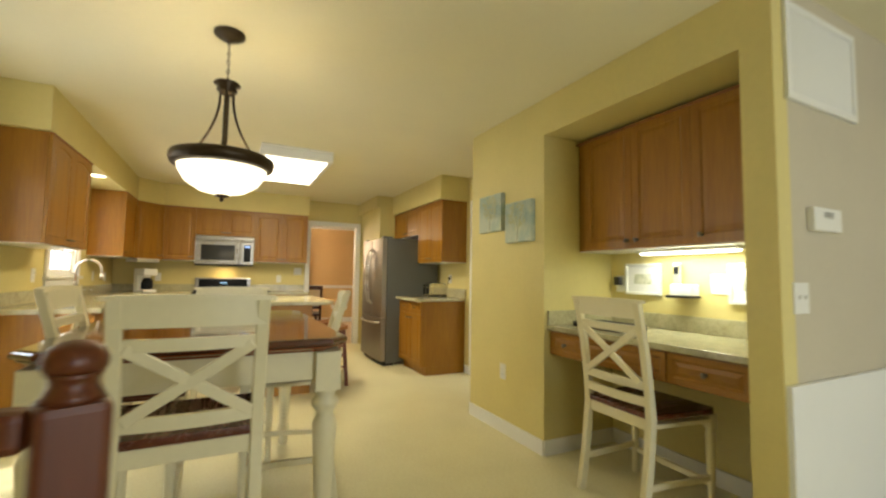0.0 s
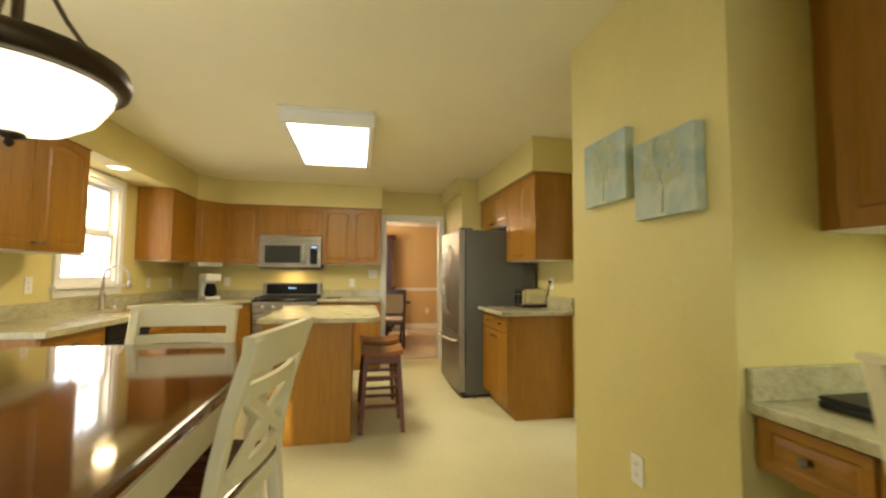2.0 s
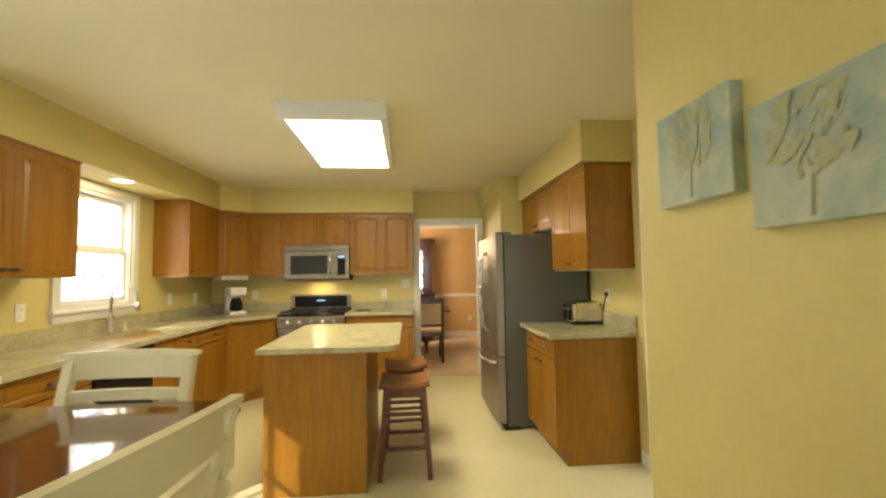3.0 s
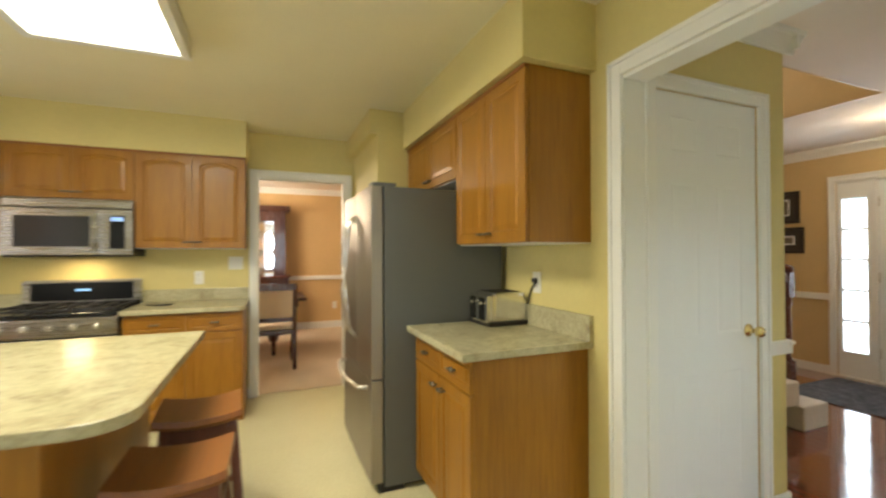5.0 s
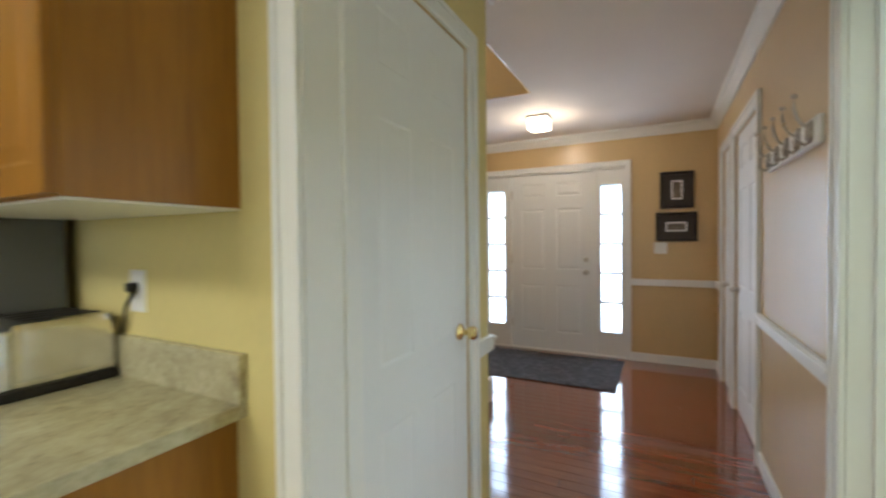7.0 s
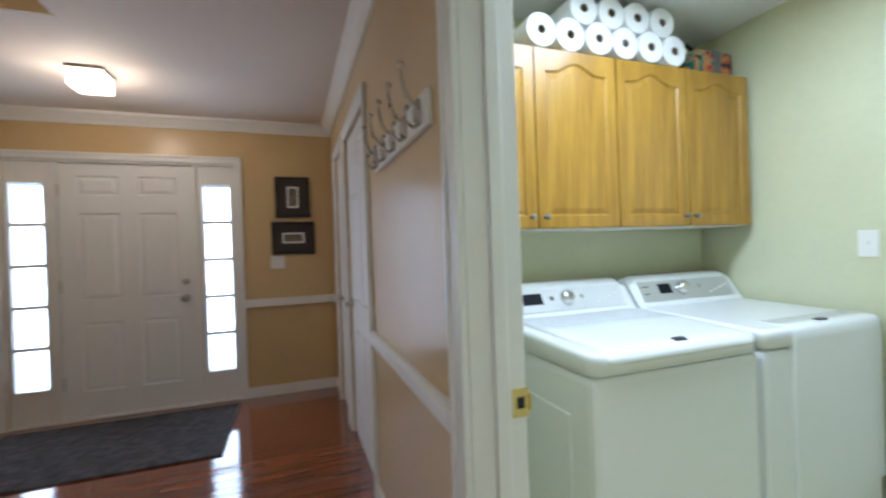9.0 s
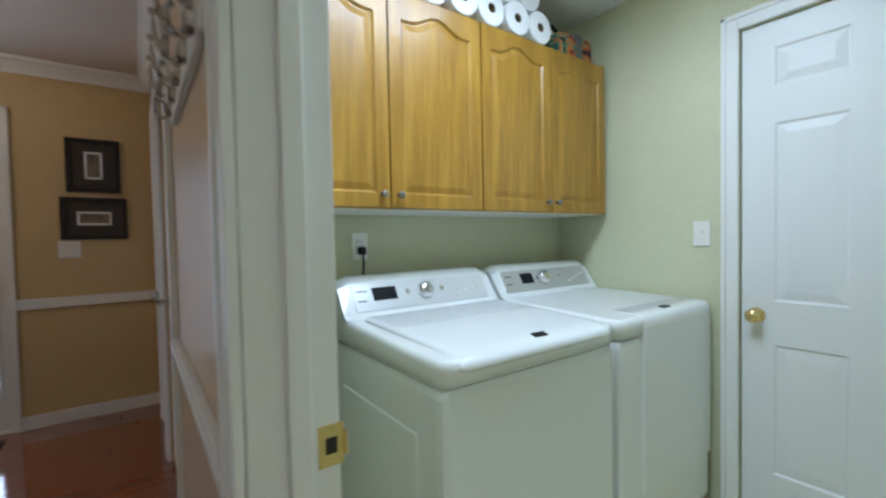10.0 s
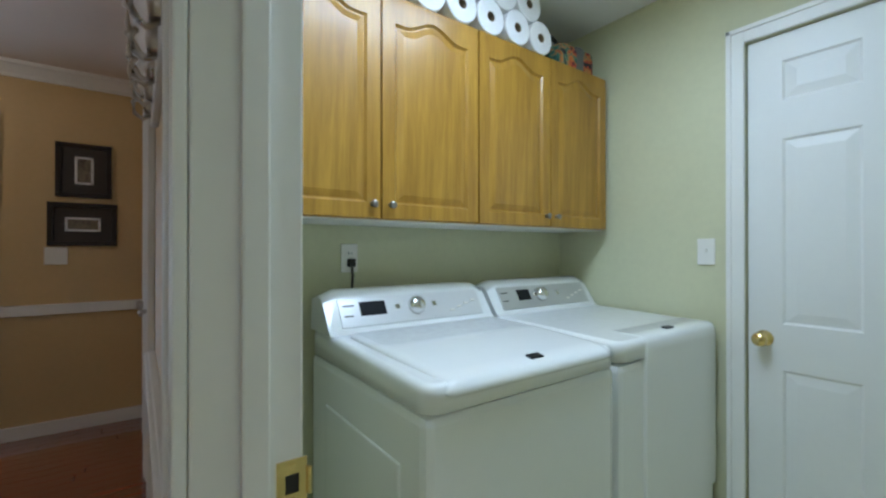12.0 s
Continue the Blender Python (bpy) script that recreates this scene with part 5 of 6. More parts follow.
for i in range(8):
    x = -0.19 - 0.14 * i
    bm = bmesh.new()
    lathe(bm, [(0.016, 0.0), (0.016, 0.12), (0.011, 0.16), (0.016, 0.45), (0.010, 0.78), (0.014, 0.82), (0.014, 0.917)], x, 1.575, 10)
    part("baluster", bm, CREAM, gr, "white turned baluster")

# desk in the niche
dk = thing("desk_worktop", pose(0, 0, 0.83), "speckled granite desk top in the niche", "worktop")
bm = bmesh.new()
box(bm, 2.14, 2.76, 1.745, 3.015, 0, 0.032, 0.004)
part("slab", bm, GRAN, dk)
bm = bmesh.new()
box(bm, 2.74, 2.76, 1.745, 2.995, 0.032, 0.13, 0.003)
part("backsplash", bm, GRAN, dk)
bm = bmesh.new()
box(bm, 2.14, 2.76, 2.995, 3.015, 0.032, 0.13, 0.003)
part("backsplash", bm, GRAN, dk)
dd = thing("desk_cabinet", pose(2.16, 3.013, 0.665, 0, 0, -90), "maple drawer unit under the desk top", "desk")
bm = bmesh.new()
box(bm, 0, 1.266, 0.019, 0.55, 0, 0.165, 0.002)
part("body", bm, MAPLEX, dd)
for a, b in ((0.01, 0.30), (0.31, 0.86), (0.87, 1.256)):
    f_ = part("drawer_front", leaf(b - a, 0.145, 0.018, 0.028), MAPLEX, dd, m=pose(a, 0, 0.01))
    part("knob", round_knob(), PEWTER, f_, "dark pewter knob", pose((b - a) / 2, 0, 0.072, 90, 0, 0))
cabinet("desk_wall_cabinet", pose(2.42, 3.012, 1.375, 0, 0, -90), 1.264, 0.785, 0.338,
        [("door", 0.065, 0.46, 0.004, 0.780, 0.43, 0.05, 0.0), ("door", 0.463, 0.845, 0.004, 0.780, 0.50, 0.05, 0.0), ("door", 0.848, 1.26, 0.004, 0.780, 0.90, 0.05, 0.0)],
        "maple three-door wall cabinet above the desk", pull="knob")
tl = thing("under_cabinet_light", pose(2.62, 2.335, 1.375), "white under-cabinet fluorescent light, switched on", "light")
bm = bmesh.new()
box(bm, -0.045, 0.045, -0.31, 0.31, -0.022, 0, 0.004)
part("housing", bm, PLAST, tl)
bm = bmesh.new()
box(bm, -0.04, 0.04, -0.29, 0.29, -0.034, -0.020, 0.006)
part("diffuser", bm, TUBE, tl, "glowing diffuser")


def framed_print(name, m, w, h, frame_w, label, frame_mat, mat_w, art, group=""):
    """A framed picture, back on y = 0, facing -y."""
    ob = thing(name, m, label, "picture", group)
    bm = bmesh.new()
    for b in ((-w / 2, w / 2, -h / 2, -h / 2 + frame_w), (-w / 2, w / 2, h / 2 - frame_w, h / 2), (-w / 2, -w / 2 + frame_w, -h / 2 + frame_w, h / 2 - frame_w), (w / 2 - frame_w, w / 2, -h / 2 + frame_w, h / 2 - frame_w)):
        box(bm, b[0], b[1], -0.022, 0, b[2], b[3], 0.004)
    part("frame", bm, frame_mat, ob)
    iw, ih = w / 2 - frame_w, h / 2 - frame_w
    bm = bmesh.new()
    box(bm, -iw, iw, -0.010, 0, -ih, ih)
    part("mount", bm, PAPER, ob)
    aw, ah = iw - mat_w, ih - mat_w
    bm = bmesh.new()
    box(bm, -aw, aw, -0.013, -0.009, -ah, ah)
    part("print", bm, art, ob)
    return ob


ART = mottle("print_ink", [(0.3, (0.30, 0.34, 0.26)), (0.5, (0.62, 0.62, 0.5)), (0.7, (0.8, 0.8, 0.72))], 26)
DKF = paint("dark_frame", (0.02, 0.015, 0.012), 0.35, 0.15, 0.1)
DARKM = paint("dark_mount", (0.05, 0.042, 0.036), 0.7, 0.1, 0.3)
framed_print("framed_print", pose(2.76, 2.735, 1.185, 0, 0, -90), 0.28, 0.215, 0.018, "white framed print on the niche wall", WHITE, 0.055, ART)
framed_print("framed_print", pose(2.76, 2.03, 1.165, 0, 0, -90), 0.28, 0.23, 0.02, "white framed botanical print above the desk", WHITE, 0.055, ART)
ph = thing("wall_phone", pose(2.76, 2.42, 1.10, 0, 0, -90), "white and black cordless phone on its wall base", "phone")
bm = bmesh.new()
box(bm, -0.075, 0.075, -0.075, 0, -0.02, 0.055, 0.012)
part("base", bm, PLAST, ph)
bm = bmesh.new()
box(bm, -0.08, 0.08, -0.11, 0.0, -0.028, -0.012, 0.006)
part("cradle", bm, BLACKM, ph)
bm = bmesh.new()
box(bm, -0.062, -0.018, -0.055, -0.03, 0.03, 0.19, 0.01)
h_ = part("handset", bm, SILVER, ph)
bm = bmesh.new()
box(bm, -0.055, -0.025, -0.059, -0.053, 0.12, 0.165)
part("screen", bm, SCREEN, h_)
wall_plate("light_switch", pose(2.76, 2.215, 1.16, 0, 0, -90), "white double switch plate above the desk", "switch", gangs=2)
wall_plate("outlet", pose(2.76, 2.93, 1.15, 0, 0, -90), "white outlet with a black charger plugged in", group=OUT)
bm = bmesh.new()
box(bm, -0.022, 0.022, -0.05, -0.01, -0.01, 0.05, 0.006)
single("charger", bm, BLACKM, "black charger plugged into the niche outlet", "charger", pose(2.76, 2.93, 1.15, 0, 0, -90))
lap = thing("laptop", pose(2.42, 2.74, 0.862, 0, 0, -90), "closed black laptop lying on the desk", "laptop")
bm = bmesh.new()
box(bm, -0.19, 0.19, -0.13, 0.13, 0, 0.022, 0.006)
part("base", bm, BLACKM, lap)
bm = bmesh.new()
box(bm, -0.19, 0.19, -0.13, 0.13, 0.023, 0.034, 0.005)
part("lid", bm, BLACKM, lap)

# canvases on the yellow wall


def outward(bm):
    bm.normal_update()
    for f in bm.faces:
        if f.normal.y > 0:
            f.normal_flip()


def canvas(m, w, h, label, seed):
    ob = thing("canvas_print", m, label, "picture", "tree canvases")
    bm = bmesh.new()
    box(bm, -w / 2, w / 2, -0.04, 0, -h / 2, h / 2, 0.004)
    part("canvas", bm, CANV, ob)
    rnd = random.Random(seed)
    bm = bmesh.new()
    layer = [0.0]

    def limb(p, a, ln, r, k):
        q = (p[0] + ln * math.sin(a), p[1] + ln * math.cos(a))
        q = (max(-w / 2 + 0.01, min(w / 2 - 0.01, q[0])), max(-h / 2, min(h / 2 - 0.015, q[1])))
        layer[0] += 0.00004
        yy = -0.0412 - layer[0]
        v = [bm.verts.new((p[0] - r, yy, p[1])), bm.verts.new((p[0] + r, yy, p[1])), bm.verts.new((q[0] + r * 0.6, yy, q[1])), bm.verts.new((q[0] - r * 0.6, yy, q[1]))]
        bm.faces.new(v)
        if k:
            for da in (-0.55, 0.5):
                limb(q, a + da * rnd.uniform(0.7, 1.25), ln * rnd.uniform(0.6, 0.78), r * 0.6, k - 1)
    limb((0.0, -h / 2 + 0.012), 0.05, h * 0.33, 0.006, 3)
    outward(bm)
    part("painted_branches", bm, CTREE, ob, "painted brown branches")
    bm = bmesh.new()
    for lf in range(70):
        a, rr = rnd.uniform(0, 6.28), math.sqrt(rnd.random())
        cx, cz = rr * w * 0.36 * math.cos(a), 0.045 + rr * h * 0.32 * math.sin(a)
        s = rnd.uniform(0.006, 0.016)
        cz = min(h / 2 - 0.02, cz)
        bm.faces.new([bm.verts.new((cx + s * rnd.uniform(0.7, 1.2) * math.cos(t), -0.0424 - 0.00003 * lf, cz + s * math.sin(t))) for t in (0.3, 1.3, 2.6, 3.7, 5.0)])
    outward(bm)
    part("painted_leaves", bm, CLEAF, ob, "painted ochre leaves")
    return ob


CANV = mottle("canvas_blue", [(0.28, (0.22, 0.34, 0.36)), (0.48, (0.40, 0.48, 0.42)), (0.62, (0.55, 0.58, 0.45)), (0.78, (0.42, 0.48, 0.38))], 5, 0.75)
CTREE = paint("painted_brown", (0.27, 0.29, 0.20), 0.8)
CLEAF = paint("painted_ochre", (0.45, 0.47, 0.29), 0.8, 0.1)
canvas(pose(XP, 3.635, 1.70, 0, 0, -90), 0.32, 0.30, "blue-green square canvas with a painted tree", 3)
canvas(pose(XP, 3.262, 1.595, 0, 0, -90), 0.31, 0.30, "second blue-green square canvas with a painted tree", 8)

# end wall with thermostat
th = thing("thermostat", pose(2.45, 1.62, 1.445), "white wall thermostat with a small display", "thermostat")
bm = bmesh.new()
box(bm, -0.12, 0.12, -0.03, 0, -0.05, 0.05, 0.008)
part("case", bm, PLAST, th)
bm = bmesh.new()
box(bm, -0.035, 0.04, -0.032, -0.028, 0.005, 0.032, 0.002)
part("display", bm, SILVER, th)
wall_plate("light_switch", pose(2.255, 1.62, 1.115), "white double light switch under the thermostat", "switch", h=0.125, gangs=2)
gv = thing("air_grille", pose(2.50, 1.62, 2.14), "white slatted return air grille", "vent")
bm = bmesh.new()
for b in ((-0.31, 0.31, -0.21, -0.18), (-0.31, 0.31, 0.18, 0.21), (-0.31, -0.28, -0.18, 0.18), (0.28, 0.31, -0.18, 0.18)):
    box(bm, b[0], b[1], -0.018, 0, b[2], b[3], 0.003)
part("frame", bm, WHITE, gv)
# Black sheet in place of a shaded duct; the wall behind is solid.
bm = bmesh.new()
box(bm, -0.28, 0.28, -0.004, -0.001, -0.18, 0.18)
part("backing", bm, BLACKM, gv)
for i in range(24):
    bm = bmesh.new()
    x = -0.268 + 0.0233 * i
    beam(bm, (x, -0.009, -0.18), (x, -0.009, 0.18), 0.016, 0.002, (0.6, 0.8, 0), 0)
    part("slat", bm, WHITE, gv)
bm = bmesh.new()
box(bm, XP + 0.006, 3.33, 1.596, 1.62, 0.0, 0.78, 0.004)
structure("wainscot", bm, WHITE, "white low wall panel under the light switch", "trim")

# ---- laundry ----
LG = "laundry wall cabinets"
for y1 in (3.822, 2.942):
    w = 0.878
    cabinet("laundry_cabinet", pose(4.55, y1, 1.335, 0, 0, -90), w, 0.79, XW - 4.55,
            [("door", 0.004, w / 2 - 0.004, 0.004, 0.786, w / 2 - 0.035, 0.05, 0.045), ("door", w / 2 + 0.004, w - 0.004, 0.004, 0.786, w / 2 + 0.035, 0.05, 0.045)],
            "honey oak wall cabinet with cathedral-arched doors", OAK, group=LG, pull="knob", metal=KNOBG, swan=True)


def rounded_slab(bm, x0, x1, y0, y1, z0, z1, rc, rt, slope):
    """A slab with rounded upright corners and a rounded top edge, rising to +y."""
    rings = []
    levels = [(0.0, z0)] + [(rt * (1 - math.cos(radians(q))), z1 - rt + rt * math.sin(radians(q))) for q in (0, 20, 40, 60, 78, 90)]
    for inset, z in levels:
        ring = []
        r = rc - inset
        for cx, cy, a0 in ((x1 - rc, y1 - rc, 0), (x0 + rc, y1 - rc, 90), (x0 + rc, y0 + rc, 180), (x1 - rc, y0 + rc, 270)):
            for k in range(6):
                q = radians(a0 + 18 * k)
                x, y = cx + r * math.cos(q), cy + r * math.sin(q)
                ring.append(bm.verts.new((x, y, z + (slope * (y - y0) if z > z0 + 0.001 else 0))))
        rings.append(ring)
    for a, b in zip(rings, rings[1:]):
        for k in range(len(a)):
            bm.faces.new((a[k], a[(k + 1) % len(a)], b[(k + 1) % len(a)], b[k])).smooth = True
    bm.faces.new(rings[0][::-1])
    bm.faces.new(rings[-1])


def machine(name, m, label, w, dryer):
    """A top-console laundry machine, front to -y, from its front left foot."""
    ob = thing(name, m, label, name)
    d = 0.80
    bm = bmesh.new()
    box(bm, 0, w, 0.006, d - 0.02, 0.02, 0.843 if dryer else 0.846, 0.026)
    part("cabinet_shell", bm, APPL, ob)
    bm = bmesh.new()
    rounded_slab(bm, 0, w, 0.0, d - 0.02, 0.850, 0.918, 0.045, 0.022, 0.028)
    part("top_deck", bm, APPL, ob)
    bm = bmesh.new()
    if dryer:
        # door that turns over the front edge onto the top
        prof = [(-0.005, 0.24), (-0.005, 0.870), (-0.002, 0.898), (0.005, 0.912), (0.022, 0.9205), (0.13, 0.9245), (0.133, 0.915), (0.03, 0.908), (0.008, 0.87), (0.008, 0.24)]
        x0, x1, smooth = 0.15, w - 0.012, (1, 2, 3, 4)
        end = 0.012
    else:
        # lid, bowed down over the front edge
        prof = [(-0.001, 0.883), (-0.012, 0.885), (-0.015, 0.894), (-0.009, 0.908), (0.012, 0.921), (0.06, 0.930), (0.28, 0.943), (0.54, 0.949), (0.545, 0.930), (0.02, 0.900)]
        x0, x1, smooth = 0.05, w - 0.035, (1, 2, 3, 4, 5, 6)
        end = 0.05
    rows = []
    us = [0, 0.004, 0.012, 0.03, 0.06, 0.12, 0.3, 0.5, 0.7, 0.88, 0.94, 0.97, 0.988, 0.996, 1]
    for u in us:
        e = max(0.0, 1 - min(u, 1 - u) / end)
        r = 1 - math.sqrt(max(0.0, 1 - e * e))
        x = x0 + (x1 - x0) * u
        rows.append([bm.verts.new((x, y + (0.016 * r if y < 0.1 else 0), z - 0.016 * r * (z > 0.9) + (0.012 * r if (z < 0.887 and not dryer) else 0))) for y, z in prof])
    for a, b in zip(rows, rows[1:]):
        for k in range(len(prof)):
            bm.faces.new((a[k], a[(k + 1) % len(prof)], b[(k + 1) % len(prof)], b[k])).smooth = k in smooth
    bm.faces.new(rows[0])
    bm.faces.new(rows[-1][::-1])
    bmesh.ops.recalc_face_normals(bm, faces=bm.faces[:])
    ld = part("dryer_door" if dryer else "lid", bm, APPL, ob)
    bm = bmesh.new()
    cx, cy, cz = (w * 0.55, 0.045, 0.9235) if dryer else (w / 2 + 0.02, 0.035, 0.9255)
    box(bm, cx - 0.026, cx + 0.026, cy - 0.013, cy + 0.013, cz - 0.002, cz + 0.004, 0.002)
    bmesh.ops.rotate(bm, verts=bm.verts[:], cent=(cx, cy, cz), matrix=Matrix.Rotation(radians(4 if dryer else 14), 3, "X"))
    part("badge", bm, SCREEN, ld, "small dark badge")
    # console
    bm = bmesh.new()
    prof = [(0.585, 0.935), (0.60, 0.95), (0.665, 1.06), (0.685, 1.08), (0.72, 1.085), (0.775, 1.07), (0.785, 0.935)]
    rows = []
    n = 14
    for i in range(n + 1):
        u = i / n
        e = max(0.0, 1 - min(u, 1 - u) / 0.08)
        k2 = 1 - 0.16 * e * e
        rows.append([bm.verts.new((w * u, y, 0.935 + (z - 0.935) * k2)) for y, z in prof])
    for a, b in zip(rows, rows[1:]):
        for k in range(len(prof)):
            bm.faces.new((a[k], a[(k + 1) % len(prof)], b[(k + 1) % len(prof)], b[k])).smooth = k in (2, 3, 4)
    bm.faces.new(rows[0])
    bm.faces.new(rows[-1][::-1])
    bmesh.ops.recalc_face_normals(bm, faces=bm.faces[:])
    cn = part("console", bm, APPL, ob)
    slope = math.degrees(math.atan2(0.11, 0.065))
    base = pose(0, 0.60, 0.95, slope, 0, 0)      # x along, y up the slope, z out to the front

    def on(nm, x0, x1, v0, v1, t, mat, label=""):
        bm = bmesh.new()
        box(bm, x0, x1, v0, v1, -0.002, t, 0.0015)
        return part(nm, bm, mat, cn, label, base)
    on("console_panel", 0.05, w - 0.05, 0.006, 0.118, 0.003, SILVER if dryer else SILVERW, "brushed silver control panel")
    on("display", 0.13 if not dryer else 0.17, 0.235 if not dryer else 0.255, 0.045, 0.10, 0.005, SCREEN, "black display")
    bm = bmesh.new()
    cx = 0.37 if not dryer else 0.33
    lathe(bm, [(0.038, 0.002), (0.036, 0.012), (0.028, 0.03), (0.02, 0.034), (0.001, 0.034)], cx, 0.068, 24)
    part("dial", bm, CHROME, cn, "chrome dial", base)
    for x in (0.285, 0.455):
        on("button", x - 0.009, x + 0.009, 0.06, 0.08, 0.006, CHROME)
    for i in range(4):
        on("button", w - 0.22 + 0.04 * i, w - 0.195 + 0.04 * i, 0.03 + 0.012 * i, 0.04 + 0.012 * i, 0.005, PLAST)
    on("lettering", 0.065, 0.11, 0.085, 0.091, 0.0045, GREYP, "small grey lettering")
    on("lettering", 0.065, 0.10, 0.045, 0.051, 0.0045, GREYP, "small grey lettering")
    if not dryer:
        bm = bmesh.new()
        box(bm, -0.006, 0.006, 0.12, 0.62, 0.12, 0.70, 0.005)
        part("side_embossing", bm, APPL, ob)
    for x in (0.06, w - 0.06):
        for y in (0.08, d - 0.1):
            bm = bmesh.new()
            lathe(bm, [(0.025, 0.0), (0.025, 0.012), (0.012, 0.022)], x, y, 10)
            part("foot", bm, BLACKM, ob)
    return ob


machine("washer", pose(4.04, 3.535, 0, 0, 0, -90), "white top-loading washer with a silver console", 0.745, False)
machine("dryer", pose(4.04, 2.765, 0, 0, 0, -90), "white front-door dryer with a silver console", 0.73, True)

# paper towel rolls
bm = bmesh.new()
ROLLR = 0.076
pr = thing("paper_towel_roll", pose(4.565, 3.325, 2.135 + ROLLR), "white paper towel roll lying on the oak cabinet", "paper roll", "stacked paper towel rolls")
bm = bmesh.new()
n = 24
prof = [(0.021, 0.0), (ROLLR - 0.004, 0.0), (ROLLR, 0.004), (ROLLR, 0.276), (ROLLR - 0.004, 0.28), (0.021, 0.28)]
rings = [[bm.verts.new((x, r * math.cos(2 * math.pi * i / n), r * math.sin(2 * math.pi * i / n))) for i in range(n)] for r, x in prof]
for a, b in zip(rings, rings[1:]):
    for i in range(n):
        bm.faces.new((a[i], a[(i + 1) % n], b[(i + 1) % n], b[i]))
bmesh.ops.recalc_face_normals(bm, faces=bm.faces[:])
part("paper", bm, PAPER, pr)
bm = bmesh.new()
rings = [[bm.verts.new((x, r * math.cos(2 * math.pi * i / n), r * math.sin(2 * math.pi * i / n))) for i in range(n)] for r, x in ((0.021, 0.002), (0.021, 0.278), (0.018, 0.278), (0.018, 0.002))]
for a, b in zip(rings, rings[1:] + rings[:1]):
    for i in range(n):
        bm.faces.new((a[i], a[(i + 1) % n], b[(i + 1) % n], b[i]))
bm.faces.new([bm.verts.new((0.14, 0.018 * math.cos(2 * math.pi * i / n), 0.018 * math.sin(2 * math.pi * i / n))) for i in range(n)])
bmesh.ops.recalc_face_normals(bm, faces=bm.faces[:])
part("core", bm, paint("cardboard", (0.20, 0.15, 0.09), 0.9), pr, "dark cardboard core")
for i in range(1, 6):
    copy_thing(pr, pose(4.565 + 0.004 * (i % 2), 3.325 - 0.1555 * i, 2.135 + ROLLR, 25 * i, 0, 0))
for i in range(1, 5):
    copy_thing(pr, pose(4.568, 3.325 - 0.1555 * (i + 0.5), 2.135 + ROLLR + 0.1315, 40 * i, 0, 0))

BAGM = mottle("patterned_cloth", [(0.40, (0.02, 0.02, 0.025)), (0.46, (0.06, 0.22, 0.15)), (0.53, (0.60, 0.22, 0.04)), (0.58, (0.45, 0.05, 0.04)), (0.62, (0.02, 0.02, 0.03))], 15, 0.8)
bg_ = thing("lunch_bag", pose(4.60, 2.36, 2.135), "black bag with an orange and green pattern", "bag")
bm = bmesh.new()
box(bm, 0.0, 0.16, -0.27, 0.0, 0.0, 0.14, 0.035)
part("pouch", bm, BAGM, bg_)
bm = bmesh.new()
box(bm, -0.004, 0.164, -0.19, -0.10, 0.005, 0.146, 0.03)
part("strap_band", bm, GREYP, bg_)
bm = bmesh.new()
tube(bm, [(0.08, -0.005, 0.10), (0.08, 0.02, 0.15), (0.08, -0.02, 0.185), (0.08, -0.06, 0.165), (0.08, -0.07, 0.13)], 0.011, 8)
part("handle", bm, BLACKM, bg_)

wall_plate("outlet", pose(XW, 3.355, 1.195, 0, 0, -90), "white laundry outlet with a black plug", group=OUT)
pl = thing("plug_and_cord", pose(XW, 3.355, 1.18, 0, 0, -90), "black plug and cord behind the washer", "plug")
bm = bmesh.new()
box(bm, -0.014, 0.014, -0.04, -0.009, -0.02, 0.014, 0.006)
part("plug", bm, BLACKM, pl)
bm = bmesh.new()
tube(bm, [(0, -0.03, -0.015), (0.002, -0.035, -0.06), (-0.004, -0.03, -0.15), (-0.02, -0.025, -0.3)], 0.005, 6)
part("cord", bm, BLACKM, pl)
wall_plate("light_switch", pose(4.084, YL, 1.222, 0, 0, 180), "white light switch beside the laundry door", "switch")
hb = thing("washer_hookup_box", pose(XW, 3.69, 1.0, 0, 0, -90), "white recessed washer hookup box with hoses", "hookup box")
bm = bmesh.new()
for b in ((-0.13, 0.13, 0.08, 0.105), (-0.13, 0.13, -0.105, -0.08), (-0.13, -0.11, -0.08, 0.08), (0.11, 0.13, -0.08, 0.08)):
    box(bm, b[0], b[1], -0.015, 0, b[2], b[3], 0.003)
part("frame", bm, PLAST, hb)
# Flat black sheet stands in for the shade inside the box.
bm = bmesh.new()
box(bm, -0.11, 0.11, -0.004, -0.001, -0.08, 0.08)
part("recess", bm, BLACKM, hb)
for x in (-0.04, 0.05):
    bm = bmesh.new()
    tube(bm, [(x, -0.01, 0.02), (x, -0.06, 0.01), (x + 0.02, -0.07, -0.1), (x + 0.03, -0.05, -0.3), (x + 0.05, -0.04, -0.45)], 0.012, 8)
    part("hose", bm, BLACKM, hb)

SIX = [(0.20, 0.745), (0.925, 1.62), (1.765, 1.92)]


def knob_set(parent, x, z, y, metal, s=1):
    bm = bmesh.new()
    lathe(bm, [(0.032, 0.0), (0.030, 0.006), (0.014, 0.010), (0.011, 0.03), (0.024, 0.042), (0.028, 0.056), (0.022, 0.068), (0.001, 0.071)], n=20)
    part("knob", bm, metal, parent, "polished door knob", pose(x, y, z, 90, 0, 0))


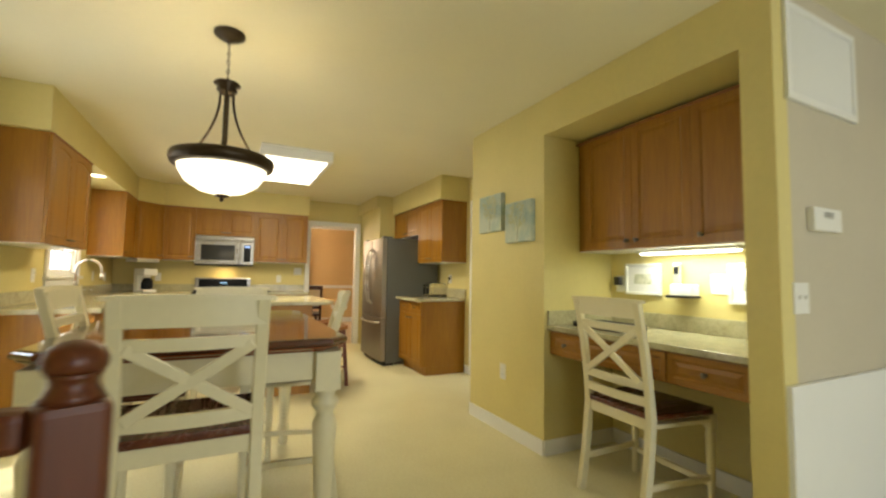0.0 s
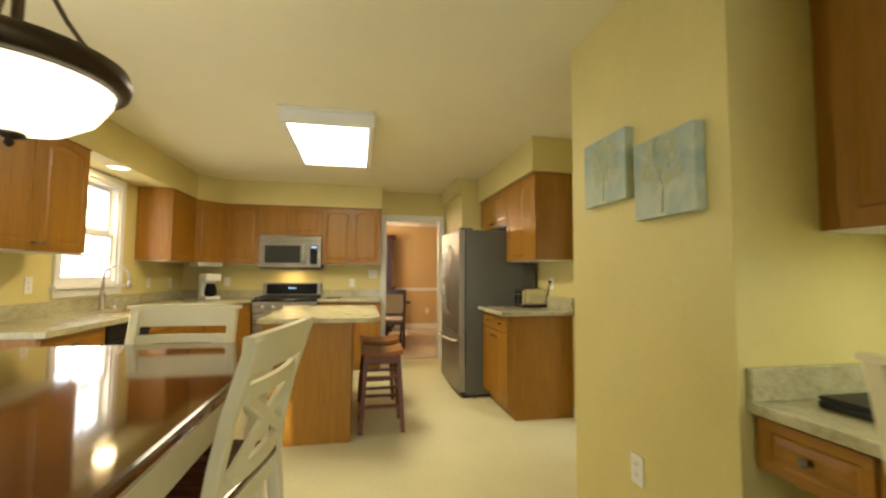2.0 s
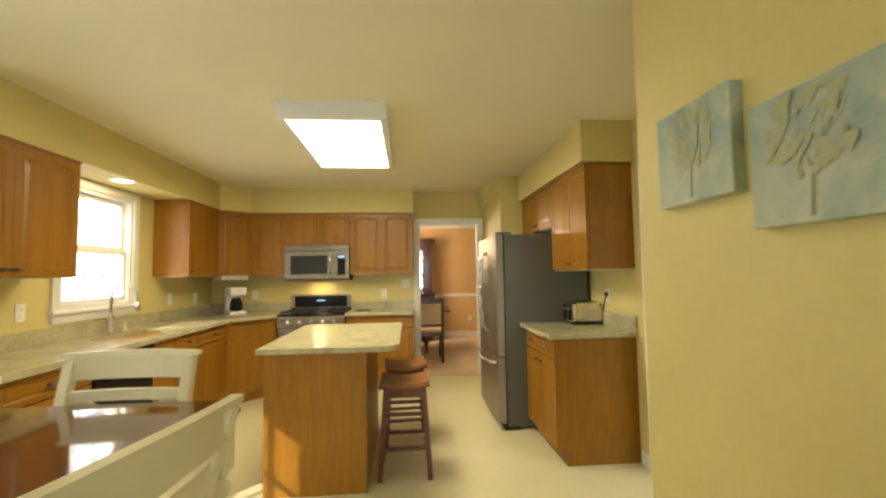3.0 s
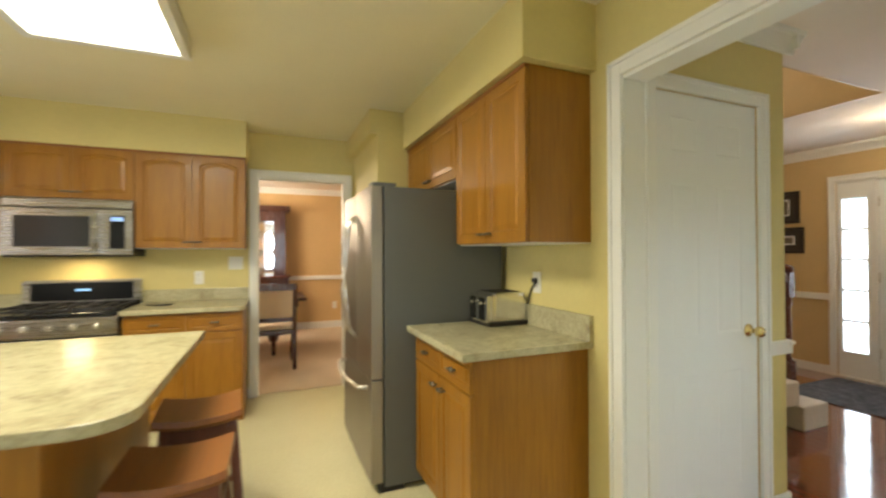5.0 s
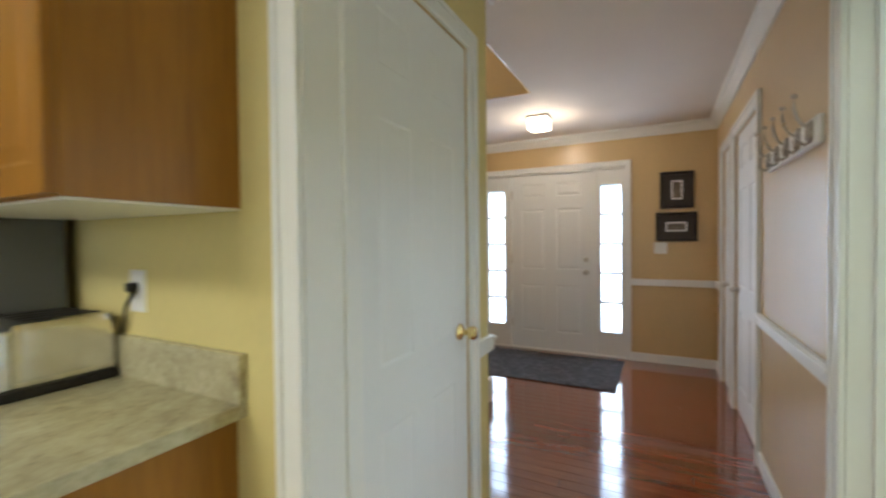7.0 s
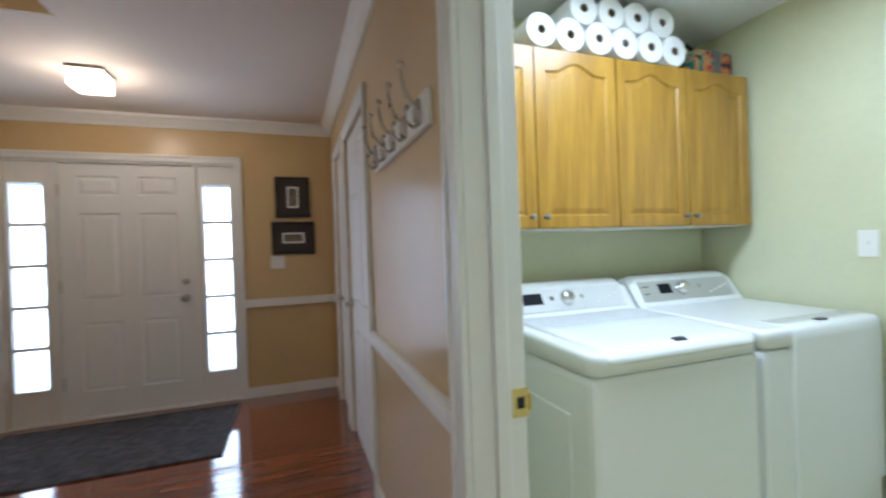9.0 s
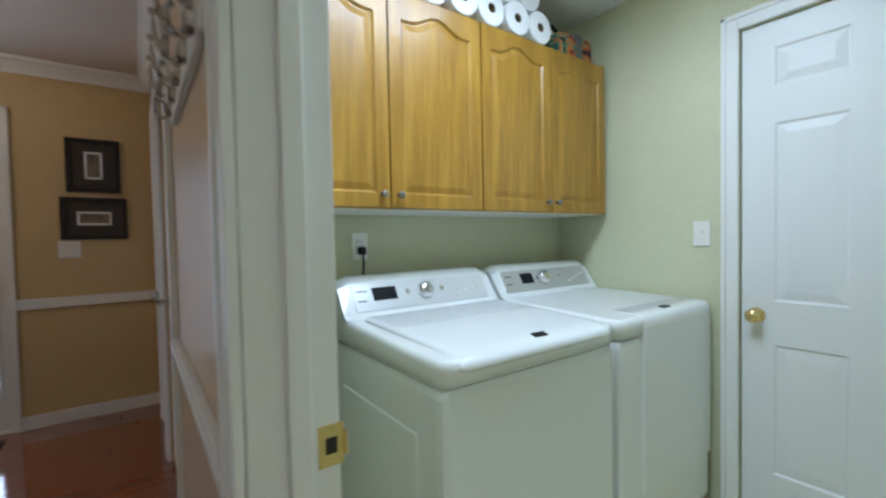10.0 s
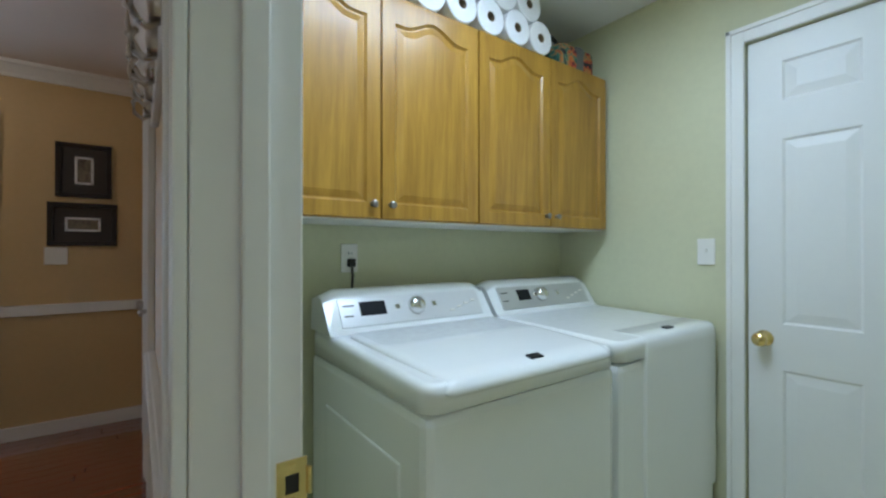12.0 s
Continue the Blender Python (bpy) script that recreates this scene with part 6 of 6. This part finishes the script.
ld_ = tagged(new("door_laundry"), "closed white six-panel door with a brass knob", "door", kind="structure")
ld_.matrix_world = pose(3.93, YL - 0.012, 0.012, 0, 0, 180)
part("leaf", leaf(0.815, 2.068, 0.035, 0.115, rows=[(0.20, 0.745), (0.925, 1.655), (1.805, 1.962)], cols=2, depth=0.007, field=0.045), DOORW, ld_)
knob_set(ld_, 0.055, 0.862, 0, BRASS)
for z in (0.25, 1.05, 1.8):
    bm = bmesh.new()
    box(bm, 0.8155, 0.821, -0.006, 0.012, z - 0.045, z + 0.045)
    part("hinge", bm, BRASS, ld_)

sp = thing("strike_plate", pose(3.885, 3.878, 0.885), "brass strike plate on the laundry door jamb", "strike plate")
bm = bmesh.new()
for b in ((-0.022, 0.022, 0.014, 0.035), (-0.022, 0.022, -0.035, -0.014), (-0.022, -0.010, -0.014, 0.014), (0.010, 0.022, -0.014, 0.014)):
    box(bm, -0.003, 0.0, b[0], b[1], b[2], b[3])
box(bm, -0.008, 0.0, -0.027, -0.022, -0.02, 0.02)
part("plate", bm, BRASS, sp)
# Shade of the latch hole as a black sheet; the jamb isn't cut.
bm = bmesh.new()
box(bm, -0.001, 0.001, -0.010, 0.010, -0.014, 0.014)
part("latch_hole", bm, BLACKM, sp)
for z in (-0.025, 0.025):
    bm = bmesh.new()
    box(bm, -0.0045, -0.002, -0.004, 0.004, z - 0.004, z + 0.004, 0.001)
    part("screw", bm, BRASS, sp)

# ---- hall ----
cd = tagged(new("door_closet"), "closed white six-panel closet door with a brass knob", "door", kind="structure")
cd.matrix_world = pose(3.0415, YC + 0.006, 0.010)
part("leaf", leaf(0.692, 2.027, 0.035, 0.11, rows=SIX, cols=2, depth=0.0025, field=0.035), DOORW, cd)
knob_set(cd, 0.625, 0.925, 0, BRASS)
for z in (0.30, 1.02, 1.80):
    bm = bmesh.new()
    box(bm, -0.006, 0.004, -0.010, 0.004, z - 0.045, z + 0.045)
    part("hinge", bm, PEWTER, cd)

hd = tagged(new("door_hall"), "closed white six-panel hall door with a lever", "door", kind="structure")
hd.matrix_world = pose(5.994, YH - 0.012, 0.012, 0, 0, 180)
part("leaf", leaf(0.828, 2.02, 0.035, 0.11, rows=SIX, cols=2, depth=0.008, field=0.035), DOORW, hd)
bm = bmesh.new()
lathe(bm, [(0.03, 0), (0.028, 0.008), (0.012, 0.012), (0.011, 0.05)], n=16)
part("lever_rose", bm, NICKEL, hd, "nickel rose", pose(0.07, 0, 0.90, 90, 0, 0))
bm = bmesh.new()
tube(bm, [(0.07, -0.05, 0.90), (0.10, -0.055, 0.902), (0.17, -0.05, 0.895)], 0.009, 8)
part("lever", bm, NICKEL, hd, "nickel lever")
for z in (0.25, 1.03, 1.80):
    bm = bmesh.new()
    box(bm, 0.826, 0.833, -0.012, 0.002, z - 0.045, z + 0.045)
    part("hinge", bm, BRASS, hd)

hc = tagged(new("door_coat_closet"), "closed narrow white panelled closet door in the hall", "door", kind="structure")
hc.matrix_world = pose(6.674, YH - 0.012, 0.012, 0, 0, 180)
part("leaf", leaf(0.478, 2.02, 0.035, 0.09, rows=SIX, cols=1, depth=0.008, field=0.035), DOORW, hc)
knob_set(hc, 0.42, 0.90, 0, NICKEL)

# entry
en = tagged(new("door_entry"), "closed pinkish-white six-panel entry door", "door", kind="structure")
en.matrix_world = pose(XF + 0.03, 6.095, 0.02, 0, 0, -90)
part("leaf", leaf(0.925, 2.02, 0.045, 0.12, rows=SIX, cols=2, depth=0.009, field=0.04), DOORW, en)
knob_set(en, 0.855, 0.90, 0, NICKEL)
bm = bmesh.new()
lathe(bm, [(0.028, 0), (0.026, 0.012), (0.012, 0.016), (0.001, 0.017)], n=16)
part("deadbolt", bm, NICKEL, en, "nickel deadbolt", pose(0.855, 0, 1.04, 90, 0, 0))
for z in (0.28, 1.04, 1.80):
    bm = bmesh.new()
    box(bm, -0.012, 0.006, -0.008, 0.006, z - 0.05, z + 0.05)
    part("hinge", bm, NICKEL, en)
trim_box("entry_frame", [(XF + 0.0, XF + 0.10, 5.125, 5.165, 0, 2.06), (XF + 0.0, XF + 0.10, 6.10, 6.14, 0, 2.06), (XF, XF + 0.10, 4.84, 6.43, 2.042, 2.062), (XF, XF + 0.12, 4.84, 6.43, 0.0, 0.018)],
         "white entry door frame and threshold")


def sidelight(name, y0, y1):
    ob = tagged(new(name), "tall white entry sidelight with five glowing panes", "window", kind="structure")
    ob.matrix_world = pose(XF, 0, 0)
    a, b = (y0 + y1) / 2 - 0.10, (y0 + y1) / 2 + 0.10
    bm = bmesh.new()
    for q in ((y0, a, 0.018, 2.042), (b, y1, 0.018, 2.042), (a, b, 0.018, 0.275), (a, b, 1.875, 2.042)):
        box(bm, 0.02, 0.06, *q)
    part("window_frame", bm, WHITE, ob)
    bm = bmesh.new()
    for q in ((a - 0.02, a, 0.255, 1.895), (b, b + 0.02, 0.255, 1.895), (a, b, 0.255, 0.275), (a, b, 1.875, 1.895)):
        box(bm, 0.008, 0.02, *q, 0.003)
    part("bead", bm, WHITE, ob)
    for k in range(5):
        z0, z1 = 0.275 + 0.32 * k, 0.275 + 0.32 * (k + 1)
        bm = bmesh.new()
        box(bm, 0.036, 0.041, a, b, z0 + 0.005, z1 - 0.005)
        g = part("pane", bm, GLASS, ob)
        g.visible_shadow = False
        if k:
            bm = bmesh.new()
            box(bm, 0.018, 0.046, a, b, z0 - 0.014, z0 + 0.014)
            part("muntin", bm, WHITE, ob)


sidelight("window_sidelight_1", 4.84, 5.125)
sidelight("window_sidelight_2", 6.14, 6.43)

# pictures on the front wall
PG = "pictures in the hall"


def hall_picture(y, z, w, h, label):
    ob = thing("framed_picture", pose(XF, y, z, 0, 0, -90), label, "picture", PG)
    bm = bmesh.new()
    fw = 0.03
    for b in ((-w / 2, w / 2, -h / 2, -h / 2 + fw), (-w / 2, w / 2, h / 2 - fw, h / 2), (-w / 2, -w / 2 + fw, -h / 2 + fw, h / 2 - fw), (w / 2 - fw, w / 2, -h / 2 + fw, h / 2 - fw)):
        box(bm, b[0], b[1], -0.025, 0, b[2], b[3], 0.004)
    part("frame", bm, DKF, ob)
    bm = bmesh.new()
    box(bm, -w / 2 + fw, w / 2 - fw, -0.012, 0, -h / 2 + fw, h / 2 - fw)
    part("mount", bm, DARKM, ob)
    iw, ih = (w / 2 - 0.10, h / 2 - 0.09) if w < h else (w / 2 - 0.09, h / 2 - 0.10)
    bm = bmesh.new()
    for b in ((-iw, iw, -ih, -ih + 0.014), (-iw, iw, ih - 0.014, ih), (-iw, -iw + 0.014, -ih, ih), (iw - 0.014, iw, -ih, ih)):
        box(bm, b[0], b[1], -0.0155, -0.011, b[2], b[3])
    part("fillet", bm, PAPER, ob)
    bm = bmesh.new()
    box(bm, -iw + 0.014, iw - 0.014, -0.0135, -0.011, -ih + 0.014, ih - 0.014)
    part("print", bm, mottle("sepia_print", [(0.3, (0.06, 0.05, 0.04)), (0.6, (0.22, 0.18, 0.13))], 18), ob)
    return ob


hall_picture(4.36, 1.775, 0.30, 0.37, "dark framed upright picture on the front wall")
hall_picture(4.365, 1.405, 0.37, 0.295, "dark framed wide picture on the front wall")
hall_picture(6.93, 1.83, 0.34, 0.37, "dark framed picture beyond the entry door")
hall_picture(6.91, 1.45, 0.38, 0.30, "dark framed wide picture beyond the entry")
wall_plate("light_switch", pose(XF, 4.505, 1.19, 0, 0, -90), "white switch plate under the hall pictures", "switch", gangs=2)

MATM = mottle("mat_weave", [(0.3, (0.018, 0.016, 0.016)), (0.5, (0.048, 0.043, 0.042)), (0.65, (0.09, 0.082, 0.082)), (0.8, (0.025, 0.021, 0.021))], 14, 0.95)
bm = bmesh.new()
box(bm, 5.98, 6.96, 4.84, 6.39, 0.0, 0.012, 0.004)
single("door_mat", bm, MATM, "dark grey patterned mat inside the entry door", "mat")

fl = thing("foyer_light", pose(6.17, 5.52, CH), "square crystal flush ceiling light, switched on", "ceiling light")
bm = bmesh.new()
box(bm, -0.095, 0.095, -0.095, 0.095, -0.02, 0, 0.004)
part("back_plate", bm, PEWTER, fl)
for i in range(7):
    for k in (-1, 1):
        o = -0.078 + 0.026 * i
        rows = [(o - 0.011, o + 0.011, k * 0.08 - 0.006, k * 0.08 + 0.006)]
        if abs(o) < 0.07:
            rows.append((k * 0.08 - 0.006, k * 0.08 + 0.006, o - 0.011, o + 0.011))
        for q in rows:
            bm = bmesh.new()
            box(bm, *q, -0.12, -0.019, 0.003)
            bar_ = part("crystal_bar", bm, FOYG, fl, "glowing crystal bar")
            bar_.visible_shadow = False

# coat rack
cr = thing("coat_rack", pose(4.46, YH, 1.66, 0, 0, 180), "white board with scrolled metal coat hooks", "coat rack")
bm = bmesh.new()
box(bm, -0.385, 0.385, -0.02, 0, -0.05, 0.05, 0.006)
part("board", bm, WHITE, cr)
for i in range(5):
    x = -0.32 + 0.16 * i
    bm = bmesh.new()
    tube(bm, [(x, -0.02, -0.03), (x, -0.04, -0.045), (x, -0.06, -0.03), (x, -0.064, 0.0), (x, -0.055, 0.015)], 0.006, 7)
    tube(bm, [(x, -0.02, 0.0), (x, -0.035, 0.02), (x, -0.05, 0.03), (x, -0.064, 0.055), (x, -0.072, 0.09), (x, -0.072, 0.125)], 0.006, 7)
    lathe(bm, [(0.016, -0.03), (0.02, 0.0), (0.014, 0.03), (0.004, 0.04)], x, -0.022, 10)
    h_ = part("hook", bm, NICKEL, cr, "tarnished metal hook")
    bm = bmesh.new()
    lathe(bm, [(0.001, 0), (0.010, 0.005), (0.010, 0.015), (0.001, 0.02)], x, -0.072, 10)
    part("hook_tip", bm, NICKEL, h_, "", pose(0, 0, 0.122))

# stairs
st = tagged(new("stairs"), "beige carpeted stairs rising beside the hall", "stairs", kind="structure")
for i in range(6):
    bm = bmesh.new()
    x1 = 5.35 - 0.255 * i
    y0 = 5.75 if i else 5.71
    box(bm, x1 - 0.255 if i < 5 else 3.955, x1 + (0.03 if i else 0.06), y0, 7.29, 0.18 * i + 0.001, 0.18 * (i + 1), 0.016)
    part("step", bm, STAIRC, st)
nw2 = thing("stair_newel", pose(5.20, 5.87, 0.18), "dark wooden stair newel post", "newel post")
bm = bmesh.new()
box(bm, -0.04, 0.04, -0.04, 0.04, 0, 0.30, 0.005)
lathe(bm, [(0.035, 0.30), (0.022, 0.34), (0.032, 0.45), (0.024, 0.72), (0.035, 0.76), (0.03, 0.79)], n=16)
box(bm, -0.038, 0.038, -0.038, 0.038, 0.79, 0.98, 0.005)
part("shaft", bm, SEATW, nw2)
bm = bmesh.new()
lathe(bm, [(0.045, 0.98), (0.05, 1.0), (0.035, 1.03), (0.002, 1.045)], n=16)
part("cap", bm, SEATW, nw2)
hr_ = thing("stair_handrail", pose(0, 0, 0), "dark wooden stair handrail with turned balusters", "handrail")
bm = bmesh.new()
beam(bm, (5.17, 5.87, 1.10), (4.02, 5.87, 1.90), 0.055, 0.06, (0, 1, 0))
part("rail", bm, SEATW, hr_)
for i in range(1, 5):
    bm = bmesh.new()
    x = 5.23 - 0.255 * i
    lathe(bm, [(0.014, 0.18 * (i + 1)), (0.018, 0.18 * (i + 1) + 0.2), (0.011, 0.18 * (i + 1) + 0.5), (0.012, 1.10 + 0.695 * (5.20 - x) - 0.025)], x, 5.87, 10)
    part("baluster", bm, SEATW, hr_)

# ---- dining room ----
ht = thing("china_hutch", pose(0.60, 11.58, 0.004), "dark cherry china hutch with glass doors", "hutch")
bm = bmesh.new()
box(bm, -0.75, 1.17, -0.46, 0, 0.08, 0.93, 0.006)
box(bm, -0.70, 1.12, -0.42, 0, 0.0, 0.08)
part("base_cabinet", bm, ESPRESSO, ht)
bm = bmesh.new()
box(bm, -0.78, 1.20, -0.49, 0, 0.93, 0.96, 0.008)
part("counter", bm, SEATW, ht)
bm = bmesh.new()
for b in ((-0.70, -0.54), (0.94, 1.12), (0.28, 0.44), (-0.18, -0.02)):
    box(bm, b[0], b[1], -0.36, 0, 0.96, 2.0, 0.004)
box(bm, -0.70, 1.10, -0.03, 0, 0.96, 2.0)
box(bm, -0.70, 1.12, -0.358, 0, 1.84, 2.0, 0.004)
part("upper_case", bm, ESPRESSO, ht)
bm = bmesh.new()
box(bm, -0.76, 1.19, -0.42, 0, 2.0, 2.09, 0.015)
part("cornice", bm, ESPRESSO, ht)
bm = bmesh.new()
box(bm, -0.62, 1.02, -0.036, -0.031, 0.97, 1.86)
part("mirror_back", bm, MIRROR, ht, "mirrored back panel")
for z in (1.25, 1.55):
    bm = bmesh.new()
    box(bm, -0.62, 1.02, -0.33, -0.04, z, z + 0.008)
    part("glass_shelf", bm, GLASS, ht)
rn = random.Random(5)
for i in range(4):
    a = -0.745 + 0.4775 * i
    part("door", leaf(0.46, 0.80, 0.02, 0.06), ESPRESSO, ht, m=pose(a, -0.48, 0.10))
for i in range(7):
    for z in (0.962, 1.26, 1.56):
        bm = bmesh.new()
        r = rn.uniform(0.04, 0.075)
        lathe(bm, [(r * 0.5, 0), (r * 0.45, 0.01), (r * 0.8, 0.05), (r, 0.09), (r * 0.9, 0.11)], n=14)
        single("china_bowl", bm, CHINA, "pale china piece on a hutch shelf", "bowl", pose(0.60 - 0.5 + 0.235 * i - 0.02 + (0.0 if i < 3 else 0.08), 11.58 - 0.19, z + 0.0085 + 0.004), "china in the hutch")

dt = thing("formal_table", pose(0.78, 10.08, 0.004), "dark cherry pedestal dining table", "table")
bm = bmesh.new()
box(bm, -0.85, 1.15, -0.48, 0.48, 0.70, 0.74, 0.012)
part("tabletop", bm, ESPRESSO, dt)
bm = bmesh.new()
box(bm, -0.75, 1.05, -0.42, 0.42, 0.62, 0.70, 0.004)
part("apron", bm, ESPRESSO, dt)
for x in (-0.45, 0.75):
    bm = bmesh.new()
    lathe(bm, [(0.06, 0.12), (0.09, 0.25), (0.05, 0.40), (0.08, 0.62)], x, 0, 16)
    pd_ = part("pedestal", bm, ESPRESSO, dt)
    for s in (-1, 1):
        bm = bmesh.new()
        tube(bm, [(x, s * 0.04, 0.24), (x, s * 0.2, 0.18), (x, s * 0.34, 0.06), (x, s * 0.40, 0.025)], 0.035, 8, 0.022)
        part("claw_foot", bm, ESPRESSO, pd_)


def formal_chair(m, label):
    ob = thing("formal_chair", m, label, "chair", "chairs round the formal table")
    bm = bmesh.new()
    box(bm, -0.24, 0.24, 0.0, 0.44, 0.40, 0.45, 0.008)
    part("seat_frame", bm, ESPRESSO, ob)
    bm = bmesh.new()
    box(bm, -0.225, 0.225, 0.02, 0.425, 0.45, 0.50, 0.022)
    part("seat", bm, FABRIC, ob, "pale upholstered seat")
    for s in (-1, 1):
        bm = bmesh.new()
        beam(bm, (s * 0.215, 0.0, 0.0), (s * 0.215, 0.0, 0.45), 0.045, 0.04)
        part("rear_leg", bm, ESPRESSO, ob)
        bm = bmesh.new()
        beam(bm, (s * 0.215, 0.0, 0.44), (s * 0.215, -0.07, 0.97), 0.045, 0.035)
        part("back_post", bm, ESPRESSO, ob)
        bm = bmesh.new()
        tube(bm, [(s * 0.21, 0.41, 0.42), (s * 0.22, 0.43, 0.3), (s * 0.20, 0.42, 0.12), (s * 0.21, 0.44, 0.0)], 0.028, 8, 0.018)
        part("front_leg", bm, ESPRESSO, ob)
    bm = bmesh.new()
    beam(bm, (-0.235, -0.066, 0.94), (0.235, -0.066, 0.94), 0.035, 0.075, (0, 0, 1))
    part("top_rail", bm, ESPRESSO, ob)
    bm = bmesh.new()
    beam(bm, (-0.235, -0.014, 0.57), (0.235, -0.014, 0.57), 0.03, 0.05, (0, 0, 1))
    part("lower_rail", bm, ESPRESSO, ob)
    bm = bmesh.new()
    beam(bm, (0, -0.012, 0.595), (0, -0.06, 0.905), 0.40, 0.04, (0, 1, 0), 0.012)
    part("back_pad", bm, FABRIC, ob, "pale upholstered back")
    return ob


formal_chair(pose(1.53, 8.95, 0.004), "dark cherry chair with a pale upholstered back")
formal_chair(pose(0.65, 8.95, 0.004), "dark cherry chair at the formal table")
ch = thing("chandelier", pose(0.9, 10.3, CH), "bronze dining chandelier with glowing shades", "chandelier")
bm = bmesh.new()
lathe(bm, [(0.012, -0.75), (0.03, -0.72), (0.015, -0.6), (0.008, -0.55), (0.008, -0.03), (0.06, -0.02), (0.06, 0.0)], n=12)
part("stem", bm, BRONZE, ch)
for k in range(5):
    a = 2 * math.pi * k / 5
    c, s = math.cos(a), math.sin(a)
    bm = bmesh.new()
    tube(bm, [(0.02 * c, 0.02 * s, -0.68), (0.14 * c, 0.14 * s, -0.74), (0.27 * c, 0.27 * s, -0.68), (0.28 * c, 0.28 * s, -0.62)], 0.008, 7)
    a_ = part("arm", bm, BRONZE, ch)
    bm = bmesh.new()
    lathe(bm, [(0.02, -0.62), (0.05, -0.60), (0.07, -0.54), (0.085, -0.50), (0.082, -0.50), (0.04, -0.59)], 0.28 * c, 0.28 * s, 14)
    g = part("shade", bm, SHADE, a_, "glowing glass shade")
    g.visible_shadow = False
wall_plate("outlet", pose(2.55, 11.6, 0.40), "white outlet low on the dining wall", group=OUT)

# ---- hall floor boards, last ----
rp = random.Random(11)
PW = 0.083
PLANKS = {}
x = 2.905
while x < XF - 0.003:
    top_y = 5.19 if x < 3.95 else (7.29 if x > 5.2 else 5.9)
    y = 3.965 - rp.uniform(0.0, 0.9)
    while y < top_y:
        ln = rp.choice((0.62, 0.85, 1.1, 1.35))
        a, b = max(y, 3.965), min(y + ln, top_y)
        y += ln
        if b - a < 0.03:
            continue
        key = round(b - a, 2)
        if key not in PLANKS:
            bm = bmesh.new()
            box(bm, 0.0008, PW - 0.0008, 0.0008, key - 0.0008, -0.008, 0.0)
            es = [e for e in bm.edges if all(v.co.z > -0.001 for v in e.verts)]
            bmesh.ops.bevel(bm, geom=es, offset=0.001, segments=1, affect="EDGES")
            PLANKS[key] = mesh_of("plank", bm, PLANKW)
        pk = new("plank", PLANKS[key])
        pk.parent = floor_hall
        pk.location = (x, a, 0.0)
    x += PW
